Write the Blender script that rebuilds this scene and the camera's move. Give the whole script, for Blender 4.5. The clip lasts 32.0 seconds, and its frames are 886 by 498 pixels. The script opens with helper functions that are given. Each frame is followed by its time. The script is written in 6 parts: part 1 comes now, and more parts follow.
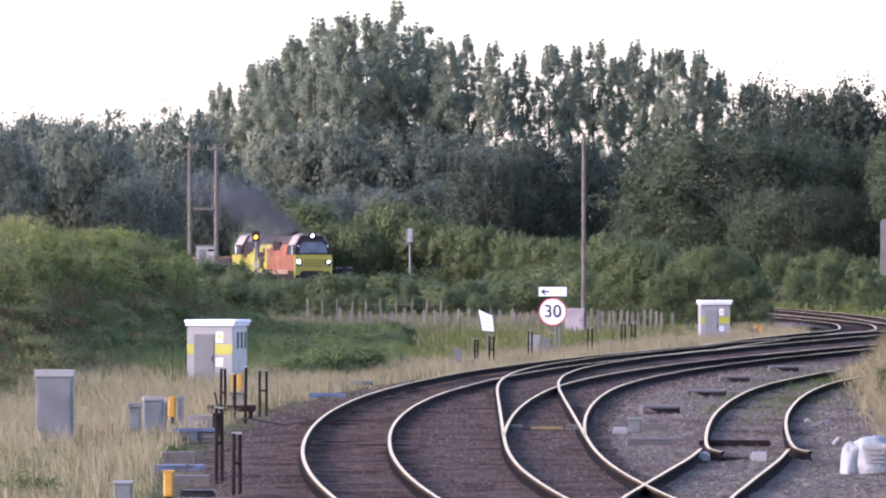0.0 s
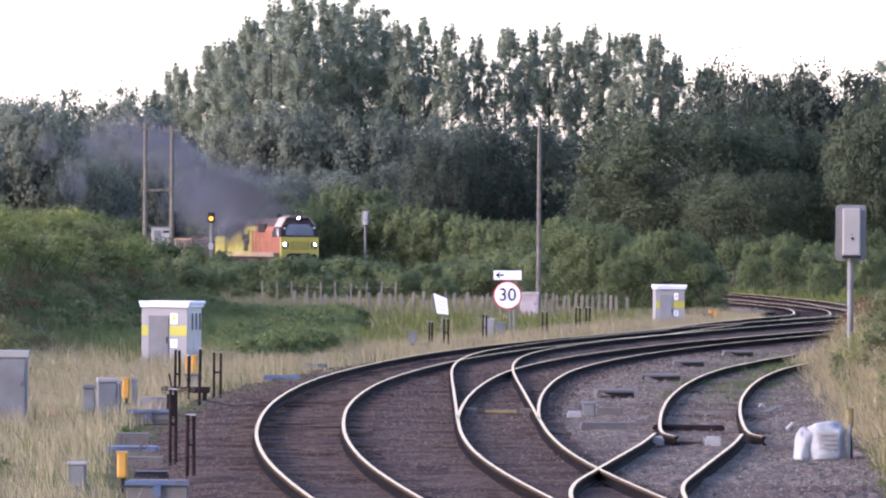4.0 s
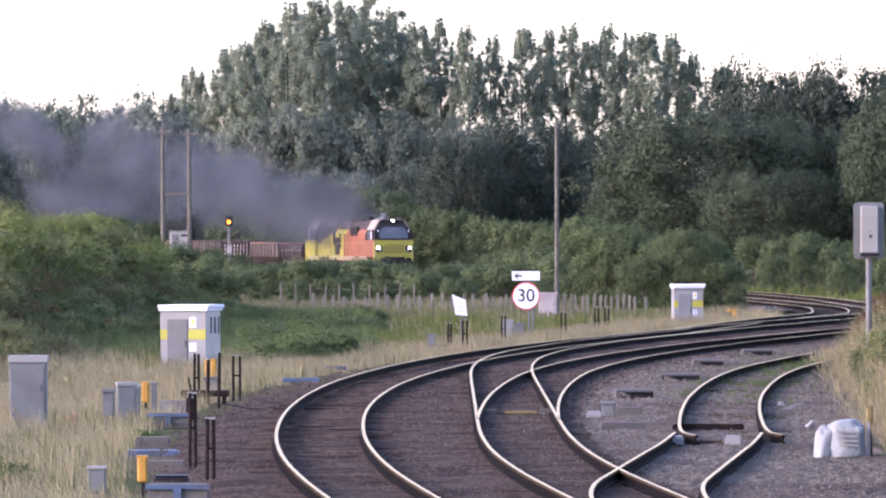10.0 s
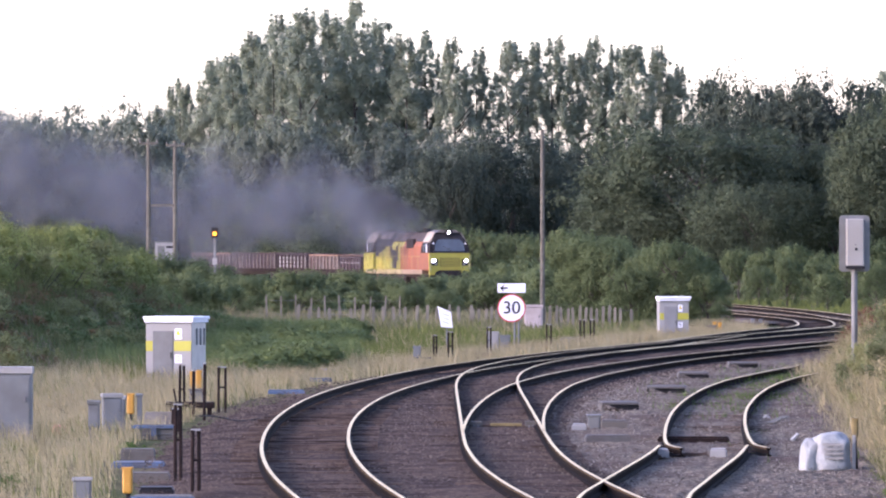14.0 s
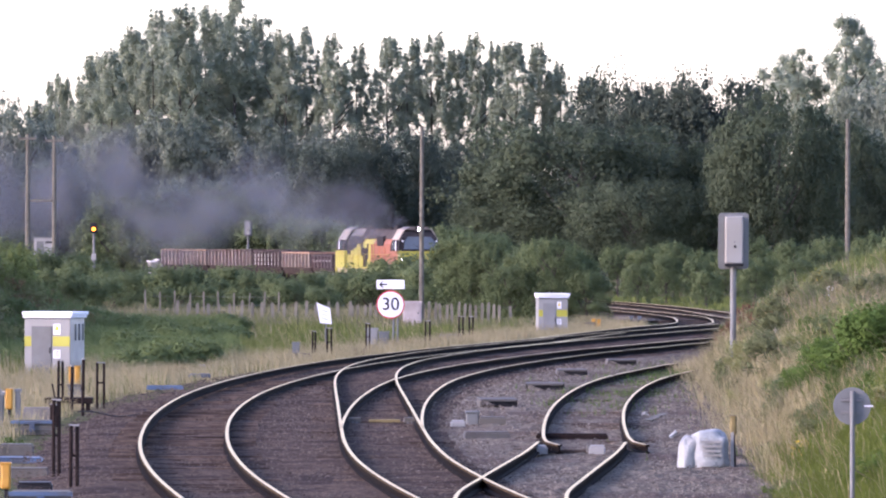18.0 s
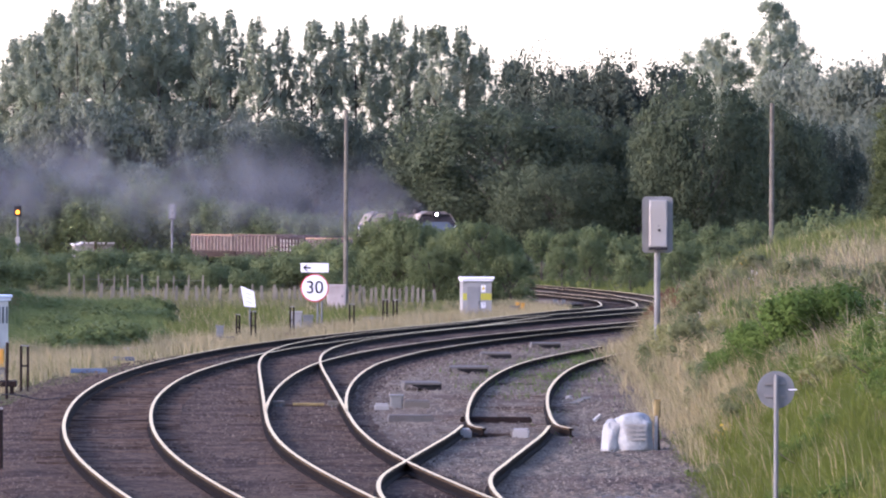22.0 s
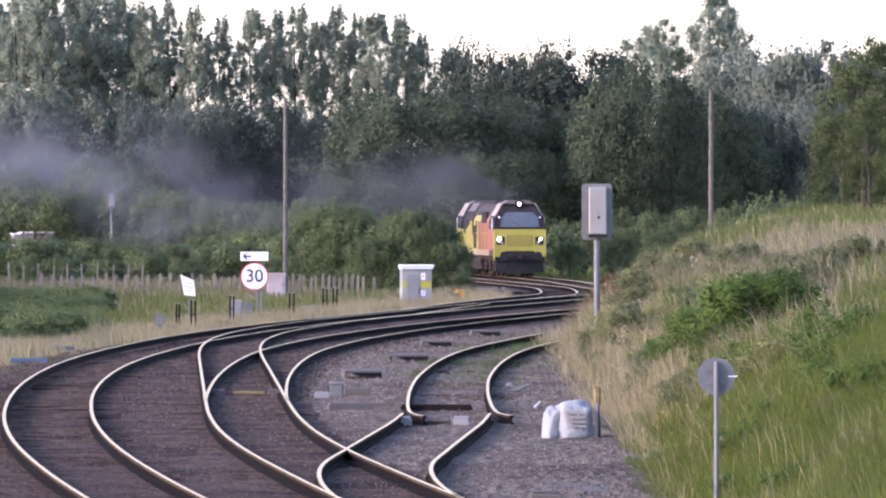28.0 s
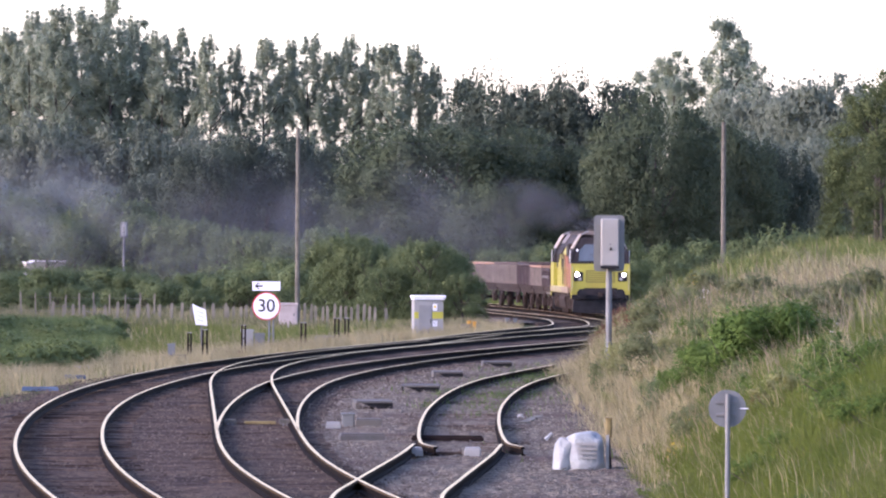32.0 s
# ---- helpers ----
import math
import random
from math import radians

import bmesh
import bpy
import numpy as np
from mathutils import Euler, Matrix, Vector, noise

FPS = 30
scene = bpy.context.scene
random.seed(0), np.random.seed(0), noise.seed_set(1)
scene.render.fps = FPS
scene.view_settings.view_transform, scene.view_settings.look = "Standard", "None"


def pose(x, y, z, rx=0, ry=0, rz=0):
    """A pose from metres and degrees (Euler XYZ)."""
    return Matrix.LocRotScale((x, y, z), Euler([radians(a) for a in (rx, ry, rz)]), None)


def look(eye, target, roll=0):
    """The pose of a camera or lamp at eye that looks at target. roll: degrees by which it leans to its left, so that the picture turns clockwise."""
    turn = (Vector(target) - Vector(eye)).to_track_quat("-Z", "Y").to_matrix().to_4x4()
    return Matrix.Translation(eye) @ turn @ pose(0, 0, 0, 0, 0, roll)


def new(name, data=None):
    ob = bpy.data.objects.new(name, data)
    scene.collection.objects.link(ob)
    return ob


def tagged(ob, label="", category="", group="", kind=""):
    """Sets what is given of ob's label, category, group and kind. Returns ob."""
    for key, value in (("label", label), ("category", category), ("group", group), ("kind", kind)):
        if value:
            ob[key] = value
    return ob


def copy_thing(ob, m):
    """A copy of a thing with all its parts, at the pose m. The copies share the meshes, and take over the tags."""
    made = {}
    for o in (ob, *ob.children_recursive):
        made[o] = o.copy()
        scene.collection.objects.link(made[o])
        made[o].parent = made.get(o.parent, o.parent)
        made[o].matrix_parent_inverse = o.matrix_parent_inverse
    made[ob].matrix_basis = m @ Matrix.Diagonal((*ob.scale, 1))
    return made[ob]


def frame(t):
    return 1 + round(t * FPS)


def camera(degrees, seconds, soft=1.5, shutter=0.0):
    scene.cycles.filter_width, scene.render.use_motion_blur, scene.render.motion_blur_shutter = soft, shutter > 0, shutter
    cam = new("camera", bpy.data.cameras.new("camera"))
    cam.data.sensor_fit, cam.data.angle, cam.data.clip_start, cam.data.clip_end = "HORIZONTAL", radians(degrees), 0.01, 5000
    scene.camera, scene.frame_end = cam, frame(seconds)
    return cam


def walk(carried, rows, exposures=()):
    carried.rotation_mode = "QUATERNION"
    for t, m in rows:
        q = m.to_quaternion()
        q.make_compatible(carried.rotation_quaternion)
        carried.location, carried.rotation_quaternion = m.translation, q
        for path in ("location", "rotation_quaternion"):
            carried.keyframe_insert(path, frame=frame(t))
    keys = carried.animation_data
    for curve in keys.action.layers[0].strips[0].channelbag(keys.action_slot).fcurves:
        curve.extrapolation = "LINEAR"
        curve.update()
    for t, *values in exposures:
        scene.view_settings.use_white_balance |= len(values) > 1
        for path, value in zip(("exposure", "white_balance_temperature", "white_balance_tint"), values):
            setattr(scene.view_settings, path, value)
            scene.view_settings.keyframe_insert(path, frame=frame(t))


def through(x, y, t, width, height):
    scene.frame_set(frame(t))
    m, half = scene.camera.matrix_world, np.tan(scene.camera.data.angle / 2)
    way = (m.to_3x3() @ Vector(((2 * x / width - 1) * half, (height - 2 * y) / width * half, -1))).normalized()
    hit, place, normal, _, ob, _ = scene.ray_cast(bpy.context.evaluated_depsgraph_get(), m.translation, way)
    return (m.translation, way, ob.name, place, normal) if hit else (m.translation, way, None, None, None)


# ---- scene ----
# ---- camera: a long lens on a tripod, panned by hand ----
cam = camera(6.4110, 32.0, 2.1)
EYE = Vector((0.0, 0.0, 3.55))
PAN = (   # seconds, pan to the right, tilt up, lean, all in degrees
    (0, -0.0000, -0.0450, -0.000),
    (0.5, -0.0166, -0.0922, 0.111),
    (1, 0.0025, -0.0912, 0.220),
    (1.5, 0.0417, -0.0713, 0.122),
    (2, 0.0593, 0.0119, 0.342),
    (2.5, 0.0888, 0.0051, 0.435),
    (3, 0.1763, -0.0902, 0.541),
    (3.5, 0.2497, -0.1385, 0.459),
    (5.5, 0.3832, -0.2627, 0.239),
    (6, 0.3844, -0.2915, 0.318),
    (6.5, 0.3449, -0.3294, 0.316),
    (7, 0.3061, -0.3421, 0.120),
    (7.5, 0.2968, -0.3372, -0.015),
    (8, 0.3000, -0.3037, 0.047),
    (8.5, 0.2996, -0.2799, 0.047),
    (9, 0.2953, -0.2549, -0.065),
    (9.5, 0.2815, -0.1994, -0.184),
    (10, 0.1946, -0.1580, -0.160),
    (10.5, 0.1282, -0.1499, -0.096),
    (11, 0.1317, -0.1186, -0.230),
    (11.5, 0.1857, -0.1751, -0.144),
    (12, 0.1990, -0.1782, -0.150),
    (12.5, 0.1949, -0.1261, -0.063),
    (13, 0.1988, -0.1276, 0.051),
    (13.5, 0.2395, -0.0958, -0.048),
    (14, 0.2986, -0.0708, -0.046),
    (14.5, 0.4269, -0.1124, 0.166),
    (15, 0.7163, -0.1815, 0.197),
    (15.5, 0.8237, -0.1712, 0.157),
    (17.5, 1.0408, -0.1316, 0.081),
    (18, 1.1737, -0.0965, 0.141),
    (18.5, 1.2918, -0.0775, 0.181),
    (19, 1.4047, -0.0728, -0.007),
    (19.5, 1.4386, -0.0647, -0.056),
    (20, 1.5174, -0.0214, -0.001),
    (20.5, 1.5996, -0.0164, 0.098),
    (21, 1.6620, -0.0932, 0.157),
    (21.5, 1.6977, -0.1320, 0.245),
    (22, 1.7235, -0.2150, 0.196),
    (22.5, 1.7567, -0.2462, 0.109),
    (23, 1.7955, -0.2569, 0.010),
    (23.5, 1.8536, -0.2529, 0.004),
    (24, 1.9045, -0.2787, 0.093),
    (24.5, 1.9388, -0.3156, 0.231),
    (25, 1.9910, -0.3478, 0.164),
    (25.5, 2.0548, -0.3579, -0.043),
    (26, 2.1224, -0.3462, -0.015),
    (26.5, 2.1417, -0.3252, 0.018),
    (28.5, 2.1639, -0.2769, -0.050),
    (29, 2.1464, -0.1626, 0.166),
    (29.5, 2.1596, -0.1433, 0.230),
    (30, 2.1550, -0.1199, 0.295),
    (30.5, 2.1237, -0.1090, 0.382),
    (31, 2.0738, -0.0929, 0.358),
    (31.5, 2.0501, -0.0847, 0.129),
    (32, 2.0729, -0.0798, 0.259),
)


def aimed(pan, tilt, lean):
    p, q = radians(pan), radians(tilt)
    return look(EYE, EYE + 100 * Vector((math.sin(p) * math.cos(q), math.cos(p) * math.cos(q), math.sin(q))), lean)


walk(cam, [(t, aimed(p, q, r)) for t, p, q, r in PAN], [(0, 1.84, 5950, 41), (32, 1.84, 5950, 41)])

scene.cycles.transparent_max_bounces = 32

# ---- light: pale evening sky, veiled sun ----
SUN_TURN, SUN_HEIGHT = radians(248), radians(22)
world = bpy.data.worlds.new("evening_sky")
scene.world = world
world.use_nodes = True
wn = world.node_tree
sky = wn.nodes.new("ShaderNodeTexSky")
sky.sky_type, sky.sun_disc = "NISHITA", False
sky.sun_elevation, sky.sun_rotation = SUN_HEIGHT, SUN_TURN
sky.air_density, sky.dust_density, sky.ozone_density = 1.0, 1.1, 1.5
wn.links.new(sky.outputs[0], wn.nodes["Background"].inputs[0])
wn.nodes["Background"].inputs[1].default_value = 0.15
sun_data = bpy.data.lights.new("sun", "SUN")
sun_data.energy, sun_data.angle, sun_data.color = 1.5, radians(20), (1.0, 0.88, 0.76)
sun = new("sun", sun_data)
sun_way = Vector((math.sin(SUN_TURN) * math.cos(SUN_HEIGHT), math.cos(SUN_TURN) * math.cos(SUN_HEIGHT), math.sin(SUN_HEIGHT)))
sun.matrix_world = look(sun_way * 200, (0, 0, 0))


# ---- materials ----
def material(name, dark, light, rough=0.8, scale=3.0, metal=0.0, bump=0.0, bump_scale=None, stain=None, stain_scale=0.4, island=False, coat=0.0, by_object=False, spread=0.6):
    """A surface whose colour goes from dark to light by a grain, with large stains and a fine relief."""
    m = bpy.data.materials.new(name)
    m.use_nodes = True
    nt = m.node_tree
    n, l = nt.nodes, nt.links
    b = n["Principled BSDF"]
    b.inputs["Roughness"].default_value, b.inputs["Metallic"].default_value = rough, metal
    b.inputs["Coat Weight"].default_value = coat
    co = n.new("ShaderNodeNewGeometry") if not by_object else n.new("ShaderNodeTexCoord")
    place = co.outputs["Position"] if not by_object else co.outputs["Object"]
    tx = n.new("ShaderNodeTexNoise")
    tx.inputs["Scale"].default_value, tx.inputs["Detail"].default_value = scale, 5
    l.new(place, tx.inputs["Vector"])
    mix = n.new("ShaderNodeMix")
    mix.data_type = "RGBA"
    mix.inputs[6].default_value, mix.inputs[7].default_value = (*dark, 1), (*light, 1)
    ramp = n.new("ShaderNodeMapRange")
    ramp.inputs[1].default_value, ramp.inputs[2].default_value = 0.3, 0.7
    l.new(tx.outputs["Fac"], ramp.inputs[0])
    fac = ramp.outputs[0]
    if island:
        geo = n.new("ShaderNodeNewGeometry")
        add = n.new("ShaderNodeMath")
        add.operation = "MULTIPLY_ADD"
        add.inputs[1].default_value = spread
        half = n.new("ShaderNodeMath")
        half.operation = "MULTIPLY"
        half.inputs[1].default_value = 1 - spread
        l.new(ramp.outputs[0], half.inputs[0])
        l.new(geo.outputs["Random Per Island"], add.inputs[0])
        l.new(half.outputs[0], add.inputs[2])
        fac = add.outputs[0]
    l.new(fac, mix.inputs[0])
    col = mix.outputs[2]
    if stain:
        tx2 = n.new("ShaderNodeTexNoise")
        tx2.inputs["Scale"].default_value, tx2.inputs["Detail"].default_value = stain_scale, 4
        l.new(place, tx2.inputs["Vector"])
        r2 = n.new("ShaderNodeMapRange")
        r2.inputs[1].default_value, r2.inputs[2].default_value = 0.45, 0.65
        l.new(tx2.outputs["Fac"], r2.inputs[0])
        mix2 = n.new("ShaderNodeMix")
        mix2.data_type = "RGBA"
        l.new(r2.outputs[0], mix2.inputs[0])
        l.new(col, mix2.inputs[6])
        mix2.inputs[7].default_value = (*stain, 1)
        col = mix2.outputs[2]
    l.new(col, b.inputs["Base Color"])
    if bump:
        tx3 = n.new("ShaderNodeTexNoise")
        tx3.inputs["Scale"].default_value, tx3.inputs["Detail"].default_value = bump_scale or scale * 3, 3
        l.new(place, tx3.inputs["Vector"])
        bp = n.new("ShaderNodeBump")
        bp.inputs["Strength"].default_value, bp.inputs["Distance"].default_value = 0.8, bump
        l.new(tx3.outputs["Fac"], bp.inputs["Height"])
        l.new(bp.outputs[0], b.inputs["Normal"])
    return m


def leafy(name, dark, light, shine=0.75, through=0.4, patch=0.5, spread=0.6):
    """Leaves: varied leaf by leaf and patch by patch, and lit from behind too."""
    m = material(name, dark, light, shine, patch, island=True, spread=spread)
    nt = m.node_tree
    b = nt.nodes["Principled BSDF"]
    b.inputs["Specular IOR Level"].default_value = 0.15
    col = b.inputs["Base Color"].links[0].from_socket
    tr = nt.nodes.new("ShaderNodeBsdfTranslucent")
    nt.links.new(col, tr.inputs[0])
    mx = nt.nodes.new("ShaderNodeMixShader")
    mx.inputs[0].default_value = through
    nt.links.new(b.outputs[0], mx.inputs[1])
    nt.links.new(tr.outputs[0], mx.inputs[2])
    nt.links.new(mx.outputs[0], nt.nodes["Material Output"].inputs[0])
    return m


def lamp_glow(name, colour, strength):
    m = bpy.data.materials.new(name)
    m.use_nodes = True
    b = m.node_tree.nodes["Principled BSDF"]
    b.inputs["Base Color"].default_value = (*colour, 1)
    b.inputs["Emission Color"].default_value = (*colour, 1)
    b.inputs["Emission Strength"].default_value = strength
    return m


def smoke_surface(name, grey, dense):
    """Thin smoke: a pale veil, thickest along the puff's own axis and gone at its rim, torn by a noise."""
    m = bpy.data.materials.new(name)
    m.use_nodes = True
    nt = m.node_tree
    n, l = nt.nodes, nt.links
    b = n["Principled BSDF"]
    b.inputs["Base Color"].default_value = (*grey, 1)
    b.inputs["Roughness"].default_value = 1.0
    b.inputs["Specular IOR Level"].default_value = 0.0
    tc = n.new("ShaderNodeTexCoord")
    sq = n.new("ShaderNodeVectorMath")
    sq.operation = "MULTIPLY"
    sq.inputs[1].default_value = (1, 0, 1)
    l.new(tc.outputs["Object"], sq.inputs[0])
    ln = n.new("ShaderNodeVectorMath")
    ln.operation = "LENGTH"
    l.new(sq.outputs[0], ln.inputs[0])
    rim = n.new("ShaderNodeMapRange")
    rim.interpolation_type = "SMOOTHSTEP"
    rim.inputs[1].default_value, rim.inputs[2].default_value = 0.95, 0.15
    rim.inputs[3].default_value, rim.inputs[4].default_value = 0.0, 1.0
    l.new(ln.outputs["Value"], rim.inputs[0])
    tx = n.new("ShaderNodeTexNoise")
    tx.inputs["Scale"].default_value, tx.inputs["Detail"].default_value = 1.6, 4
    l.new(tc.outputs["Object"], tx.inputs["Vector"])
    tear = n.new("ShaderNodeMapRange")
    tear.inputs[1].default_value, tear.inputs[2].default_value = 0.3, 0.7
    l.new(tx.outputs["Fac"], tear.inputs[0])
    mul = n.new("ShaderNodeMath")
    mul.operation = "MULTIPLY"
    l.new(rim.outputs[0], mul.inputs[0])
    l.new(tear.outputs[0], mul.inputs[1])
    mul2 = n.new("ShaderNodeMath")
    mul2.operation = "MULTIPLY"
    mul2.inputs[1].default_value = dense
    l.new(mul.outputs[0], mul2.inputs[0])
    l.new(mul2.outputs[0], b.inputs["Alpha"])
    return m


M = dict(
    ballast=material("ballast_stone", (0.02606, 0.01867, 0.01437), (0.1325, 0.09676, 0.06948), 0.9, 9.0, bump=0.05, bump_scale=14, stain=(0.03257, 0.02342, 0.01962), stain_scale=0.55),
    earth=material("rough_grass_ground", (0.04, 0.05, 0.018), (0.09, 0.092, 0.038), 0.95, 1.2, bump=0.08, stain=(0.11, 0.095, 0.05), stain_scale=0.12),
    gravel=material("grey_gravel", (0.05704, 0.04814, 0.03679), (0.2256, 0.1938, 0.1448), 0.9, 7.0, bump=0.05, bump_scale=14, stain=(0.08906, 0.06817, 0.05576), stain_scale=0.25),
    pale_stone=material("grey_stone", (0.045, 0.04, 0.032), (0.235, 0.208, 0.165), 0.9, 0.35, island=True, spread=0.9),
    stone=material("broken_stone", (0.02064, 0.01628, 0.01305), (0.1419, 0.1153, 0.0936), 0.9, 0.35, island=True, spread=0.9),
    field=leafy("field_grass", (0.09, 0.10, 0.045), (0.24, 0.22, 0.12), 0.7, 0.3, 0.4),
    # rust taken down to near black: the rail flanks' shade is in the colour
    rail_side=material("shaded_rusty_rail", (0.0066, 0.00495, 0.004125), (0.01265, 0.00935, 0.00759), 0.85, 6.0),
    rail_top=material("polished_rail_head", (0.86, 0.66, 0.4), (0.97, 0.78, 0.5), 0.44, 2.0, metal=1.0),
    rail_worn=material("worn_rail_head", (0.0389, 0.02643, 0.01552), (0.0858, 0.06089, 0.03468), 0.8, 5.0),
    sleeper=material("oiled_sleeper", (0.0541, 0.03987, 0.03214), (0.1391, 0.1068, 0.08366), 0.9, 4.0, bump=0.01, stain=(0.03606, 0.0271, 0.02251), stain_scale=0.9),
    concrete=material("weathered_concrete", (0.07, 0.067, 0.056), (0.135, 0.13, 0.11), 0.9, 3.0, bump=0.006, stain=(0.085, 0.08, 0.066), stain_scale=1.5),
    grey=material("grey_painted_steel", (0.112, 0.122, 0.118), (0.15, 0.16, 0.152), 0.55, 2.0, stain=(0.1, 0.104, 0.094), stain_scale=1.2),
    board_grey=material("weathered_board", (0.1, 0.108, 0.108), (0.14, 0.15, 0.148), 0.65, 6.0),
    grey_dark=material("dark_grey_steel", (0.1, 0.102, 0.1), (0.145, 0.147, 0.142), 0.55, 3.0),
    pale=material("pale_grey_panel", (0.225, 0.228, 0.212), (0.285, 0.288, 0.268), 0.5, 2.0, stain=(0.23, 0.225, 0.2), stain_scale=1.0),
    white=material("white_paint", (0.72, 0.73, 0.75), (0.82, 0.83, 0.85), 0.4, 2.0),
    yellow=material("yellow_paint", (0.62, 0.45, 0.015), (0.72, 0.54, 0.02), 0.4, 2.0),
    lime=material("yellow_band", (0.3432, 0.3276, 0.0315), (0.4056, 0.39, 0.054), 0.5, 2.0),
    dull_yellow=material("dull_yellow_paint", (0.1426, 0.1081, 0.03456), (0.1996, 0.1544, 0.05184), 0.6, 5.0),
    amber=material("amber_plastic", (0.38, 0.19, 0.02), (0.46, 0.24, 0.03), 0.45, 5.0),
    blue=material("blue_paint", (0.045, 0.085, 0.15), (0.075, 0.125, 0.2), 0.55, 4.0, stain=(0.05, 0.06, 0.075), stain_scale=2.0),
    board_line=material("faded_blue_print", (0.42, 0.5, 0.6), (0.5, 0.58, 0.68), 0.5, 4.0),
    door_pale=material("pale_grey_door", (0.18, 0.184, 0.176), (0.225, 0.23, 0.22), 0.55, 2.0),
    red=material("sign_red", (0.5, 0.02, 0.025), (0.55, 0.03, 0.03), 0.4, 3.0),
    pale_slab=material("pale_trough_concrete", (0.16, 0.152, 0.13), (0.25, 0.238, 0.205), 0.9, 4.0, bump=0.006, stain=(0.13, 0.12, 0.1), stain_scale=2.0),
    slab_top=material("lichen_grey_slab", (0.058, 0.059, 0.053), (0.1, 0.1, 0.091), 0.9, 4.0, bump=0.006, stain=(0.07, 0.066, 0.06), stain_scale=2.0),
    black=material("black_paint", (0.012, 0.012, 0.013), (0.025, 0.025, 0.027), 0.5, 3.0),
    iron=material("dark_rusty_iron", (0.009, 0.0065, 0.006), (0.024, 0.015, 0.012), 0.75, 8.0),
    maroon=material("maroon_timber", (0.056, 0.024, 0.0224), (0.098, 0.044, 0.04), 0.8, 5.0),
    old_concrete=material("bleached_concrete", (0.1123, 0.1063, 0.07894), (0.1771, 0.1668, 0.126), 0.9, 3.0, bump=0.006, stain=(0.1728, 0.1598, 0.1214), stain_scale=1.5),
    wood=material("grey_pole_wood", (0.075, 0.07, 0.052), (0.125, 0.118, 0.09), 0.9, 4.0),
    bark=material("bark", (0.03, 0.026, 0.02), (0.075, 0.062, 0.048), 0.95, 3.0, bump=0.03),
    bag=material("white_woven_bag", (0.23, 0.25, 0.245), (0.36, 0.39, 0.375), 0.7, 5.0, bump=0.02, stain=(0.25, 0.26, 0.25), stain_scale=3.0),
    # pale poplar green, lightened further in the colour to carry distant haze
    poplar=leafy("poplar_leaves", (0.2264, 0.2719, 0.1908), (0.3087, 0.3604, 0.2462), through=0.6, patch=0.25, spread=0.3),
    oak=leafy("oak_leaves", (0.05396, 0.07356, 0.04293), (0.09047, 0.1193, 0.06697), through=0.5, patch=0.3, spread=0.3),
    dark_oak=leafy("dark_oak_leaves", (0.04638, 0.06355, 0.04531), (0.07779, 0.1014, 0.07069), through=0.45, patch=0.3, spread=0.3),
    hedge=leafy("hedge_leaves", (0.084, 0.1164, 0.0522), (0.1445, 0.187, 0.0828), through=0.5, patch=0.4, spread=0.35),
    ash=leafy("ash_leaves", (0.047, 0.067, 0.026), (0.098, 0.124, 0.048), through=0.45, patch=0.5, spread=0.35),
    nettle=leafy("nettle_leaves", (0.0864, 0.1225, 0.0408), (0.168, 0.215, 0.0792), through=0.4, patch=0.6, spread=0.4),
    shrub=leafy("shrub_leaves", (0.085, 0.105, 0.045), (0.165, 0.185, 0.085), through=0.4, patch=0.8, spread=0.4),
    bright=leafy("young_leaves", (0.04827, 0.08929, 0.01705), (0.1053, 0.1704, 0.0372), spread=0.4),
    bramble=leafy("bramble_leaves", (0.156, 0.177, 0.0675), (0.2964, 0.3075, 0.1275), through=0.45, patch=0.6, spread=0.4),
    # paler and greyer than leaves are: the air's haze is put into the colour
    haze_tree=leafy("hazy_far_leaves", (0.1396, 0.1699, 0.124), (0.1995, 0.2339, 0.1676), through=0.55, patch=0.2, spread=0.3),
    weed_straw=leafy("seeding_weeds", (0.12, 0.105, 0.06), (0.28, 0.24, 0.15), 0.7, 0.3, 0.8),
    near_blade=leafy("meadow_grass", (0.066, 0.098, 0.014), (0.158, 0.195, 0.036), 0.85, 0.45, 0.5, 0.25),
    bank_blade=leafy("coarse_growth", (0.08075, 0.104, 0.0324), (0.1662, 0.19, 0.0684), 0.85, 0.4, 0.6, 0.35),
    straw=leafy("dry_grass", (0.198, 0.1681, 0.08499), (0.4708, 0.4101, 0.2277), 0.8, 0.4, 0.5, 0.35),
    blade=leafy("green_grass", (0.0784, 0.1032, 0.0252), (0.1736, 0.198, 0.0546), 0.75, 0.4, 0.6, 0.4),
    glass=material("dark_cab_glass", (0.05525, 0.068, 0.07885), (0.085, 0.1062, 0.1203), 0.15, 1.0),
    loco_yellow=material("loco_yellow", (0.2475, 0.2358, 0.0252), (0.3015, 0.286, 0.036), 0.5, 2.0, by_object=True, stain=(0.27, 0.2288, 0.027), stain_scale=0.9),
    loco_orange=material("loco_orange", (0.1767, 0.06048, 0.02996), (0.2076, 0.07632, 0.0395), 0.55, 2.0, by_object=True, stain=(0.2604, 0.0864, 0.04087), stain_scale=0.9),
    sill_orange=material("dusty_orange_sill", (0.18, 0.1294, 0.0816), (0.24, 0.1811, 0.1248), 0.5, 2.0, by_object=True),
    loco_sill=material("dusty_sill", (0.224, 0.192, 0.085), (0.304, 0.256, 0.136), 0.5, 2.0, by_object=True),
    loco_black=material("loco_black", (0.016, 0.014, 0.015), (0.034, 0.03, 0.031), 0.75, 2.0, by_object=True),
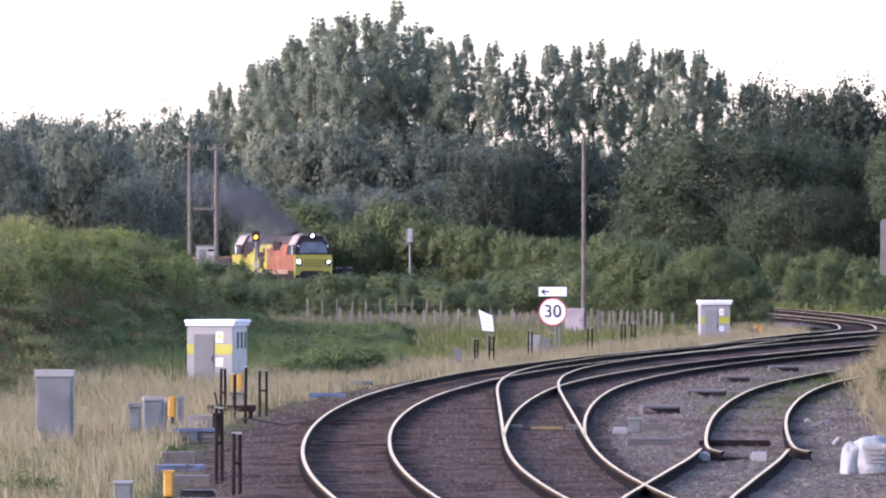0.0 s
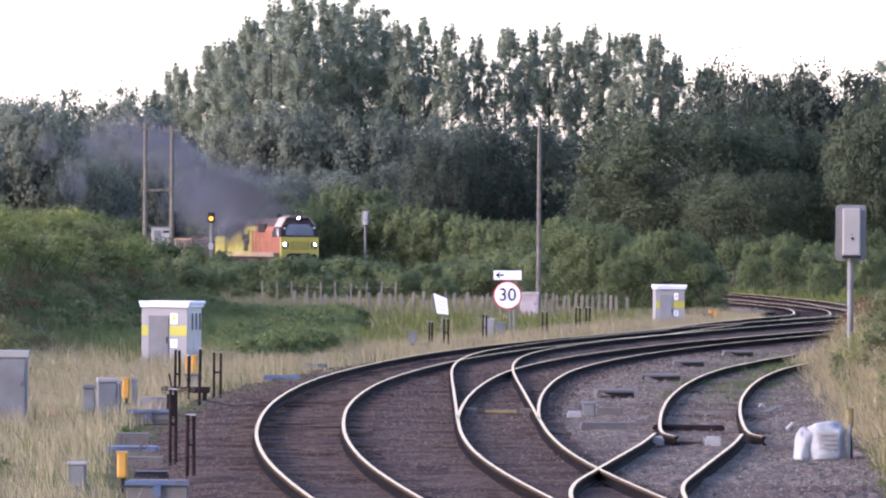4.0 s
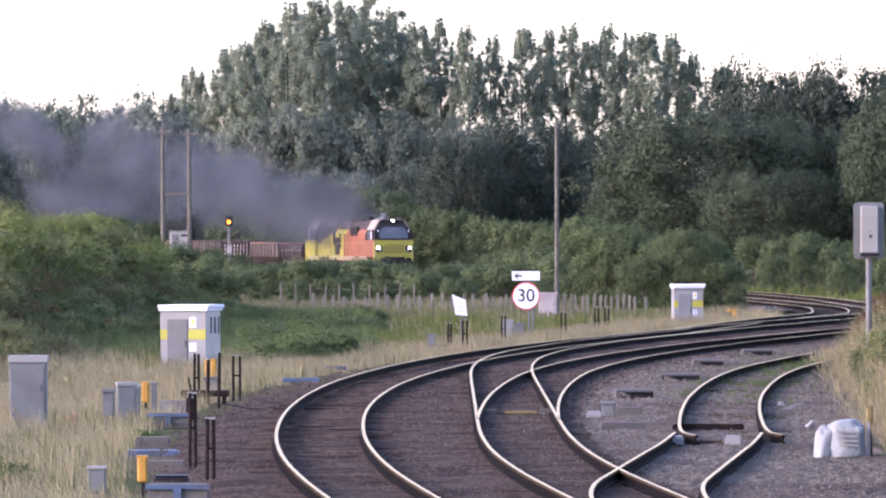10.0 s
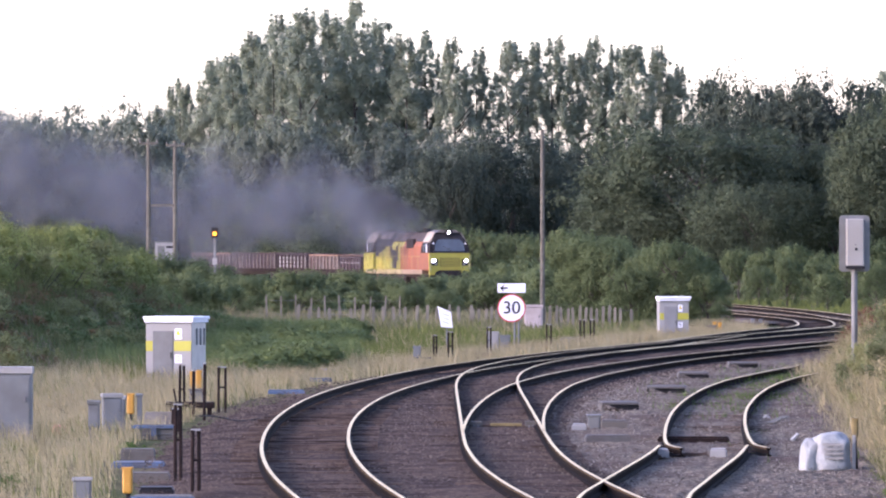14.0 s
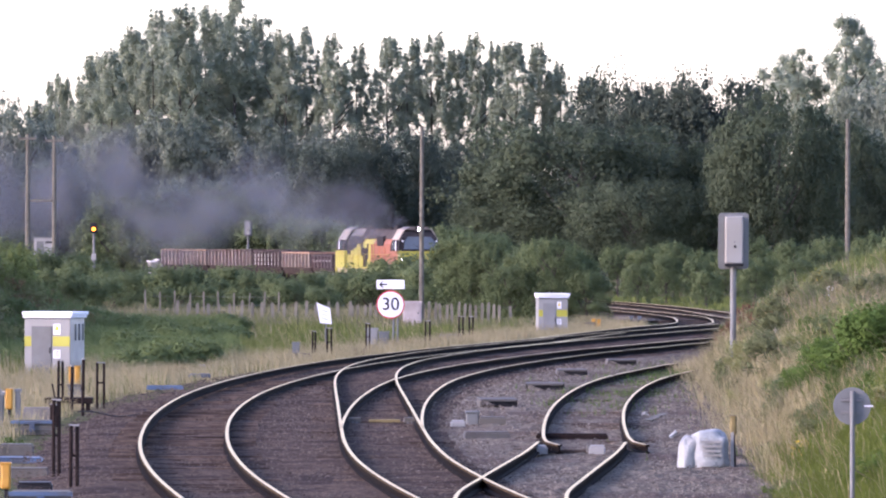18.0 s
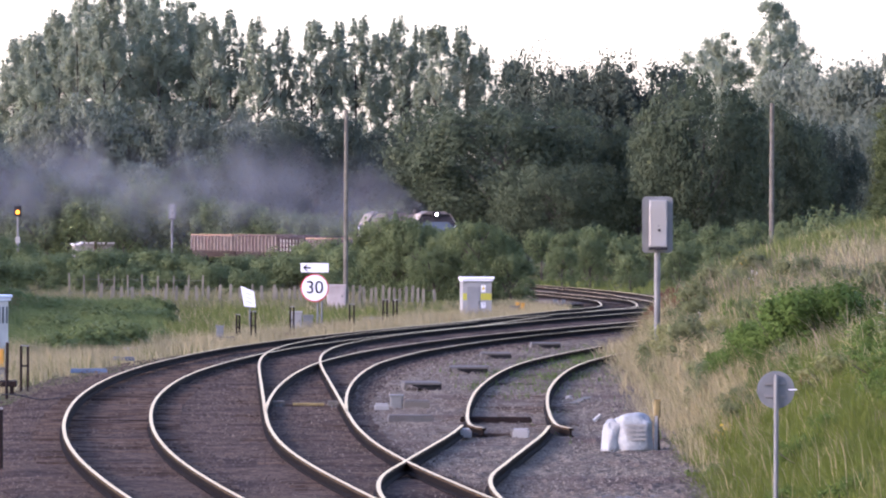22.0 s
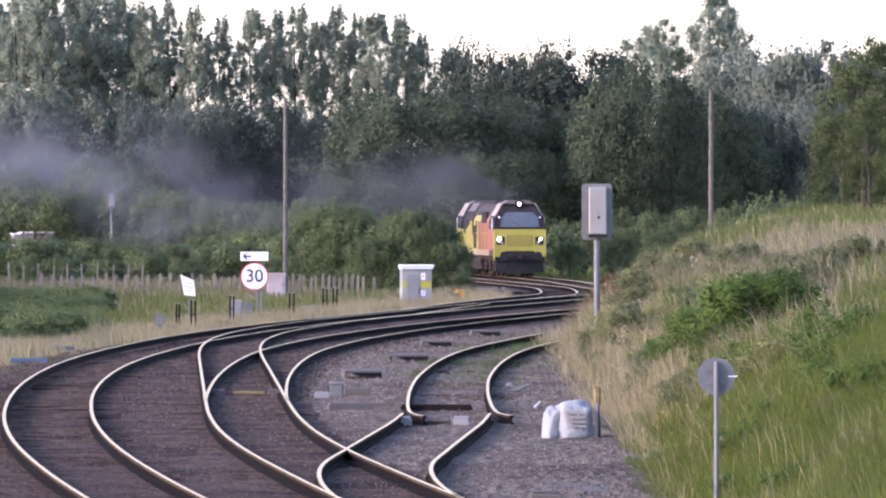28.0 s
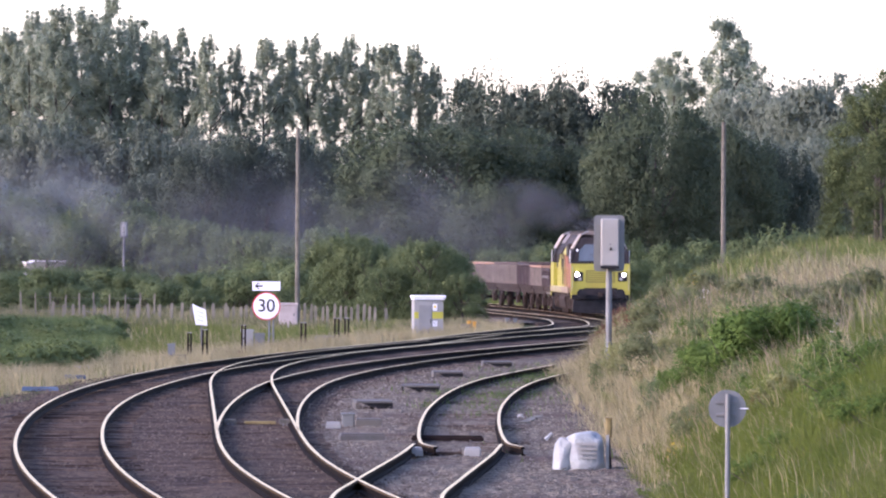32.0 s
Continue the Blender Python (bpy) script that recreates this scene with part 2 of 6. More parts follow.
    loco_roof=material("dusty_roof", (0.08438, 0.0675, 0.05625), (0.1913, 0.1575, 0.135), 0.6, 1.5, by_object=True, stain=(0.07875, 0.0675, 0.05625), stain_scale=1.0),
    # darker loco yellow, with the shade between the grille bars in the colour
    grille_dark=material("shaded_grille", (0.13, 0.12, 0.02), (0.17, 0.155, 0.03), 0.7, 3.0, by_object=True),
    roof_sooty=material("sooty_roof", (0.021, 0.0154, 0.014), (0.0595, 0.042, 0.035), 0.8, 2.0, by_object=True, stain=(0.0175, 0.014, 0.014), stain_scale=1.2),
    roof_cream=material("dusty_cream_roof", (0.221, 0.187, 0.1445), (0.357, 0.3145, 0.255), 0.6, 1.5, by_object=True),
    bogie=material("grimy_bogie", (0.01836, 0.01348, 0.01177), (0.051, 0.03866, 0.03196), 0.8, 4.0, by_object=True),
    wagon_brown=material("faded_bauxite", (0.03978, 0.0325, 0.0325), (0.07956, 0.0611, 0.0585), 0.75, 3.0, by_object=True, stain=(0.0585, 0.039, 0.0429), stain_scale=1.2),
    wagon_tan=material("rusty_tan_steel", (0.063, 0.052, 0.045), (0.1125, 0.094, 0.08), 0.8, 3.0, by_object=True, stain=(0.09, 0.055, 0.05), stain_scale=1.0),
    wagon_rib=material("dusty_rib_steel", (0.1093, 0.0897, 0.07605), (0.1805, 0.1512, 0.1268), 0.8, 3.0, by_object=True),
    wagon_rust=material("orange_rust_rim", (0.2, 0.115, 0.07), (0.32, 0.2, 0.125), 0.8, 5.0, by_object=True),
    head_lamp=lamp_glow("head_lamp", (1.0, 0.97, 0.9), 11),
    amber_lamp=lamp_glow("amber_lamp", (1.0, 0.3, 0.008), 1.9),
    bracken=leafy("dead_bracken", (0.13, 0.085, 0.038), (0.26, 0.18, 0.085), through=0.4, patch=0.8, spread=0.5),
    # sunlight along the bank top is put into this lighter yellow-green
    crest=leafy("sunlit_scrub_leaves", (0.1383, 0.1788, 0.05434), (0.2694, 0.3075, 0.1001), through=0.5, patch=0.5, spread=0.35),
    ragwort=leafy("ragwort_flowers", (0.42, 0.3, 0.02), (0.6, 0.44, 0.04), through=0.3, patch=1.0),
    dock=leafy("rusty_dock_seed", (0.11, 0.05, 0.032), (0.2, 0.1, 0.06), through=0.3, patch=0.8, spread=0.4),
    umbel=leafy("white_umbel", (0.425, 0.42, 0.352), (0.578, 0.5712, 0.48), through=0.3, patch=0.8),
    blush=material("pinkish_white_paint", (0.34, 0.29, 0.265), (0.42, 0.365, 0.335), 0.6, 3.0, stain=(0.3, 0.26, 0.23), stain_scale=1.4),
    beige=material("lightened_beige_panel", (0.5, 0.45, 0.36), (0.6, 0.54, 0.44), 0.6, 2.0, stain=(0.44, 0.39, 0.31), stain_scale=1.3),
    litter=material("faded_orange_plastic", (0.38, 0.17, 0.1), (0.46, 0.22, 0.14), 0.7, 5.0),
    smoke_dark=smoke_surface("thick_smoke", (0.066, 0.072, 0.082), 0.66),
    smoke_mid=smoke_surface("drifting_smoke", (0.112, 0.128, 0.148), 0.46),
    smoke_faint=smoke_surface("faint_smoke", (0.128, 0.144, 0.168), 0.16),
    smoke_thin=smoke_surface("thin_smoke", (0.17, 0.192, 0.218), 0.27),
)


for k in ("loco_black", "black", "bogie", "wagon_brown", "wagon_tan", "iron"):
    M[k].node_tree.nodes["Principled BSDF"].inputs["Specular IOR Level"].default_value = 0.12
for k in ("rail_worn", "rail_side", "ballast", "stone", "sleeper", "gravel", "pale_stone", "earth"):
    M[k].node_tree.nodes["Principled BSDF"].inputs["Specular IOR Level"].default_value = 0.03
M["rail_top"].node_tree.nodes["Principled BSDF"].inputs["Specular Tint"].default_value = (1.0, 0.8, 0.52, 1)


# ---- building helpers ----
def mesh_of(name, bm, mat):
    me = bpy.data.meshes.new(name)
    bm.to_mesh(me)
    bm.free()
    for k in (mat if isinstance(mat, (list, tuple)) else [mat]):
        me.materials.append(k)
    return me


def part(name, bm, mat, parent=None, label="", smooth=False):
    me = bm if isinstance(bm, bpy.types.Mesh) else mesh_of(name, bm, mat)
    if smooth:
        me.shade_smooth()
    ob = new(name, me)
    ob.parent = parent
    return tagged(ob, label)


def thing(name, label, category, group="", kind="", at=None):
    ob = tagged(new(name), label, category, group, kind)
    if at is not None:
        ob.matrix_basis = at
    return ob


def raw(name, verts, faces, mat):
    me = bpy.data.meshes.new(name)
    me.from_pydata(verts, [], faces)
    me.materials.append(mat)
    me.update()
    return me


def box(x0, x1, y0, y1, z0, z1, bevel=0.0, bm=None):
    bm = bm or bmesh.new()
    r = bmesh.ops.create_cube(bm, size=1.0, matrix=Matrix.Translation(((x0 + x1) / 2, (y0 + y1) / 2, (z0 + z1) / 2)) @ Matrix.Diagonal((x1 - x0, y1 - y0, z1 - z0, 1)))
    if bevel:
        es = {e for v in r["verts"] for e in v.link_edges}
        bmesh.ops.bevel(bm, geom=list(es), offset=bevel, segments=2, affect="EDGES", profile=0.5)
    return bm


def rod(a, b, r, r2=None, seg=10, bm=None):
    bm = bm or bmesh.new()
    a, b = Vector(a), Vector(b)
    d = b - a
    bmesh.ops.create_cone(bm, cap_ends=True, segments=seg, radius1=r, radius2=r if r2 is None else r2, depth=d.length,
                          matrix=Matrix.Translation((a + b) / 2) @ d.to_track_quat("Z", "Y").to_matrix().to_4x4())
    return bm


def prism(outline, y0, y1, bm=None):
    """An outline in x and z, drawn out along y."""
    bm = bm or bmesh.new()
    a = [bm.verts.new((x, y0, z)) for x, z in outline]
    b = [bm.verts.new((x, y1, z)) for x, z in outline]
    n = len(outline)
    bm.faces.new(a)
    bm.faces.new(b[::-1])
    for i in range(n):
        bm.faces.new((a[i], b[i], b[(i + 1) % n], a[(i + 1) % n]))
    bmesh.ops.recalc_face_normals(bm, faces=bm.faces)
    return bm


def spline(points, step=1.0):
    """A smooth line through the points, with a point about every step metres."""
    C = np.array(points, float)
    out = []
    for i in range(len(C) - 1):
        p0, p1, p2, p3 = C[max(i - 1, 0)], C[i], C[i + 1], C[min(i + 2, len(C) - 1)]
        n = max(2, int(np.linalg.norm(p2 - p1) / step))
        t = np.linspace(0, 1, n, endpoint=False)[:, None]
        out.append(0.5 * (2 * p1 + (p2 - p0) * t + (2 * p0 - 5 * p1 + 4 * p2 - p3) * t ** 2 + (3 * p1 - p0 - 3 * p2 + p3) * t ** 3))
    return np.concatenate(out + [C[-1:]])


def beside(line, off):
    """The line, off metres to its right."""
    d = np.gradient(line, axis=0)
    d /= np.linalg.norm(d, axis=1)[:, None]
    return line + off * np.stack([d[:, 1], -d[:, 0]], 1)


# ---- the lie of the land; rail heads are at height 0 ----
def step01(v):
    v = np.clip(v, 0, 1)
    return v * v * (3 - 2 * v)


def left_foot(y):
    return np.interp(y, [60, 90, 197, 290, 320, 370, 430], [-12.0, -11.0, -10.6, -5.2, -6.0, -11.0, -15.0])


def right_foot(y):
    return np.interp(y, [60, 101, 155, 218, 250, 280, 320, 400], [5.2, 6.9, 9.2, 11.6, 14.5, 19.0, 29.0, 42.0])


def land(x, y):
    """The height of the ground."""
    x, y = np.asarray(x, float), np.asarray(y, float)
    u = left_foot(y) - x
    top = np.interp(y, [90, 170, 230, 280, 330, 380, 430], [1.2, 2.2, 3.4, 3.5, 2.4, 0.9, 0.1])
    v = x - right_foot(y)
    rise = np.interp(y, [60, 100, 190, 260, 330, 400], [2.6, 2.72, 2.95, 3.7, 4.3, 2.5])
    wave = 0.12 * np.sin(x * 0.9 + 1.3 * np.sin(y * 0.13)) * np.sin(y * 0.31 + x * 0.2) + 0.05 * np.sin(x * 2.3 + y * 1.1)
    banks = top * step01(u / 8.0) + np.where(v > 0, rise * (1 - np.exp(-np.maximum(v, 0) / 2.3)), 0)
    off = np.clip(np.maximum(u, v) / 2.0, 0, 1)
    fade = np.clip((520 - y) / 120, 0, 1)
    return -0.30 + banks * fade + wave * (0.25 + 0.75 * off) * fade


xs = np.concatenate([-np.geomspace(40, 4500, 18)[::-1], np.arange(-38, 39, 0.9), np.geomspace(40, 4500, 18)])
ys = np.concatenate([[-3000, -800, -200, 0, 40], np.arange(70, 430, 1.5), np.geomspace(434, 4700, 26)])
gx, gy = np.meshgrid(xs, ys)
gz = land(gx, gy)
nx = len(xs)
cells = [(j * nx + i, j * nx + i + 1, (j + 1) * nx + i + 1, (j + 1) * nx + i) for j in range(len(ys) - 1) for i in range(nx - 1)]
ground = new("ground", raw("ground", np.stack([gx, gy, gz], 2).reshape(-1, 3).tolist(), cells, M["earth"]))
ground.data.shade_smooth()
tagged(ground, "rough railway land of dry and green grass with banks", "ground", kind="structure")

# ---- railway lines: centre lines in plan ----
LINE_MAIN = spline([(4.3, 55), (2.05, 71), (0.98, 83), (0.09, 95), (-0.65, 107), (-1.22, 119), (-1.57, 131), (-1.72, 143), (-1.71, 155), (-1.52, 167), (-1.14, 179),
                    (-0.52, 191), (0.33, 203), (1.4, 215), (2.77, 227), (4.42, 239), (6.25, 251), (8.25, 263), (10.35, 275), (12.6, 287), (14.9, 299), (17.3, 311), (22.6, 335), (29, 362)])
LINE_SECOND = spline([(5.6, 60), (4.4, 75), (3.7, 85), (3.2, 95), (2.7, 105), (2.26, 115), (1.97, 125), (1.86, 135), (1.87, 145), (1.91, 155), (1.95, 165), (1.99, 175), (2.03, 185),
                      (2.10, 195), (2.27, 205), (2.62, 215), (3.25, 225), (4.25, 235), (5.75, 247), (7.65, 259), (10.2, 274)])
LINE_THIRD = spline([(1.87, 146), (2.02, 155), (2.25, 165), (2.57, 175), (2.99, 185), (3.55, 195), (4.35, 205), (5.38, 215), (6.65, 225), (8.1, 235), (9.75, 245), (11.6, 255),
                     (13.5, 265), (16.0, 277), (19.5, 292), (24, 309)])
LINE_SIDING_NEAR = spline([(3.45, 89), (3.15, 95), (3.03, 102), (3.2, 109), (3.7, 116), (4.24, 123), (4.78, 130), (5.2, 136.3)])
LINE_SIDING_FAR = spline([(5.5, 134.6), (5.36, 136.4), (5.40, 139.5), (5.54, 144), (5.80, 151), (6.1, 158), (6.44, 165), (6.84, 172), (7.35, 180), (8.1, 190), (9.05, 200), (10.4, 211), (11.9, 222)])
LINE_TRAIN = spline([(-60, 735), (-33.6, 638), (-19.3, 585), (-9.13, 548.6), (-3.03, 527.8), (3.7, 501.2), (8.38, 479.9), (13.3, 452.9), (17.55, 423), (19.22, 401), (19.96, 380), (20.1, 355), (20.6, 330), (22.5, 305), (27, 280)])
LINE_LOOP = spline([(8.25, 263), (11.3, 287), (14.5, 309), (16.7, 322), (17.65, 338), (17.85, 352), (16.9, 372), (15.7, 392), (12.9, 418), (7.0, 452), (-1.7, 494), (-12.6, 540), (-24.8, 585), (-39, 638)])

RAIL = [(-0.07, -0.16), (0.07, -0.16), (0.07, -0.145), (0.012, -0.12), (0.012, -0.045), (0.036, -0.035), (0.036, -0.004), (0.029, 0.0), (0.02, 0.0005), (-0.02, 0.0005), (-0.029, 0.0), (-0.036, -0.004), (-0.036, -0.035), (-0.012, -0.045), (-0.012, -0.12), (-0.07, -0.145)]


def grade(y):
    """How far the lines climb beyond the junction."""
    return 0.3 * step01((np.asarray(y, float) - 395) / 150)


def rail_mesh(line, lift=0.0):
    """A flat-bottomed rail swept along the line; its running surface is bright."""
    d = np.gradient(line, axis=0)
    d /= np.linalg.norm(d, axis=1)[:, None]
    side = np.stack([d[:, 1], -d[:, 0]], 1)
    n, k = len(line), len(RAIL)
    verts = [(*(p + s * u), v + lift + g) for p, s, g in zip(line, side, grade(line[:, 1]).tolist()) for u, v in RAIL]
    faces, tops = [], []
    for i in range(n - 1):
        for j in range(k):
            faces.append((i * k + j, i * k + (j + 1) % k, (i + 1) * k + (j + 1) % k, (i + 1) * k + j))
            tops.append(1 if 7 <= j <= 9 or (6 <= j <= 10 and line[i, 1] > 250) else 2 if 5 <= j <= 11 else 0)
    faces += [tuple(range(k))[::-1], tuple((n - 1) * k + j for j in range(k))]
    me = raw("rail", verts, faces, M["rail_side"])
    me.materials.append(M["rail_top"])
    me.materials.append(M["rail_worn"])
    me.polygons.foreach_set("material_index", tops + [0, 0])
    return me


def sleepers_mesh(line, half=1.28):
    """Timber sleepers every 0.68 m, joined."""
    seg = np.r_[0, np.cumsum(np.linalg.norm(np.diff(line, axis=0), axis=1))]
    rng = np.random.default_rng(5)
    verts, faces = [], []
    for s in np.arange(0.3, seg[-1], 0.68):
        i = min(np.searchsorted(seg, s), len(line) - 1)
        p = line[i - 1] + (line[i] - line[i - 1]) * (s - seg[i - 1]) / max(seg[i] - seg[i - 1], 1e-6)
        d = (line[i] - line[i - 1]) / np.linalg.norm(line[i] - line[i - 1])
        e = np.array([d[1], -d[0]])
        lift = rng.uniform(-0.012, 0.012)
        o = len(verts)
        for z in (-0.30, -0.168 + lift):
            for a, b in ((-half, -0.125), (half, -0.125), (half, 0.125), (-half, 0.125)):
                verts.append((*(p + e * (a + rng.uniform(-0.02, 0.02)) + d * b), z + float(grade(p[1]))))
        faces += [(o + 4, o + 5, o + 6, o + 7)] + [(o + a, o + (a + 1) % 4, o + 4 + (a + 1) % 4, o + 4 + a) for a in range(4)]
    return raw("sleepers", verts, faces, M["sleeper"])


SLEEPER = raw("sleeper", [(x, y, z) for z in (-0.30, -0.165) for x, y in ((-1.28, -0.125), (1.28, -0.125), (1.28, 0.125), (-1.28, 0.125))], [(4, 5, 6, 7), (0, 1, 5, 4), (1, 2, 6, 5), (2, 3, 7, 6), (3, 0, 4, 7)], M["sleeper"])


def near_sleepers(track, line, far, name):
    """The nearer sleepers, each a piece of its own."""
    rng = random.Random(31)
    seg = np.r_[0, np.cumsum(np.linalg.norm(np.diff(line, axis=0), axis=1))]
    s = 0.0
    while s < seg[-1]:
        x, y = float(np.interp(s, seg, line[:, 0])), float(np.interp(s, seg, line[:, 1]))
        i = min(int(np.searchsorted(seg, s)) + 1, len(line) - 1)
        d = line[i] - line[i - 1]
        if y > far:
            return line[np.searchsorted(seg, s):]
        if y > 88:
            o = part("sleeper", SLEEPER, None, track)
            o.matrix_basis = pose(x, y, rng.choice((-0.07, -0.05, -0.02, 0.0)) + rng.uniform(-0.018, 0.012) + (0.045 * min(1.0, max(0.0, (y - 112) / 40)) if name == "railway_main" else 0.0), 0, 0, math.degrees(math.atan2(-d[0], d[1])) + rng.uniform(-1.6, 1.6))
        s += 0.68
    return line[-1:]


def railway(name, line, label, cant=0.0, plain=True):
    tr = thing(name, label, "railway track", kind="structure")
    part("rail", rail_mesh(beside(line, -0.7525), cant), None, tr, "rusty steel rail with a polished head")
    part("rail", rail_mesh(beside(line, 0.7525)), None, tr, "rusty steel rail with a polished head")
    if plain:
        rest = near_sleepers(tr, line, 200, name)
        if len(rest) > 3:
            tagged(part("sleepers", sleepers_mesh(rest), None, tr, "oil-stained timber sleepers"), kind="stuff")
    return tr


railway("railway_main", LINE_MAIN, "curved main line with polished rails on dirty ballast", 0.05)
railway("railway_second", LINE_SECOND, "connecting line that branches from the curved main line", 0.004)
railway("railway_third", LINE_THIRD, "outer line running beside the curved main line", 0.004, plain=True)
railway("railway_siding", LINE_SIDING_NEAR, "short length of siding leading to trap points", 0.002, plain=False)
railway("railway_siding_end", LINE_SIDING_FAR, "siding beyond the trap points, half lost in weeds", 0.0)
railway("railway_train_line", LINE_TRAIN, "far line that the goods train runs on")
railway("railway_loop", LINE_LOOP, "far line beside the goods train, joining the main line", 0.003)


def ballast_bed(name, rows, cells_across, label, rough=0.05, edges=(1, 1), mat="ballast"):
    """Crushed stone spread between a left and a right edge, rows of (y, x left, x right)."""
    R = np.array(rows, float)
    yy = np.arange(R[0, 0], R[-1, 0], 0.3)
    t = np.linspace(0, 1, cells_across)
    lo, hi = np.interp(yy, R[:, 0], R[:, 1]), np.interp(yy, R[:, 0], R[:, 2])
    X = lo[:, None] + (hi - lo)[:, None] * t[None]
    Y = np.repeat(yy[:, None], cells_across, 1)
    rng = np.random.default_rng(8)
    shoulder = np.minimum(np.minimum(t if edges[0] else 1, 1 - t if edges[1] else 1) * 7, 1) * np.ones((1, len(t)))
    Z = -0.172 - 0.17 * (1 - shoulder) + rng.uniform(-rough, rough * 0.6, X.shape) * 0.8 + 0.025 * np.sin(X * 1.7) * np.sin(Y * 0.5) + grade(Y)
    n = cells_across
    f = [(j * n + i, j * n + i + 1, (j + 1) * n + i + 1, (j + 1) * n + i) for j in range(len(yy) - 1) for i in range(n - 1)]
    return tagged(new(name, raw(name, np.stack([X, Y, Z], 2).reshape(-1, 3).tolist(), f, M[mat])), label, "ballast", kind="structure")


SPLIT = ([58, 95, 115, 135, 155, 175, 195, 215, 235, 255, 275, 299, 350], [5.0, 4.4, 3.5, 3.0, 3.2, 3.9, 5.0, 7.0, 9.8, 13.2, 17.0, 22.5, 29.0])
BED = [(58, 1.0, 5.5), (71, -0.6, 6.2), (83, -1.9, 6.6), (95, -2.8, 7.0), (107, -3.5, 7.5), (119, -4.1, 8.0), (131, -4.45, 8.5), (143, -4.6, 9.0), (155, -4.55, 9.4), (167, -4.3, 9.9), (179, -3.8, 10.5),
       (191, -3.1, 11.0), (203, -2.1, 11.4), (215, -1.0, 11.8), (227, 0.5, 12.3), (239, 2.2, 14.5), (251, 4.1, 17), (263, 6.1, 19), (275, 8.2, 21), (299, 12.4, 24), (335, 16.6, 29.5), (350, 17.6, 31)]
ballast_bed("ballast", [(y, a, float(np.interp(y, *SPLIT))) for y, a, b in BED], 40, "dirty brown crushed stone under the running lines", 0.02, edges=(1, 0))
ballast_bed("ballast_grey", [(y, float(np.interp(y, *SPLIT)), b) for y, a, b in BED], 34, "cleaner grey crushed stone round the siding", edges=(0, 1), mat="gravel")
ballast_bed("ballast_far", [(350, 14.6, 26), (382, 13.5, 24.5), (415, 10, 22.5), (452, 3.5, 17.5), (494, -5, 9), (540, -16, -2), (585, -28.5, -18), (638, -43, -32)], 12, "pale crushed stone under the far lines", mat="gravel")

# loose stones on the nearer ballast
def stone_field(name, n, seed, mat, left):
    rng = np.random.default_rng(seed)
    y = 84 + (235 - 84) * rng.uniform(0, 1, n) ** 1.5
    lo = np.interp(y, [58, 95, 119, 143, 179, 203, 239], [1.0, -2.8, -4.1, -4.6, -3.8, -2.1, 2.2])
    hi = np.interp(y, [58, 95, 155, 215, 239], [5.5, 7.0, 9.4, 11.8, 14.5])
    cut = np.interp(y, *SPLIT)
    cut = cut + np.abs(rng.normal(0, 0.7, n)) * (1 if left else -1)
    lo, hi = (lo, np.minimum(cut, hi)) if left else (np.maximum(cut, lo), hi)
    c = np.column_stack([lo + (hi - lo) * rng.uniform(0.01, 0.99, n), y, rng.uniform(-0.2, -0.15, n)])
    r = (rng.uniform(0.014, 0.036, n) * np.clip(y / 170, 0.5, 1.1))[:, None]
    shape = np.array([(1, 0, 0), (-0.3, 0.9, 0), (-0.8, -0.6, 0.1), (0.1, 0.1, 0.9), (0.5, -0.8, -0.1)])
    a = rng.uniform(0, 6.28, n)
    ca, sa = np.cos(a), np.sin(a)
    v = []
    for q in shape:
        k = rng.uniform(0.7, 1.25, (n, 3)) * q
        v.append(c + r * np.stack([k[:, 0] * ca - k[:, 1] * sa, k[:, 0] * sa + k[:, 1] * ca, k[:, 2]], 1))
    v = np.stack(v, 1).reshape(-1, 3)
    b = np.arange(n)[:, None] * 5
    f = np.concatenate([b + np.array(t) for t in ((0, 1, 3), (1, 2, 3), (2, 4, 3), (4, 0, 3))])
    return tagged(new(name, raw(name, v.tolist(), f.tolist(), M[mat])), "loose grey and brown ballast stones" if left else "loose grey ballast stones", "stones", kind="stuff")


stone_field("loose_stones", 44000, 21, "stone", True)
stone_field("grey_stones", 34000, 22, "pale_stone", False)

# ---- grass and weeds, as loose stuff ----


def tuft_field(name, spots, heights, mat, label, lean=0.35, width=0.009, seed=1, fan=5):
    """Bent grass blades in tufts at the spots (x, y)."""
    rng = np.random.default_rng(seed)
    n = len(spots) * fan
    base = np.repeat(np.column_stack([spots, land(spots[:, 0], spots[:, 1]) - 0.03]), fan, 0)
    base[:, :2] += rng.normal(0, 0.09, (n, 2))
    h = np.repeat(heights, fan) * rng.uniform(0.55, 1.15, n)
    turn = rng.uniform(0, 2 * np.pi, n)
    bend = rng.uniform(0.05, lean, n) * h
    side = np.stack([np.cos(turn + rng.normal(0, .6, n)), np.sin(turn), 0 * turn], 1) * (width * np.clip(base[:, 1] / 170, 0.5, 1.3) * rng.uniform(0.6, 1.4, n))[:, None]
    way = np.stack([np.sin(turn) - 0.5, -np.cos(turn), 0 * turn], 1)
    mid = base + way * (bend * 0.3)[:, None]
    mid[:, 2] += h * 0.6
    tip = base + way * bend[:, None]
    tip[:, 2] += h
    v = np.stack([base - side, base + side, mid + side * 0.8, mid - side * 0.8, tip], 1).reshape(-1, 3)
    me = bpy.data.meshes.new(name)
    f = []
    k = np.arange(n) * 5
    quads = np.stack([k, k + 1, k + 2, k + 3], 1)
    tris = np.stack([k + 3, k + 2, k + 4], 1)
    me.from_pydata(v.tolist(), [], quads.tolist() + tris.tolist())
    me.materials.append(mat)
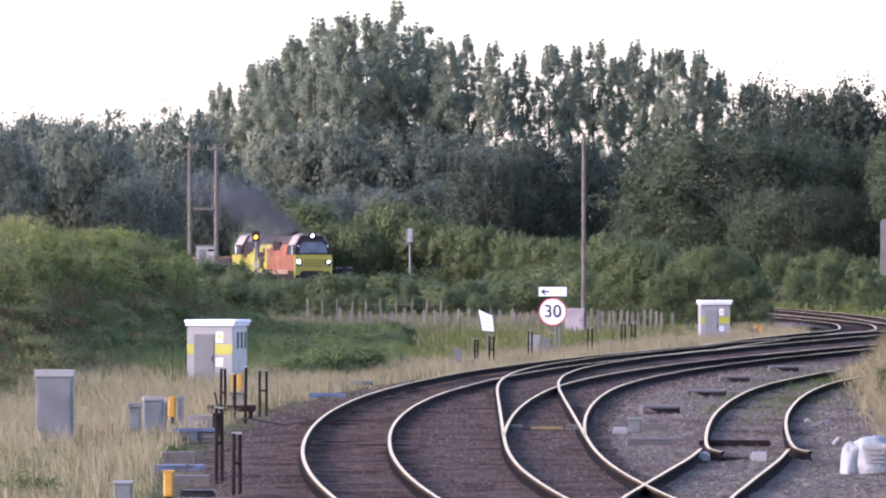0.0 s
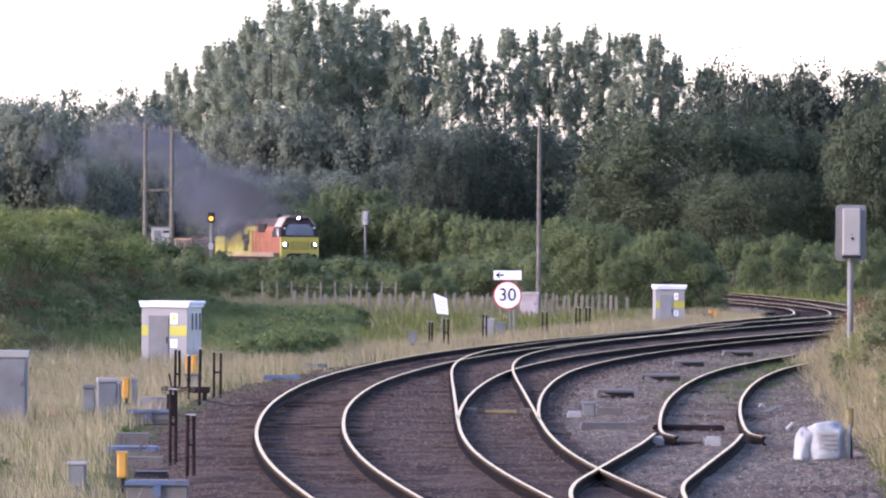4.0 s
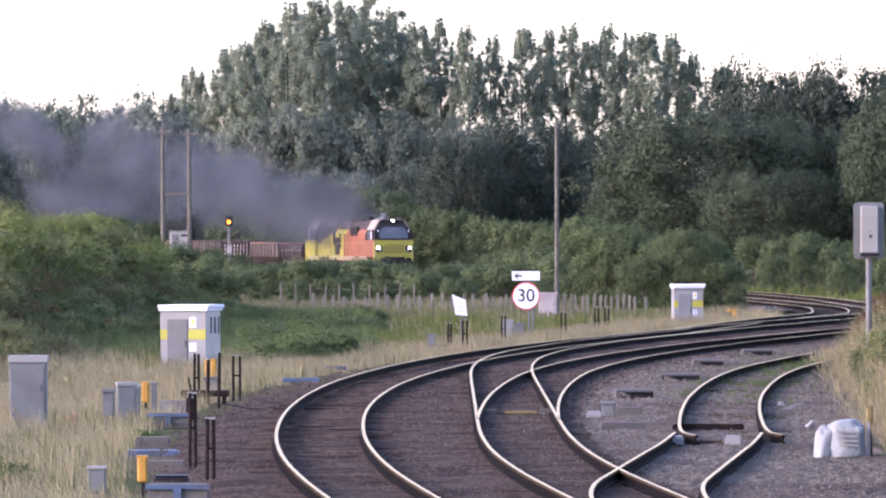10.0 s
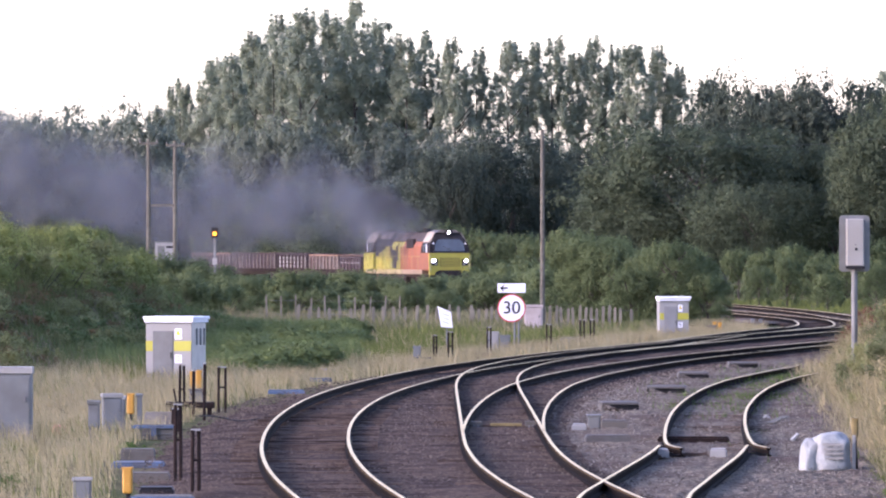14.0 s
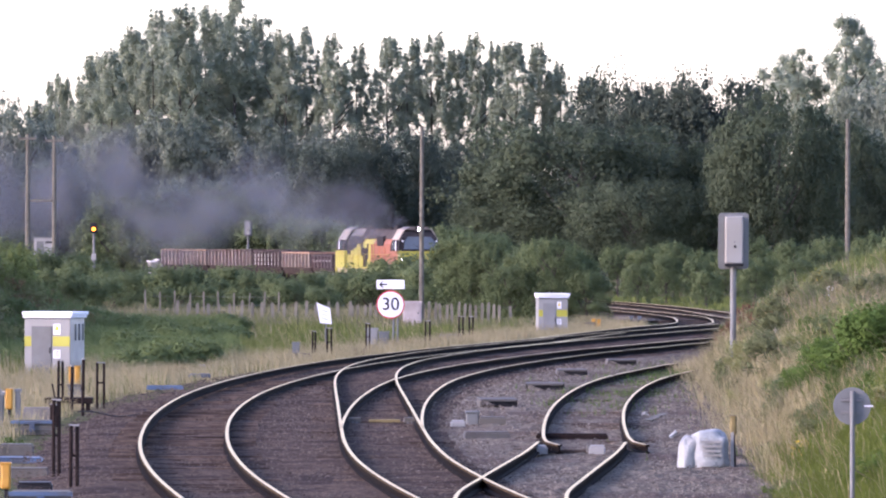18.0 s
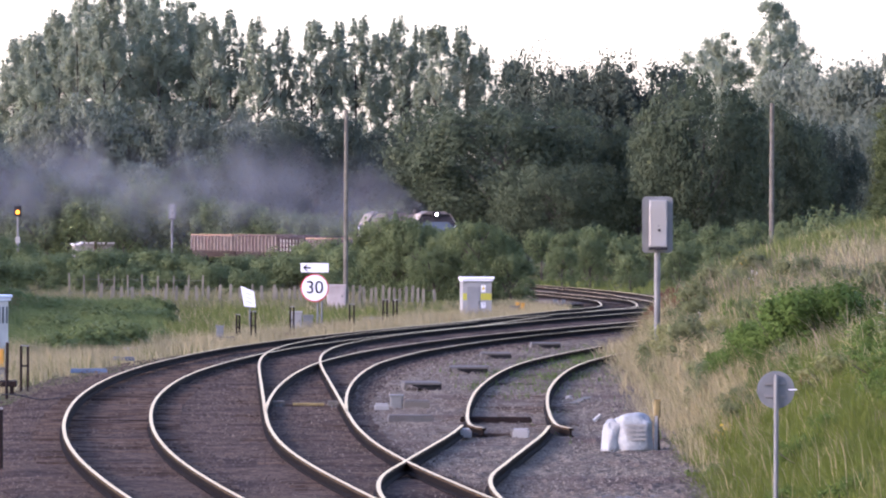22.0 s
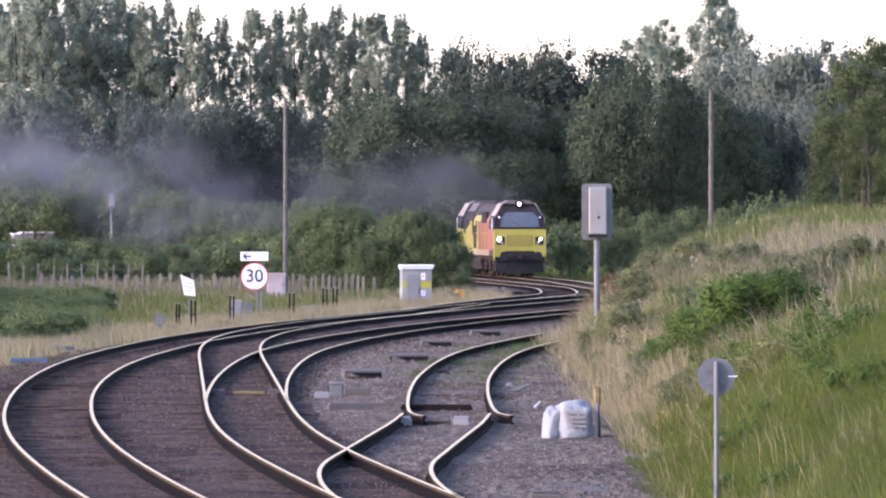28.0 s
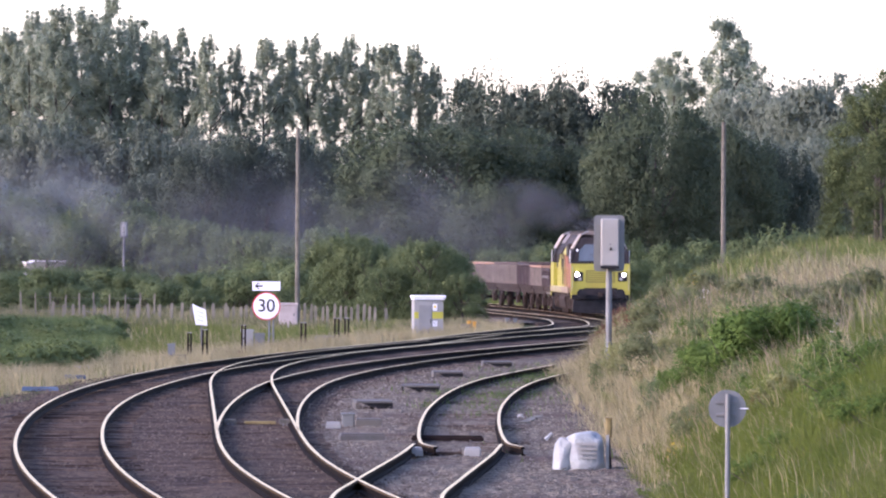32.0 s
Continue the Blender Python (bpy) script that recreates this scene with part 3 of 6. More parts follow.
    return tagged(new(name, me), label, "grass", kind="stuff")


def scatter(n, x0, x1, y0, y1, keep, seed):
    rng = np.random.default_rng(seed)
    p = np.column_stack([rng.uniform(x0, x1, n), rng.uniform(y0, y1, n)])
    return p[keep(p[:, 0], p[:, 1], rng.uniform(0, 1, n))]


def patchy(x, y, a=1.0, b=0.0):
    return 0.5 + 0.5 * np.sin(x * 0.55 * a + 2 * np.sin(y * 0.11 * a + b)) * np.cos(y * 0.17 * a + b + np.sin(x * 0.4))


edge = lambda y: np.interp(y, [58, 95, 119, 143, 179, 203, 239, 299, 350], [1.0, -3.0, -4.3, -4.9, -4.0, -2.3, 2.0, 12.2, 17.4])

def verge_straw(x, y):
    """How dry the verge is: bleached along the track and round the hut, green farther back."""
    back = edge(y) - x
    return np.clip(1.15 - np.clip(y - 212, 0, 60) / 60 * np.clip(back - 1.0, 0, 3) / 1.6 + 0.9 * step01((x / y * 1000 + 3) / 8) * step01((y - 212) / 15) - 0.56 * patchy(x, y, 1.4, 2), 0.05, 1)


def bank_straw(x, y):
    v = x - right_foot(y)
    along = np.interp(y, [64, 96, 110, 122, 132, 146, 162, 172, 180, 196, 205, 216, 300], [0.1, 0.1, 0.18, 0.34, 0.38, 0.16, 0.1, 0.3, 0.55, 0.5, 0.2, 0.04, 0.02])
    along = along * (1 - 0.8 * np.clip((v - 2.2) / 1.2, 0, 1) * np.clip((172 - y) / 10, 0, 1))
    return np.clip(along + 0.75 * np.exp(-(np.maximum(v, 0) / 1.15) ** 2) * np.clip((y - 112) / 12, 0, 1) + 0.35 * (patchy(x, y, 1.9, 4) - 0.5) * np.clip((218 - y) / 12, 0, 1), 0.0, 1)


on_verge = lambda x, y: (x < edge(y) - 0.15) & (x > left_foot(y) - 1.5) & (x > -0.075 * y)
on_bank = lambda x, y: (x > right_foot(y) - 0.3) & (x < right_foot(y) + 15) & (x < 0.125 * y)
p = scatter(90000, -22, 16, 88, 335, lambda x, y, r: on_verge(x, y) & (r < verge_straw(x, y)), 2)
tuft_field("dry_verge_grass", p, 0.26 + 0.36 * patchy(p[:, 0], p[:, 1], 2.3, 1) + 0.06 * step01((p[:, 1] - 212) / 25), M["straw"], "tall bleached grass between track and bank", seed=3, fan=6, lean=1.2, width=0.006)
p = scatter(50000, -22, 16, 88, 345, lambda x, y, r: on_verge(x, y) & (r > verge_straw(x, y)), 4)
tuft_field("green_verge_grass", p, 0.32 + 0.25 * patchy(p[:, 0], p[:, 1], 1.2, 0), M["blade"], "green grass and weeds between track and bank", seed=5, fan=4)
p = scatter(90000, 3, 36, 64, 300, lambda x, y, r: on_bank(x, y) & (r < bank_straw(x, y)), 6)
tuft_field("dry_bank_grass", p, 0.38 + 0.3 * patchy(p[:, 0], p[:, 1], 1.9, 3), M["straw"], "tall bleached grass on the bank", seed=7, fan=4, lean=0.9, width=0.007)
p = scatter(90000, 3, 36, 64, 300, lambda x, y, r: on_bank(x, y) & (r > bank_straw(x, y) * 0.9), 8)
tuft_field("green_bank_grass", p, 0.24 + 0.24 * patchy(p[:, 0], p[:, 1], 1.3, 5), M["blade"], "green grass on the bank", seed=9, fan=4, lean=1.3)
p = scatter(60000, 3, 17, 62, 132, lambda x, y, r: on_bank(x, y) & (x < right_foot(y) + 6) & (x < 0.102 * y), 18)
tuft_field("near_bank_grass", p, 0.2 + 0.22 * patchy(p[:, 0], p[:, 1], 2.3, 1), M["near_blade"], "fine yellow-green grass low on the bank", seed=19, fan=4, lean=1.5, width=0.0065)
p = scatter(96000, -27, 0, 185, 400, lambda x, y, r: (x < left_foot(y) - 0.5) & (x > left_foot(y) - 14) & (x > -0.061 * y), 10)
tuft_field("far_bank_grass", p, 0.34 + 0.34 * patchy(p[:, 0], p[:, 1], 1.3, 5) + 0.6 * step01((left_foot(p[:, 1]) - p[:, 0] - 3.6) / 2.5) * (0.55 + 0.45 * patchy(p[:, 0], p[:, 1], 2.9, 1)), M["bank_blade"], "coarse green growth on the far bank", seed=11, fan=3, width=0.012, lean=1.1)
p = scatter(21000, -16, 16, 318, 420, lambda x, y, r: (x > left_foot(y) - 2) & (x < 0.05 * y - 3) & (np.abs(x - np.interp(y, LINE_LOOP[:, 1], LINE_LOOP[:, 0])) > 3), 14)
tuft_field("rough_field_grass", p, 0.32 + 0.3 * patchy(p[:, 0], p[:, 1], 0.9, 5), M["field"], "rough mixed grass before the far line", seed=15, fan=3, width=0.018)
p = scatter(9000, 5.5, 14, 128, 232, lambda x, y, r: (r < np.exp(-np.abs(x - np.interp(y, LINE_SIDING_FAR[:, 1], LINE_SIDING_FAR[:, 0]) - 0.4) / 0.8) * np.clip((y - 160) / 30, 0.02, 1)), 12)
tuft_field("siding_weeds", p, 0.16 + 0.1 * patchy(p[:, 0], p[:, 1], 1.3, 5) + 0.08, M["bright"], "low green weeds over the end of the siding", seed=13)


p = scatter(9000, 4, 44, 325, 480, lambda x, y, r: (x > np.interp(y, LINE_TRAIN[::-1, 1], LINE_TRAIN[::-1, 0]) + 2.6) & (x < 0.1 * y), 16)
tuft_field("far_field_grass", p, 0.22 + 0.22 * patchy(p[:, 0], p[:, 1], 0.9, 2), M["blade"], "rough green grass beyond the far line", seed=17, fan=3, width=0.02)

# ---- trees and bushes ----
_bm = bmesh.new()
bmesh.ops.create_icosphere(_bm, subdivisions=1, radius=1.0)
BALL_V = [tuple(v.co) for v in _bm.verts]
BALL_F = [tuple(v.index for v in f.verts) for f in _bm.faces]
_bm.free()


def leaf_mesh(name, blobs, count, size, mat, seed, shell=0.55, squash=1.0, inner=0.0, loose=0.0, waist=0.3):
    """Many small leaf sprays about the blobs (x, y, z, radius); they shade as the rounded clumps that they make up."""
    rng = np.random.default_rng(seed)
    B = np.array(blobs, float)
    w = B[:, 3] ** 1.6
    pick = rng.choice(len(B), count, p=w / w.sum())
    d = rng.normal(0, 1, (count, 3))
    d /= np.linalg.norm(d, axis=1)[:, None]
    r = B[pick, 3] * (shell + (1 - shell) * rng.uniform(0, 1, count) ** 0.6) * rng.uniform(0.9, 1.12, count)
    if loose:      # feathery: leaves thin out round each clump
        r = B[pick, 3] * np.minimum(np.abs(rng.normal(0, loose, count)), rng.uniform(0.7, 1.0, count))
    c = B[pick, :3] + d * r[:, None] * np.array([1, 1, squash])
    nrm = d * 2.2 + rng.normal(0, 0.5, (count, 3)) + np.array([0, 0, 0.4])
    nrm /= np.linalg.norm(nrm, axis=1)[:, None]
    a = np.cross(nrm, rng.normal(0, 1, (count, 3)))
    a /= np.linalg.norm(a, axis=1)[:, None]
    b = np.cross(nrm, a)
    s = size * rng.uniform(0.55, 1.3, count)[:, None]
    v = np.stack([c - a * s, c + a * s - b * s * 0.2, c + b * s * 1.1 + nrm * s * 0.2], 1).reshape(-1, 3)
    axis = np.zeros(3)
    axis[:2] = np.average(B[:, :2], axis=0, weights=w)
    out = c - axis
    out[:, 2] = c[:, 2] - np.quantile(B[:, 2], waist)
    out /= np.linalg.norm(out, axis=1)[:, None] + 1e-6
    soft = d * 0.5 + out * 0.75 + nrm * 0.35 + np.array([0, 0, 0.2])
    soft = np.repeat(soft / np.linalg.norm(soft, axis=1)[:, None], 3, 0).tolist()
    k = np.arange(count) * 3
    v, f = v.tolist(), np.stack([k, k + 1, k + 2], 1).tolist()
    if inner:      # the dense twiggy inside of each clump
        for x, y, z, r in blobs:
            r = min(r, 1.4)
            o = len(v)
            for q in BALL_V:
                w = r * inner * rng.uniform(0.6, 1.2)
                v.append((x + q[0] * w, y + q[1] * w, z + q[2] * w * squash))
                soft.append(q)
            f += [(o + a, o + b, o + c) for a, b, c in BALL_F]
    me = raw(name, v, f, mat)
    me.shade_smooth()
    me.normals_split_custom_set_from_vertices(soft)
    return me


def branchy(height, top_r, limbs, seed, base_r, reach):
    """A tapered trunk with limbs."""
    rng = random.Random(seed)
    bm = rod((0, 0, -0.4), (0, 0, height * 0.45), base_r, base_r * 0.65, 9)
    rod((0, 0, height * 0.44), (rng.uniform(-.4, .4), rng.uniform(-.4, .4), height * 0.92), base_r * 0.65, top_r, 8, bm)
    for i in range(limbs):
        z = height * rng.uniform(0.22, 0.75)
        an = rng.uniform(0, 6.28)
        L = reach * rng.uniform(0.5, 1.0)
        mid = Vector((math.cos(an) * L * 0.5, math.sin(an) * L * 0.5, z + L * 0.45))
        rod((0, 0, z), mid, base_r * 0.32, base_r * 0.2, 6, bm)
        rod(mid, (math.cos(an + .2) * L, math.sin(an + .2) * L, z + L * 1.1), base_r * 0.2, 0.03, 6, bm)
    return bm


def make_poplar(i, full):
    """A poplar of upswept limbs; full ones are dense to the ground, the others open with sky between the limbs."""
    rng = random.Random(40 + i)
    H, blobs = 24.0, []
    n, wide = (180, 3.1) if full else (225, 2.9)
    def rim(u):
        return wide * (math.sqrt(u / 0.3) if u < 0.3 else (1 - ((u - 0.3) / 0.72) ** 2.0) ** 0.75)
    while len(blobs) < n:
        u = rng.uniform(0.06 if full else 0.1, 0.97)
        if rng.random() < (0.28 if full else 0.3) * math.exp(-((u - 0.47) / 0.1) ** 2) or rng.random() > 0.35 + 0.65 * rim(u) / wide:
            continue
        an, rr = rng.uniform(0, 6.28), rim(u) * math.sqrt(rng.uniform(0.03, 1))
        r = rng.uniform(0.6, 1.1) * (0.5 + 0.5 * min(1, rim(u) / wide * 1.3)) * (0.95 if full else 0.68)
        blobs.append((math.cos(an) * rr, math.sin(an) * rr, H * u, r))
    for k in range(26):       # short upright sprays round the top
        u = rng.uniform(0.62, 0.95)
        an, rr = rng.uniform(0, 6.28), rim(u) * rng.uniform(0.3, 1.0)
        for j in range(4):
            blobs.append((math.cos(an) * rr, math.sin(an) * rr, H * u + 0.42 * j, 0.62 - 0.12 * j))
    tr = thing("poplar_tree", "tall poplar with a dense grey-green crown" if full else "tall slender poplar with an open grey-green crown", "tree", "row of poplars behind the railway")
    part("trunk", branchy(H * 0.9, 0.05, 14, i, 0.26, 2.2), M["bark"], tr)
    part("crown", leaf_mesh("crown", blobs, 31000 if full else 28000, 0.117, M["poplar"], 60 + i, squash=1.15, inner=0.0, loose=0.6), None, tr)
    return tr


def make_oak(i, mat, name, label, group, count=40000, size=0.102):
    """A broad domed tree, 10 m tall and 6 m in radius, of rounded lobes built from smaller clumps."""
    rng = random.Random(180 + i)
    H, R, blobs, cores = 10.0, 6.0, [], []
    n = 40
    for k in range(n):
        up = -0.75 + 1.72 * (k + 0.5) / n
        an = k * 2.39996 + rng.uniform(-.3, .3)
        flat = math.sqrt(max(0.0, 1 - min(1, abs(up)) ** 2.2))
        far = rng.uniform(0.6, 0.8)
        x, y, z = math.cos(an) * flat * R * far, math.sin(an) * flat * R * far, H * (0.46 + 0.46 * up * far)
        r = R * rng.uniform(0.22, 0.34)
        cores.append((x, y, z, r))
        for j in range(7):
            d = Vector((rng.gauss(0, 1), rng.gauss(0, 1), rng.gauss(0.25, 1))).normalized()
            blobs.append((x + d.x * r * 0.75, y + d.y * r * 0.75, z + d.z * r * 0.62, r * rng.uniform(0.32, 0.55)))
    tr = thing(name, label, "tree", group)
    part("trunk", branchy(H * 0.7, 0.05, 10, i, 0.28, R * 0.4), M["bark"], tr)
    part("crown", leaf_mesh("crown", blobs + cores, count, size, mat, 190 + i, loose=0.68, waist=0.7), None, tr)
    return tr


def make_round_tree(i, mat, name, label, group, H=11.0, spread=5.0, low=0.1, count=15000, size=0.132, shoots=0):
    rng = random.Random(80 + i)
    blobs = []
    for k in range(80):
        an, u = rng.uniform(0, 6.28), rng.random() ** 0.8
        z = H * (low + (0.86 - low) * u)
        rim = spread * (0.78 * math.sqrt(max(0.05, 1 - (max(0, u - 0.35) / 0.72) ** 2)))
        rr = rim * math.sqrt(rng.uniform(0.25, 1))
        blobs.append((math.cos(an) * rr, math.sin(an) * rr, z, spread * rng.uniform(0.13, 0.27)))
    blobs.append((0, 0, H * 0.5, spread * 0.55))
    for k in range(shoots):     # young upright shoots
        an, rr = rng.uniform(0, 6.28), spread * 0.72 * math.sqrt(rng.random())
        z = H * (0.9 - 0.42 * (rr / spread) ** 2) * rng.uniform(0.8, 1.0)
        for j in range(3):
            blobs.append((math.cos(an) * rr, math.sin(an) * rr, z + j * 0.045 * H, spread * (0.1 - 0.027 * j)))
    tr = thing(name, label, "tree", group)
    part("trunk", branchy(H * 0.8, 0.03, 10, i, 0.024 * H, spread * 0.45), M["bark"], tr)
    part("crown", leaf_mesh("crown", blobs, count, size, mat, 90 + i, 0.6, inner=0.24, loose=0.72, waist=0.6), None, tr)
    return tr


def make_bush(i, mat, name, label, group, H=2.2, spread=1.5, count=5400, size=0.054):
    rng = random.Random(120 + i)
    blobs = []
    for k in range(16):
        an, u = rng.uniform(0, 6.28), rng.random()
        rr = spread * (1 - 0.55 * u) * math.sqrt(rng.uniform(0.1, 1)) * 0.8
        blobs.append((math.cos(an) * rr, math.sin(an) * rr, H * (0.12 + 0.75 * u), spread * rng.uniform(0.24, 0.4)))
    for k in range(9):     # upright shoots
        an, rr = rng.uniform(0, 6.28), spread * 0.7 * math.sqrt(rng.random())
        z = H * (0.85 - 0.4 * (rr / spread) ** 2) * rng.uniform(0.75, 1.0)
        for j in range(3):
            blobs.append((math.cos(an) * rr, math.sin(an) * rr, z + j * 0.08 * H, spread * (0.13 - 0.035 * j)))
    tr = thing(name, label, "bush", group)
    bm = bmesh.new()
    for k in range(7):
        an = rng.uniform(0, 6.28)
        rod((0, 0, -0.3), (math.cos(an) * spread * 0.6, math.sin(an) * spread * 0.6, H * rng.uniform(0.35, 0.65)), 0.022, 0.006, 5, bm)
    tagged(part("stem_tangle", bm, M["bark"], tr), kind="stuff")
    part("leaves", leaf_mesh("leaves", blobs, count, size, mat, 130 + i, 0.55, inner=0.26, loose=0.72, waist=0.5), None, tr)
    return tr


def planted(kinds, spots, unit, lift=0.0, seed=0, wide=1.0):
    """Copies of the kinds at (x, y, top height), each as tall as its top asks; the kinds themselves take the first spots."""
    rng = random.Random(seed)
    for i, (x, y, top) in enumerate(spots):
        z = float(land(x, y)) - lift
        k = (top - z) / unit
        w = k * wide * rng.uniform(0.9, 1.1)
        m = pose(x, y, z, 0, 0, rng.uniform(0, 360)) @ Matrix.Diagonal((w, w, k, 1))
        if i < len(kinds):
            kinds[i].matrix_basis = m
        else:
            first = kinds[i % len(kinds)]
            copy_thing(first, m @ Matrix.Diagonal((*[1 / c for c in first.scale], 1)))


def grove(kinds, spots, height, radius, seed):
    """Copies of the kinds at (x, y, top height, crown radius); the kinds themselves take the first spots."""
    rng = random.Random(seed)
    for i, (x, y, top, r) in enumerate(spots):
        z = float(land(x, y))
        r = max(r, 0.4 * (top - z))
        m = pose(x, y, z, 0, 0, rng.uniform(0, 360)) @ Matrix.Diagonal((r / radius, r / radius, (top - z) / height, 1))
        if i < len(kinds):
            kinds[i].matrix_basis = m
        else:
            first = kinds[i % len(kinds)]
            copy_thing(first, m @ Matrix.Diagonal((*[1 / c for c in first.scale], 1)))


planted([make_poplar(i, True) for i in range(3)], [
    (-19.59, 705.00, 17.65), (-17.20, 700.00, 18.95), (-14.99, 695.00, 19.68), (-13.19, 705.00, 21.78), (-11.10, 700.00, 22.95), (-8.64, 695.00, 23.61), (-6.47, 702.00, 23.61), (-3.94, 698.00, 24.39), (-1.81, 704.00, 22.91), (0.30, 697.00, 21.37), (2.46, 702.00, 21.60),
    (-9.87, 712.00, 22.88), (-5.30, 714.00, 22.93), (-14.44, 712.00, 20.59), (-0.71, 713.00, 21.12), (-21.6, 700.00, 15.2), (-20.3, 708.00, 16.9), (-16.2, 708.00, 19.6), (-12.2, 707.00, 21.9)], 23.6, seed=3)
planted([make_poplar(4 + i, False) for i in range(3)], [
    (4.67, 696.00, 20.95), (6.73, 703.00, 20.22), (9.52, 698.00, 21.25), (11.48, 705.00, 20.77), (13.38, 699.00, 21.12), (15.47, 703.00, 20.22), (17.30, 700.00, 21.15), (19.09, 705.00, 20.42), (20.54, 698.00, 20.85), (23.12, 702.00, 20.35), (24.70, 700.00, 18.65), (27.36, 704.00, 17.88), (28.60, 700.00, 16.80)], 23.6, seed=4, wide=1.0)

grove([make_oak(i, M["oak"], "oak_tree", "broad green oak with a dense rounded crown", "oaks behind the railway") for i in range(3)], [
    (20.8, 545, 11.32, 8.56), (33.2, 530, 12.12, 5.11), (38.8, 548, 11.47, 3.13), (15.7, 556, 7.42, 4.37), (27.0, 552, 8.89, 3.94), (30.0, 548, 9.91, 3.52),
    (23.7, 530, 7.24, 4.54)], 8.35, 5.4, 5)
grove([make_oak(4 + i, M["dark_oak"], "oak_tree", "dark green oak rising behind the other oaks", "oaks behind the railway") for i in range(2)], [
    (25.2, 564, 7.24, 4.54), (17.9, 564, 7.27, 4.59), (8.0, 575, 10.96, 5.55), (14.1, 582, 10.43, 4.57), (3.6, 570, 9.76, 3.66), (26.9, 594, 14.90, 3.31), (32.4, 592, 15.28, 3.47), (30.0, 600, 13.81, 3.64),
    (-0.6, 580, 7.59, 3.73), (42.3, 560, 10.48, 3.60)], 8.35, 5.4, 6)
grove([make_oak(10 + i, M["haze_tree"], "broadleaf_tree", "broadleaf tree in a distant belt, paled by haze in its colour", "distant belt of trees", 20000, 0.15) for i in range(3)], [
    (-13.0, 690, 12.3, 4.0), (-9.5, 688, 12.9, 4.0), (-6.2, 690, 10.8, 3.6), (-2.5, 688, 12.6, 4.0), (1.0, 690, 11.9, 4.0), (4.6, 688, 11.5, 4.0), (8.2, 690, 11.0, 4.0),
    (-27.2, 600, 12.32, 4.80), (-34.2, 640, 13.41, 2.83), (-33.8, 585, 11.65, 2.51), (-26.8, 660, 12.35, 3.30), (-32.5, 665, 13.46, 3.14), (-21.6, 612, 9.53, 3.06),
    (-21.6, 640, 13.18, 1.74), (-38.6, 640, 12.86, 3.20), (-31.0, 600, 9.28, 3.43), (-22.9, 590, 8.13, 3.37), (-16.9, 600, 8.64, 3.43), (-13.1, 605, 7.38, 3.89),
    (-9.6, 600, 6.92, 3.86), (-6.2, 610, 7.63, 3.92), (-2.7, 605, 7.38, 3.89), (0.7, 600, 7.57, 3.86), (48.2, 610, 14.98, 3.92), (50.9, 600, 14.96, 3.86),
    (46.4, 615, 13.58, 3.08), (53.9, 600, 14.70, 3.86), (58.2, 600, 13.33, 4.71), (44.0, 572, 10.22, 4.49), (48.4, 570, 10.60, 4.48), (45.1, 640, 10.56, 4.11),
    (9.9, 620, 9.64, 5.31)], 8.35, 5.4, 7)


def make_tall(i):
    rng = random.Random(300 + i)
    H, blobs = 20.0, []
    for k in range(120):
        z = H * rng.uniform(0.3, 0.97)
        u = z / H
        reach = (4.6 * (1 - max(0, u - 0.8) / 0.25) ** 0.5) if i else 3.3 * (1 - max(0, u - 0.66) / 0.36) ** 0.7
        an, rr = rng.uniform(0, 6.28), reach * rng.uniform(0.2, 1)
        blobs.append((math.cos(an) * rr, math.sin(an) * rr, z, rng.uniform(0.6, 1.15)))
    blobs += [(0, 0, H * 0.965, 0.7), (0.3, 0, H * 0.9, 0.9), (0.2, 0, H * 0.82, 1.0), (0, 0, H * 0.74, 1.1)]
    tr = thing("tall_tree", "tall open-crowned tree rising above the wood", "tree", "tall trees above the wood")
    part("trunk", branchy(H * 0.95, 0.06, 14, i, 0.35, 2.6), M["bark"], tr)
    part("crown", leaf_mesh("crown", blobs, 24000, 0.105, M["poplar"], 310 + i, 0.1, inner=0.35, loose=0.6), None, tr)
    return tr


planted([make_tall(0), make_tall(1)], [(46.08, 640.00, 21.20), (41.87, 640.00, 18.73), (48.23, 648.00, 19.56), (40.91, 645.00, 17.46)], 19.6, seed=9)

EDGE = [make_round_tree(40 + i, M["ash"], "ash_tree", "leafy green tree standing on the bank", "trees on the bank", H=7.5, spread=2.6, low=0.05, count=20000, size=0.05) for i in range(2)]
planted(EDGE, [(23.92, 262.00, 9.65), (24.47, 258.00, 10.00), (23.70, 268.00, 8.14), (25.84, 262.00, 9.54), (23.42, 255.00, 6.83), (24.05, 252.00, 6.61)], 7.5, seed=10, wide=1.0)

HEDGE = [make_round_tree(30 + i, M["hedge"], "hawthorn_bush", "rounded green hawthorn bush beside the railway", "hawthorns along the railway", H=4.2, spread=2.2, low=0.04, count=17000, size=0.05, shoots=40) for i in range(3)]
planted(HEDGE, [
    (8.42, 352.00, 3.5), (8.30, 347.00, 4.15), (8.95, 346.00, 3.8), (9.27, 345.00, 3.30), (10.88, 340.00, 3.50), (11.47, 336.00, 3.89), (12.46, 338.00, 3.31), (12.95, 335.00, 2.35), (9.74, 336.00, 2.59), (10.40, 350.00, 2.92), (9.05, 352.00, 3.7),
    (9.90, 350.00, 3.55), (10.79, 348.00, 3.35), (11.72, 352.00, 3.50), (12.55, 346.00, 3.25)], 4.2, seed=11)
SCRUB = [make_round_tree(34 + i, M["hedge"], "hawthorn_bush", "rounded green hawthorn bush behind the railway", "hawthorns behind the railway", H=4.2, spread=2.2, low=0.04, count=7000, size=0.078, shoots=30) for i in range(3)]
planted(SCRUB, [
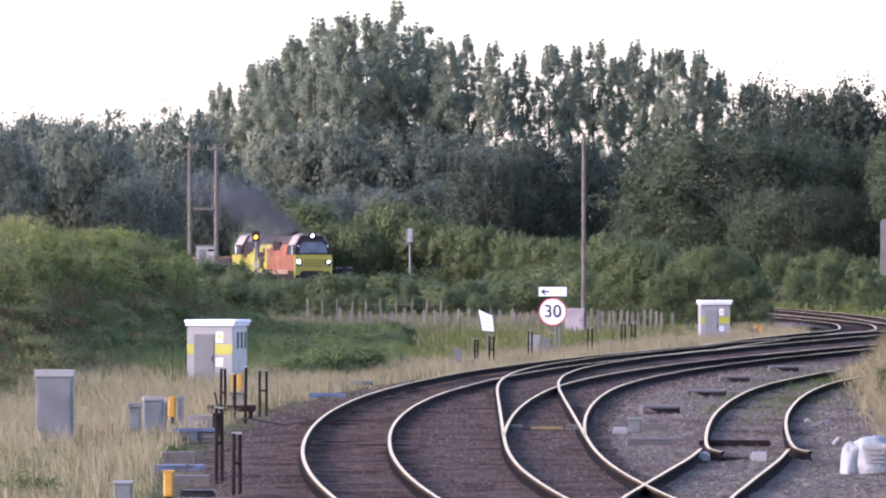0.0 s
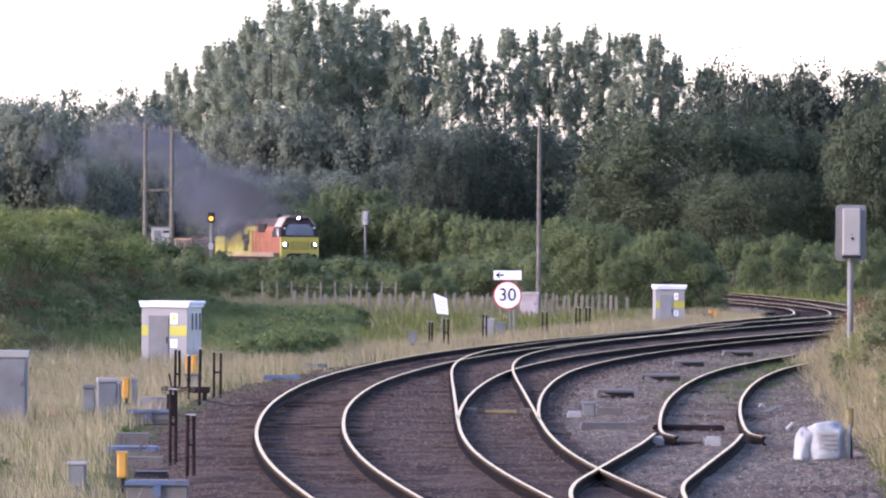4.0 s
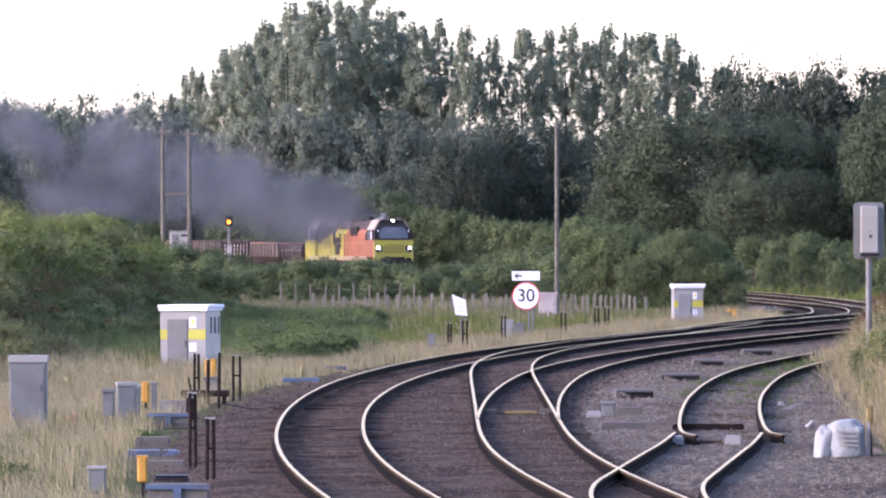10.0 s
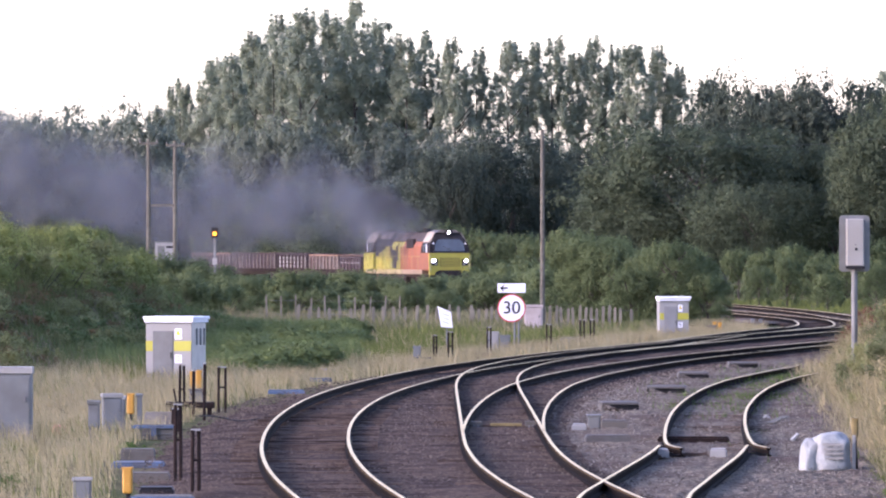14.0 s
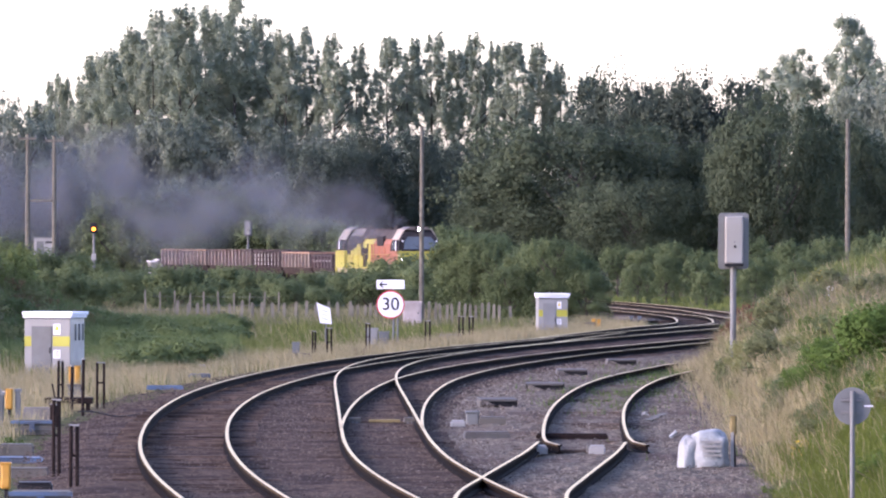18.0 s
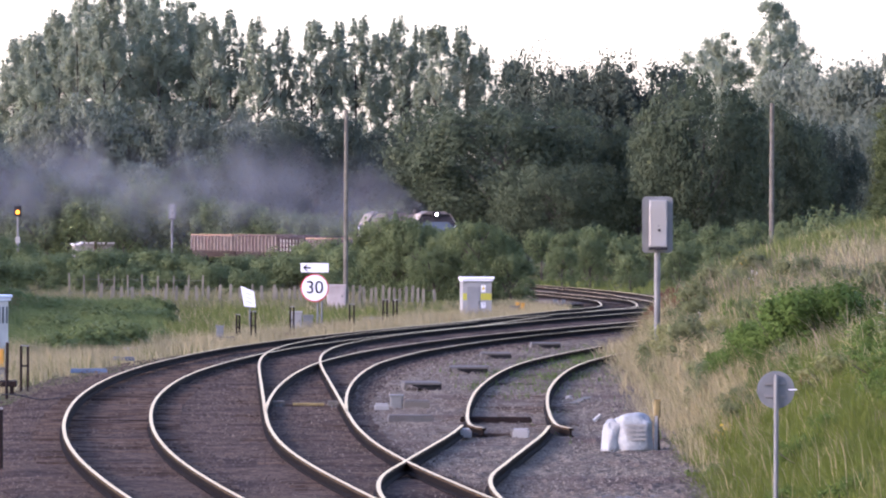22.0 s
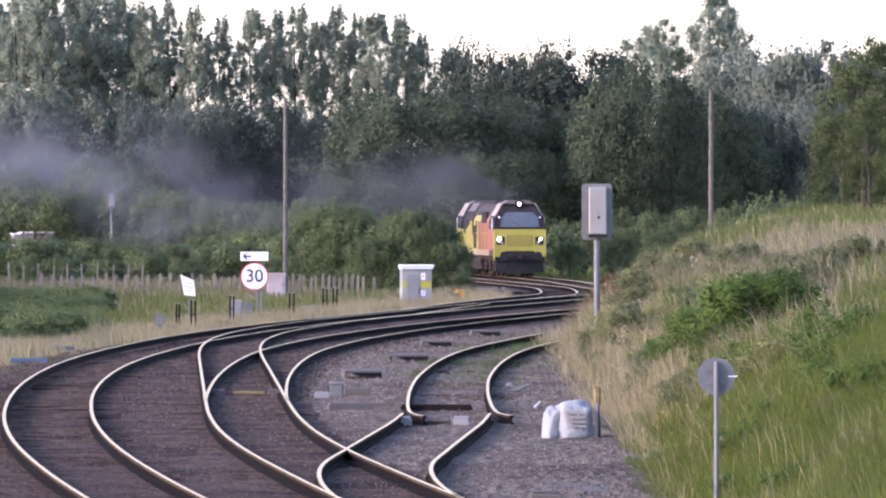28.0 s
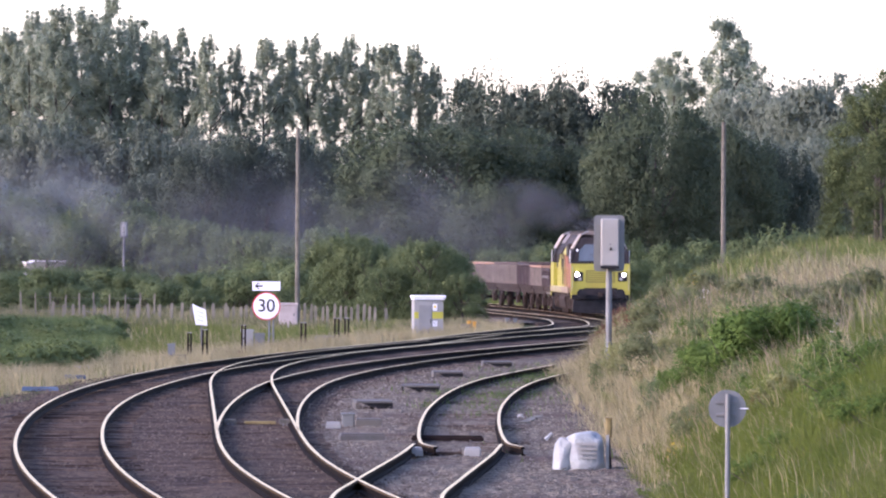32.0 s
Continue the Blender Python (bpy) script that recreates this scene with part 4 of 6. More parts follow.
    (-9.70, 568.00, 6.95), (-7.70, 556.00, 5.85), (-4.16, 560.00, 6.95), (-2.34, 556.00, 6.81), (-0.75, 552.00, 5.92), (1.10, 548.00, 5.31), (2.76, 545.00, 5.18), (-5.68, 552.00, 5.32), (4.58, 530.00, 4.69), (6.00, 522.00, 4.37),
    (7.58, 515.00, 4.51), (8.87, 505.00, 3.91), (10.57, 500.00, 4.62), (12.81, 490.00, 4.25), (-11.40, 570.00, 7.42), (-20.60, 540.00, 4.71), (-18.84, 545.00, 4.52), (-23.36, 560.00, 4.95), (-13.00, 578.00, 5.55), (15.6, 462, 2.6)], 4.2, seed=12)
SHADED = [make_round_tree(37 + i, M["hedge"], "elder_bush", "dull green elder bush under the trees", "elders beyond the far line", H=4.2, spread=2.2, low=0.04, count=7000, size=0.078, shoots=24) for i in range(2)]
planted(SHADED, [
    (25.74, 300.00, 4.4), (24.82, 310.00, 4.3), (23.95, 290.00, 3.9), (22.12, 478.00, 3.14), (23.56, 474.00, 3.55), (25.04, 470.00, 2.95), (27.02, 480.00, 3.21), (21.29, 500.00, 3.19), (28.07, 470.00, 3.89), (29.77, 460.00, 3.55), (31.37, 450.00, 3.87), (32.87, 440.00, 4.02), (19.6, 434, 2.3),
    (21.3, 437, 2.7), (23.2, 441, 2.5), (25.0, 436, 2.9), (27.0, 441, 2.7), (29.2, 432, 3.0), (22.6, 420, 1.9), (24.9, 415, 2.3), (27.4, 419, 2.6), (17.4, 452, 2.4), (30.0, 405, 2.8),
    (25.6, 396, 1.8), (28.0, 388, 2.4)], 4.2, seed=14)

LOW = [make_bush(i, M["hedge"], "low_bush", "low spreading green bush in rough grass", "low bushes before the train") for i in range(3)]
planted(LOW, [
    (-7.97, 400.00, 1.78), (-6.91, 405.00, 1.84), (-5.47, 395.00, 2.03), (-4.57, 402.00, 2.06), (-3.44, 405.00, 2.02), (-2.40, 400.00, 1.98), (-1.11, 398.00, 1.79), (0.03, 395.00, 1.57), (1.46, 402.00, 1.71), (2.63, 405.00, 1.76), (3.58, 398.00, 1.73),
    (4.82, 395.00, 1.80), (6.17, 400.00, 1.95), (7.22, 395.00, 2.28), (6.11, 370.00, 1.17), (-8.52, 380.00, 1.51), (-9.41, 372.00, 1.69), (-10.27, 365.00, 1.99), (-3.91, 380.00, 1.24), (-1.76, 385.00, 1.13), (2.06, 380.00, 1.11), (-5.81, 380.00, 1.11), (-10.32, 420.00, 2.35), (-11.79, 430.00, 2.57), (-13.33, 430.00, 2.87),
    (-5.16, 415.00, 1.89), (-2.82, 420.00, 1.90), (-0.41, 415.00, 1.68), (1.97, 418.00, 1.76), (4.30, 412.00, 2.08), (-7.62, 420.00, 1.75), (-9.01, 415.00, 1.83), (5.74, 410.00, 2.38), (6.83, 405.00, 2.68), (7.69, 390.00, 2.44), (9.15, 360.00, 1.75), (-3.50, 395.00, 1.43), (0.45, 392.00, 1.31)], 2.2, seed=13, wide=1.5)

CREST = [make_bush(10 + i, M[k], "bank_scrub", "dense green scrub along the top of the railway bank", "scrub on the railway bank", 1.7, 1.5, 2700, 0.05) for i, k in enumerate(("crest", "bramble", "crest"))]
BRAMBLE = [make_bush(14 + i, M[k], "bramble_bush", "dark tangled bramble on the railway bank", "brambles on the bank", 1.3, 1.4, 2200, 0.047) for i, k in enumerate(("bramble", "nettle", "bramble"))]
BRACKEN = [make_bush(18 + i, M["bracken"], "dead_bracken", "brown dead bracken on the railway bank", "bracken on the bank", 1.0, 1.4, 1700, 0.036) for i in range(2)]
rng = random.Random(17)
tops, slopes, browns = [], [], []
for k in range(520):
    y = rng.uniform(188, 348)
    u = rng.uniform(0.3, 5.0) if k % 3 else rng.uniform(4.0, 12)
    x = float(left_foot(y)) - u
    if x < -0.0575 * y - 0.8:
        continue
    z = float(land(x, y))
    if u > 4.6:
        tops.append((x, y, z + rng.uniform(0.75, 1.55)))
    elif rng.random() < 0.36:
        slopes.append((x, y, z + rng.uniform(0.3, 0.85)))
    elif u > 1.0:
        browns.append((x, y, z + rng.uniform(0.22, 0.5)))
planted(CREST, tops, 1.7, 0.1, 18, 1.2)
planted(BRAMBLE, slopes, 1.3, 0.1, 20, 1.25)
planted(BRACKEN, browns, 1.0, 0.1, 22, 1.4)
FERN = [make_bush(20 + i, M["bright"], "green_bush", "fresh green bush on the grassy bank", "bushes on the grassy bank", 1.5, 1.3, 9500, 0.034) for i in range(2)]
planted(FERN, [(x, y, float(land(x, y)) + h) for x, y, h in ((9.9, 150.5, 0.4), (9.8, 146, 0.55), (9.85, 141, 0.75), (9.95, 137, 0.85), (10.1, 134.5, 1.1), (10.35, 133, 1.18), (10.6, 133.6, 1.0), (9.4, 131, 0.42), (9.1, 128, 0.34))], 1.5, 0.1, 19, 1.35)
WEED = [make_bush(30 + i, M[k], "bank_shrub", "dull green shrub among dry grass on the bank", "shrubs on the grassy bank", 1.5, 1.3, 1900, 0.046) for i, k in enumerate(("bramble", "hedge", "bright"))]
rng = random.Random(23)
spots = []
for k in range(34):
    y = rng.choice((rng.uniform(112, 180), rng.uniform(150, 250), rng.uniform(180, 260)))
    x = float(right_foot(y)) + rng.choice((rng.uniform(0.2, 2.0), rng.uniform(0.5, 7.5)))
    if x < 0.108 * y:
        spots.append((x, y, float(land(x, y)) + rng.uniform(0.25, 0.6)))
planted(WEED, spots, 1.5, 0.1, 21, 1.5)
CLUMP = [make_bush(40 + i, M["bright"], "weed_clump", "low fresh green weeds among dry grass", "weed clumps beside the railway", 0.9, 1.2, 3500, 0.035) for i in range(2)]
planted(CLUMP, [(x, y, float(land(x, y)) + h) for x, y, h in ((7.64, 99.4, 0.28), (7.1, 92.3, 0.22), (7.5, 115.0, 0.3), (8.1, 100.5, 0.2), (9.0, 102.5, 0.3), (8.8, 96.5, 0.3), (9.6, 110, 0.35), (10.0, 116, 0.4), (10.6, 121, 0.45), (7.2, 87, 0.22), (10.2, 112, 0.35), (-6.3, 119, 0.36), (-5.0, 144, 0.16), (-6.9, 133, 0.2))], 0.9, 0.1, 29, 1.5)
DULL = [make_bush(50 + i, M["shrub"], "bank_shrub", "dull green shrub among dry grass on the bank", "shrubs on the grassy bank", 1.2, 1.2, 4500, 0.04) for i in range(2)]
planted(DULL, [(x, y, float(land(x, y)) + h) for x, y, h in ((8.75, 127, 0.42), (8.5, 122, 0.38), (11.0, 172, 0.45), (12.2, 199, 0.5), (9.3, 146, 0.35), (13.8, 210, 0.7), (14.0, 199, 0.7), (13.9, 183, 0.65), (13.5, 166, 0.55), (13.5, 156, 0.5), (14.3, 159, 0.6), (13.3, 195, 0.6), (12.4, 146, 0.5), (12.8, 176, 0.55), (11.8, 139, 0.45))], 1.2, 0.1, 33, 1.4)
NETTLE = [make_bush(60 + i, M["nettle"], "nettle_patch", "dense dark green nettles behind the verge", "nettles behind the verge", 0.9, 1.1, 3600, 0.05) for i in range(3)]
rng = random.Random(41)
spots = []
for k in range(190):
    y = rng.uniform(220, 318)
    x = rng.uniform(-0.05, -0.0062) * y
    if x > float(left_foot(y)) - 2.5 and x < float(edge(y)) - 3.0 and not (x < -5.0 and y < 226):
        spots.append((x, y, float(land(x, y)) + rng.uniform(0.35, 0.75)))
planted(NETTLE, spots, 0.9, 0.1, 43, 1.5)
p = scatter(26000, -16, 0, 220, 318, lambda x, y, r: (x > -0.05 * y) & (x < -0.0055 * y) & (x > left_foot(y) - 2.5) & (x < edge(y) - 2.7) & ((x > -5.0) | (y > 226)) & (r < 0.35 + 0.65 * patchy(x, y, 2.3, 3)), 56)
tuft_field("nettle_stalks", p, 0.45 + 0.4 * patchy(p[:, 0], p[:, 1], 1.9, 1), M["nettle"], "tall green nettles and weeds behind the verge", seed=57, fan=4, lean=0.7, width=0.012)
p = scatter(30000, -24, 2, 188, 350, lambda x, y, r: (x < left_foot(y) - 0.1) & (x > left_foot(y) - 5.5) & (x > -0.061 * y) & (r < 0.85 * patchy(x, y, 2.1, 5)), 58)
tuft_field("dead_bank_stalks", p, 0.4 + 0.45 * patchy(p[:, 0], p[:, 1], 2.9, 3), M["weed_straw"], "brown dead stalks on the railway bank", seed=59, fan=3, lean=0.8, width=0.009)
FOOT = [make_bush(70 + i, M["shrub"], "bank_shrub", "dull green shrub among dry grass on the bank", "shrubs on the grassy bank", 1.2, 1.1, 3200, 0.045) for i in range(2)]
rng = random.Random(47)
spots = []
for k in range(5):
    y = rng.uniform(162, 236)
    x = float(right_foot(y)) + rng.uniform(0.3, 2.6)
    spots.append((x, y, float(land(x, y)) + rng.uniform(0.4, 0.85)))
planted(FOOT, spots, 1.2, 0.1, 49, 1.3)
p = scatter(6500, 6, 30, 120, 206, lambda x, y, r: (x > right_foot(y) + 1.8) & (x < right_foot(y) + 9) & (x < 0.112 * y) & (r < 0.25 + 0.6 * patchy(x, y, 2.1, 3)), 50)
tuft_field("tall_bank_weeds", p, 0.45 + 0.5 * patchy(p[:, 0], p[:, 1], 3.1, 2), M["weed_straw"], "tall seeding weeds along the crest of the bank", seed=51, fan=3, lean=0.7, width=0.009)
p = scatter(7000, 6, 30, 120, 265, lambda x, y, r: (x > right_foot(y) + 1.8) & (x < right_foot(y) + 9) & (x < 0.112 * y) & (r < 0.7 * patchy(x, y, 1.7, 6)), 52)
tuft_field("green_bank_weeds", p, 0.4 + 0.4 * patchy(p[:, 0], p[:, 1], 2.7, 4), M["bank_blade"], "tall green weeds along the crest of the bank", seed=53, fan=3, lean=0.7, width=0.012)


RAGWORT = [make_bush(90, M["ragwort"], "ragwort", "yellow flowering ragwort on the grassy bank", "ragwort on the bank", 0.6, 0.45, 90, 0.022)]
planted(RAGWORT, [(x, y, float(land(x, y)) + h) for x, y, h in ((14.6, 214, 0.6), (8.7, 127, 0.36), (8.15, 123, 0.34))], 0.6, 0.0, 91, 1.0)

DOCK = [make_bush(95 + i, M["dock"], "dock_plant", "rusty brown seeding dock at the foot of the bank", "docks on the bank", 0.8, 0.5, 900, 0.022) for i in range(2)]
planted(DOCK, [(float(right_foot(y)) + d, y, float(land(float(right_foot(y)) + d, y)) + h) for y, d, h in ((214, 0.9, 0.75), (220, 0.6, 0.7), (226, 1.0, 0.8), (207, 1.3, 0.7), (233, 0.8, 0.75), (200, 1.6, 0.6), (118, 1.4, 0.3))], 0.8, 0.0, 97, 1.2)
planted([make_bush(75 + i, M[k], "bank_shrub", "grey-green weeds round the foot of the signal", "shrubs on the grassy bank", 1.2, 1.1, 3200, 0.034) for i, k in enumerate(("shrub", "bramble"))], [
    (x, y, float(land(x, y)) + h) for x, y, h in ((10.75, 187.5, 0.72), (11.1, 187, 0.8), (10.45, 184, 0.6), (10.7, 180, 0.62), (10.2, 178, 0.5), (10.0, 172, 0.45), (11.2, 182, 0.7))], 1.2, 0.1, 77, 1.1)
p = scatter(5200, 7, 14, 138, 232, lambda x, y, r: (x > right_foot(y) - 0.75) & (x < right_foot(y) + 1.3) & (r < 0.3 + 0.7 * patchy(x, y, 3.1, 2)), 54)
tuft_field("bank_foot_grass", p, 0.42 + 0.3 * patchy(p[:, 0], p[:, 1], 2.7, 1), M["straw"], "pale splayed grass along the foot of the bank", seed=55, fan=4, lean=1.3, width=0.006)
UMBEL = [make_bush(98, M["umbel"], "cow_parsley", "white flowering cow parsley on the grassy bank", "cow parsley on the bank", 0.55, 0.22, 36, 0.012)]
planted(UMBEL, [(x, y, float(land(x, y)) + h) for x, y, h in ((10.9, 127, 0.45), (10.4, 122, 0.4), (11.4, 133, 0.5), (12.9, 178, 0.6), (11.6, 186, 0.6), (13.2, 190, 0.6))], 0.55, 0.0, 99, 1.0)

# ---- trackside things ----
def words(text, size, depth, mat, name, parent, at, thick=0.0, label=""):
    """Letters in the built-in font, as a mesh, centred on at and facing -y."""
    cu = bpy.data.curves.new(name, "FONT")
    cu.body, cu.size, cu.extrude, cu.offset, cu.align_x, cu.align_y = text, size, depth, thick, "CENTER", "CENTER"
    tmp = new("letters", cu)
    me = bpy.data.meshes.new_from_object(tmp.evaluated_get(bpy.context.evaluated_depsgraph_get()))
    bpy.data.objects.remove(tmp)
    me.transform(pose(*at, 90, 0, 0))
    me.materials.clear()
    me.materials.append(mat)
    return part(name, me, None, parent, label)


def disc(x, y, z, r, depth, seg=40, bm=None):
    bm = bm or bmesh.new()
    bmesh.ops.create_cone(bm, cap_ends=True, segments=seg, radius1=r, radius2=r, depth=depth, matrix=Matrix.Translation((x, y, z)) @ Euler((radians(90), 0, 0)).to_matrix().to_4x4())
    return bm


def hoop(x, y, foot, top, gap, lean=0.0, label="dark rusty iron hoop post with a cross bar", bar=0.45, r=0.029, turn=0.0):
    """A pair of upright bars joined at the top and part of the way down."""
    t = thing("hoop_post", label, "post", "hoop posts beside the track", at=pose(x, y, foot, 0, 0, turn))
    h, g = top - foot, gap / 2
    for s in (-1, 1):
        part("upright", rod((s * g, 0, -0.15), (s * g * (1 - lean), 0.02 * s, h), r, seg=8), M["iron"], t)
    part("cap", box(-g - 0.025, g + 0.025, -0.022, 0.022, h - 0.012, h + 0.018, 0.006), M["pale"], t, "pale worn top bar")
    part("cross_bar", box(-g, g, -0.02, 0.02, h * (1 - bar) - 0.02, h * (1 - bar) + 0.02, 0.006), M["iron"], t)
    return t


for x, y, z, w in ((1.02, 243.00, 0.60, 0.09), (1.49, 243.00, 0.70, 0.13), (2.82, 256.00, 0.70, 0.11), (4.98, 268.00, 0.66, 0.15), (6.29, 276.00, 0.73, 0.14), (6.69, 278.00, 0.71, 0.13), (-3.98, 175.00, 0.72, 0.15),
                   (-4.67, 168.00, 0.88, 0.11), (-4.52, 158.00, 0.16, 0.12), (-3.51, 124.00, 0.96, 0.09), (-3.05, 117.00, 0.73, 0.10)):
    hoop(x, y, -0.26, z, w, 0.3 if y == 168 else 0.1 if y < 165 else 0.0)

def stump_post(x, y, top, r=0.034):
    """A single dark iron bar with a pale cap and a collar."""
    t = thing("iron_post", "single dark rusty iron post with a pale cap", "post", "iron posts beside the track", at=pose(x, y, -0.26))
    h = top + 0.26
    part("bar", rod((0, 0, -0.15), (0.015, 0, h), r, seg=8), M["iron"], t)
    part("cap", rod((0.015, 0, h), (0.015, 0, h + 0.03), r * 1.15, r, 8), M["pale"], t, "pale worn cap")
    part("collar", rod((0.006, 0, h * 0.45), (0.006, 0, h * 0.45 + 0.05), r * 1.4, seg=8), M["iron"], t)


stump_post(-4.49, 170, 0.72)
stump_post(-4.20, 168, 0.90)

pl = thing("iron_platform", "dark rusty iron platform on short legs among posts", "platform", at=pose(-4.58, 171, -0.3))
part("deck", box(-0.52, 0.52, 0, 0.7, 0.2, 0.33, 0.012), M["iron"], pl)
for x in (-0.42, 0.05, 0.42):
    part("leg", box(x - 0.05, x + 0.05, 0.05, 0.15, -0.1, 0.2), M["iron"], pl)
part("lever", rod((-0.3, 0.2, 0.33), (-0.36, 0.2, 0.62), 0.02, seg=6), M["iron"], pl)

# speed sign with its arrow plate
sg = thing("speed_sign", "round white speed sign reading 30 under a white arrow plate", "sign", at=pose(3.69, 266, -0.28))
sz = 1.23 + 0.28
part("post", rod((0.10, 0.06, -0.2), (0.10, 0.06, sz + 0.75), 0.035), M["grey"], sg)
part("post", rod((0.24, 0.06, -0.2), (0.24, 0.06, sz - 0.45), 0.035), M["grey"], sg)
part("brace", box(0.06, 0.28, 0.03, 0.09, sz - 0.95, sz - 0.91), M["grey"], sg)
ring = part("rim", disc(0, 0.0, sz, 0.475, 0.03), M["red"], sg, "thin red rim")
part("face", disc(0, -0.012, sz, 0.435, 0.03), M["white"], sg)
words("30", 0.60, 0.004, M["black"], "figures", sg, (0.0, -0.034, sz), 0.001, "black figures 30")
ap = part("arrow_plate", box(-0.47, 0.47, -0.015, 0.015, sz + 0.52, sz + 0.83, 0.01), M["white"], sg, "white plate with a black arrow")
arrow = prism([(-0.40, sz + 0.675), (-0.27, sz + 0.785), (-0.22, sz + 0.785), (-0.315, sz + 0.70), (-0.12, sz + 0.70), (-0.12, sz + 0.65), (-0.315, sz + 0.65), (-0.22, sz + 0.565), (-0.27, sz + 0.565)], -0.024, -0.018)
part("arrow", arrow, M["black"], ap)

# leaning white board
lb = thing("white_board", "white plastic board leaning askew on a short stake", "board", at=pose(1.44, 262, -0.28))
bz = 0.97 + 0.28
part("panel", prism([(-0.26, bz + 0.36), (0.19, bz + 0.17), (0.25, bz - 0.36), (-0.14, bz - 0.32)], -0.02, 0.02), M["white"], lb)
part("stake", rod((0.05, 0.05, -0.2), (0.05, 0.04, bz + 0.1), 0.025), M["grey"], lb)
for k in range(3):
    part("printed_bar", prism([(-0.10, bz + 0.14 - k * 0.13), (0.12, bz + 0.06 - k * 0.13), (0.12, bz + 0.02 - k * 0.13), (-0.10, bz + 0.10 - k * 0.13)], -0.026, -0.022), M["board_line"], lb, "unreadable printed line")


def equipment_hut(x, y, z, w, d, h, turn, label, door_mat):
    """A small panelled equipment hut with an overhanging white roof, a door and yellow bands."""
    t = thing("equipment_hut", label, "hut", "equipment huts", at=pose(x, y, z, 0, 0, turn))
    a = w / 2
    part("wall_panel", box(-a, a, 0, d, 0, h, 0.012), M["pale"], t)
    roof = part("roof", box(-a - 0.03, a + 0.06, -0.06, d + 0.06, h, h + 0.08, 0.015), M["white"], t, "overhanging white roof")
    part("fascia", box(-a - 0.05, a + 0.10, -0.09, d + 0.09, h + 0.082, h + 0.17, 0.02), M["white"], roof)
    part("plinth", box(-a - 0.03, a + 0.03, -0.03, d + 0.03, -0.25, 0.05), M["concrete"], t)
    door = part("door", box(-a + 0.16 * w, -a + 0.60 * w, -0.022, -0.002, 0.06, h * 0.86, 0.006), door_mat, t, "grey steel door")
    part("handle", box(-a + 0.55 * w, -a + 0.575 * w, -0.045, -0.022, h * 0.4, h * 0.5), M["black"], door)
    part("yellow_band", box(-a + 0.004, -a + 0.15 * w, -0.008, -0.002, h * 0.52, h * 0.69), M["lime"], t, "bright yellow band")
    part("yellow_band", box(-a + 0.62 * w, a - 0.004, -0.008, -0.002, h * 0.52, h * 0.69), M["lime"], t, "bright yellow band")
    n1 = part("notice", box(-a + 0.64 * w, -a + 0.79 * w, -0.012, -0.002, h * 0.72, h * 0.90), M["white"], t, "warning notice with a yellow triangle")
    part("triangle", prism([(-a + 0.66 * w, h * 0.79), (-a + 0.77 * w, h * 0.79), (-a + 0.715 * w, h * 0.885)], -0.018, -0.013), M["yellow"], n1)
    n2 = part("notice", box(-a + 0.64 * w, -a + 0.79 * w, -0.012, -0.002, h * 0.32, h * 0.46), M["white"], t, "white notice with unreadable lines")
    for k in range(3):
        part("printed_bar", box(-a + 0.67 * w, -a + 0.76 * w, -0.016, -0.012, h * (0.35 + 0.035 * k), h * (0.365 + 0.035 * k)), M["grey_dark"], n2)
    # this side's brightness is put into the panel's colour, far paler than the walls
    part("side_panel", box(a + 0.002, a + 0.008, 0.02, d - 0.02, 0.06, h - 0.02), M["beige"], t, "beige side panel, lightened in colour against the shade")
    for k in range(3):
        part("side_fin", box(a + 0.009, a + 0.045, d * (0.3 + 0.26 * k), d * (0.34 + 0.26 * k), h * 0.62, h * 0.9), M["grey"], t)
    return t


equipment_hut(-6.31, 214.00, -0.30, 1.30, 1.22, 1.60, -17, "pale grey panelled equipment hut with white roof in dry grass", M["grey"])
equipment_hut(10.43, 303.00, -0.32, 1.12, 1.0, 1.50, 4, "small white equipment hut with yellow bands beside the track", M["door_pale"])


def cabinet(x, y, z0, w, d, h, label, mat, cap=None, turn=0.0, legs=False):
    """A steel trackside cabinet with a lid, a door and a plinth or legs."""
    t = thing("trackside_cabinet", label, "cabinet", "trackside cabinets", at=pose(x, y, z0, 0, 0, turn))
    a = w / 2
    lo = 0.3 * h if legs else 0.0
    part("body", box(-a, a, 0, d, lo, h, min(w, h) * 0.03), mat, t)
    part("lid", box(-a - 0.02, a + 0.02, -0.03, d + 0.02, h * 0.92, h + 0.02, 0.01), cap or mat, t)
    dr = part("door", box(-a * 0.86, a * 0.86, -0.014, -0.002, lo + 0.05 * h, h * 0.88, 0.004), mat, t)
    part("latch", box(a * 0.55, a * 0.68, -0.035, -0.014, h * 0.55, h * 0.63), M["grey_dark"], dr)
    if legs:
        for s in (-1, 1):
            part("leg", box(s * a * 0.7 - 0.02, s * a * 0.7 + 0.02, d * 0.4, d * 0.6, -0.3, lo), M["grey_dark"], t)
    else:
        part("plinth", box(-a + 0.01, a - 0.01, 0.02, d - 0.02, -0.3, 0.01), M["concrete"], t)
    return t


cabinet(-7.32, 149.00, -0.28, 0.702, 0.45, 1.415, "tall blue-grey location cabinet in long dry grass", M["grey"], M["pale"])
cabinet(-5.74, 157.00, -0.27, 0.381, 0.3, 0.740, "grey steel cabinet on the verge", M["grey"], M["pale"], 8)
cabinet(-5.63, 158.00, -0.27, 0.202, 0.25, 0.673, "narrow grey steel cabinet on the verge", M["grey"], M["pale"])
cabinet(-5.88, 151.00, -0.25, 0.216, 0.2, 0.712, "small grey box raised on a post", M["grey"], None, 0, True)
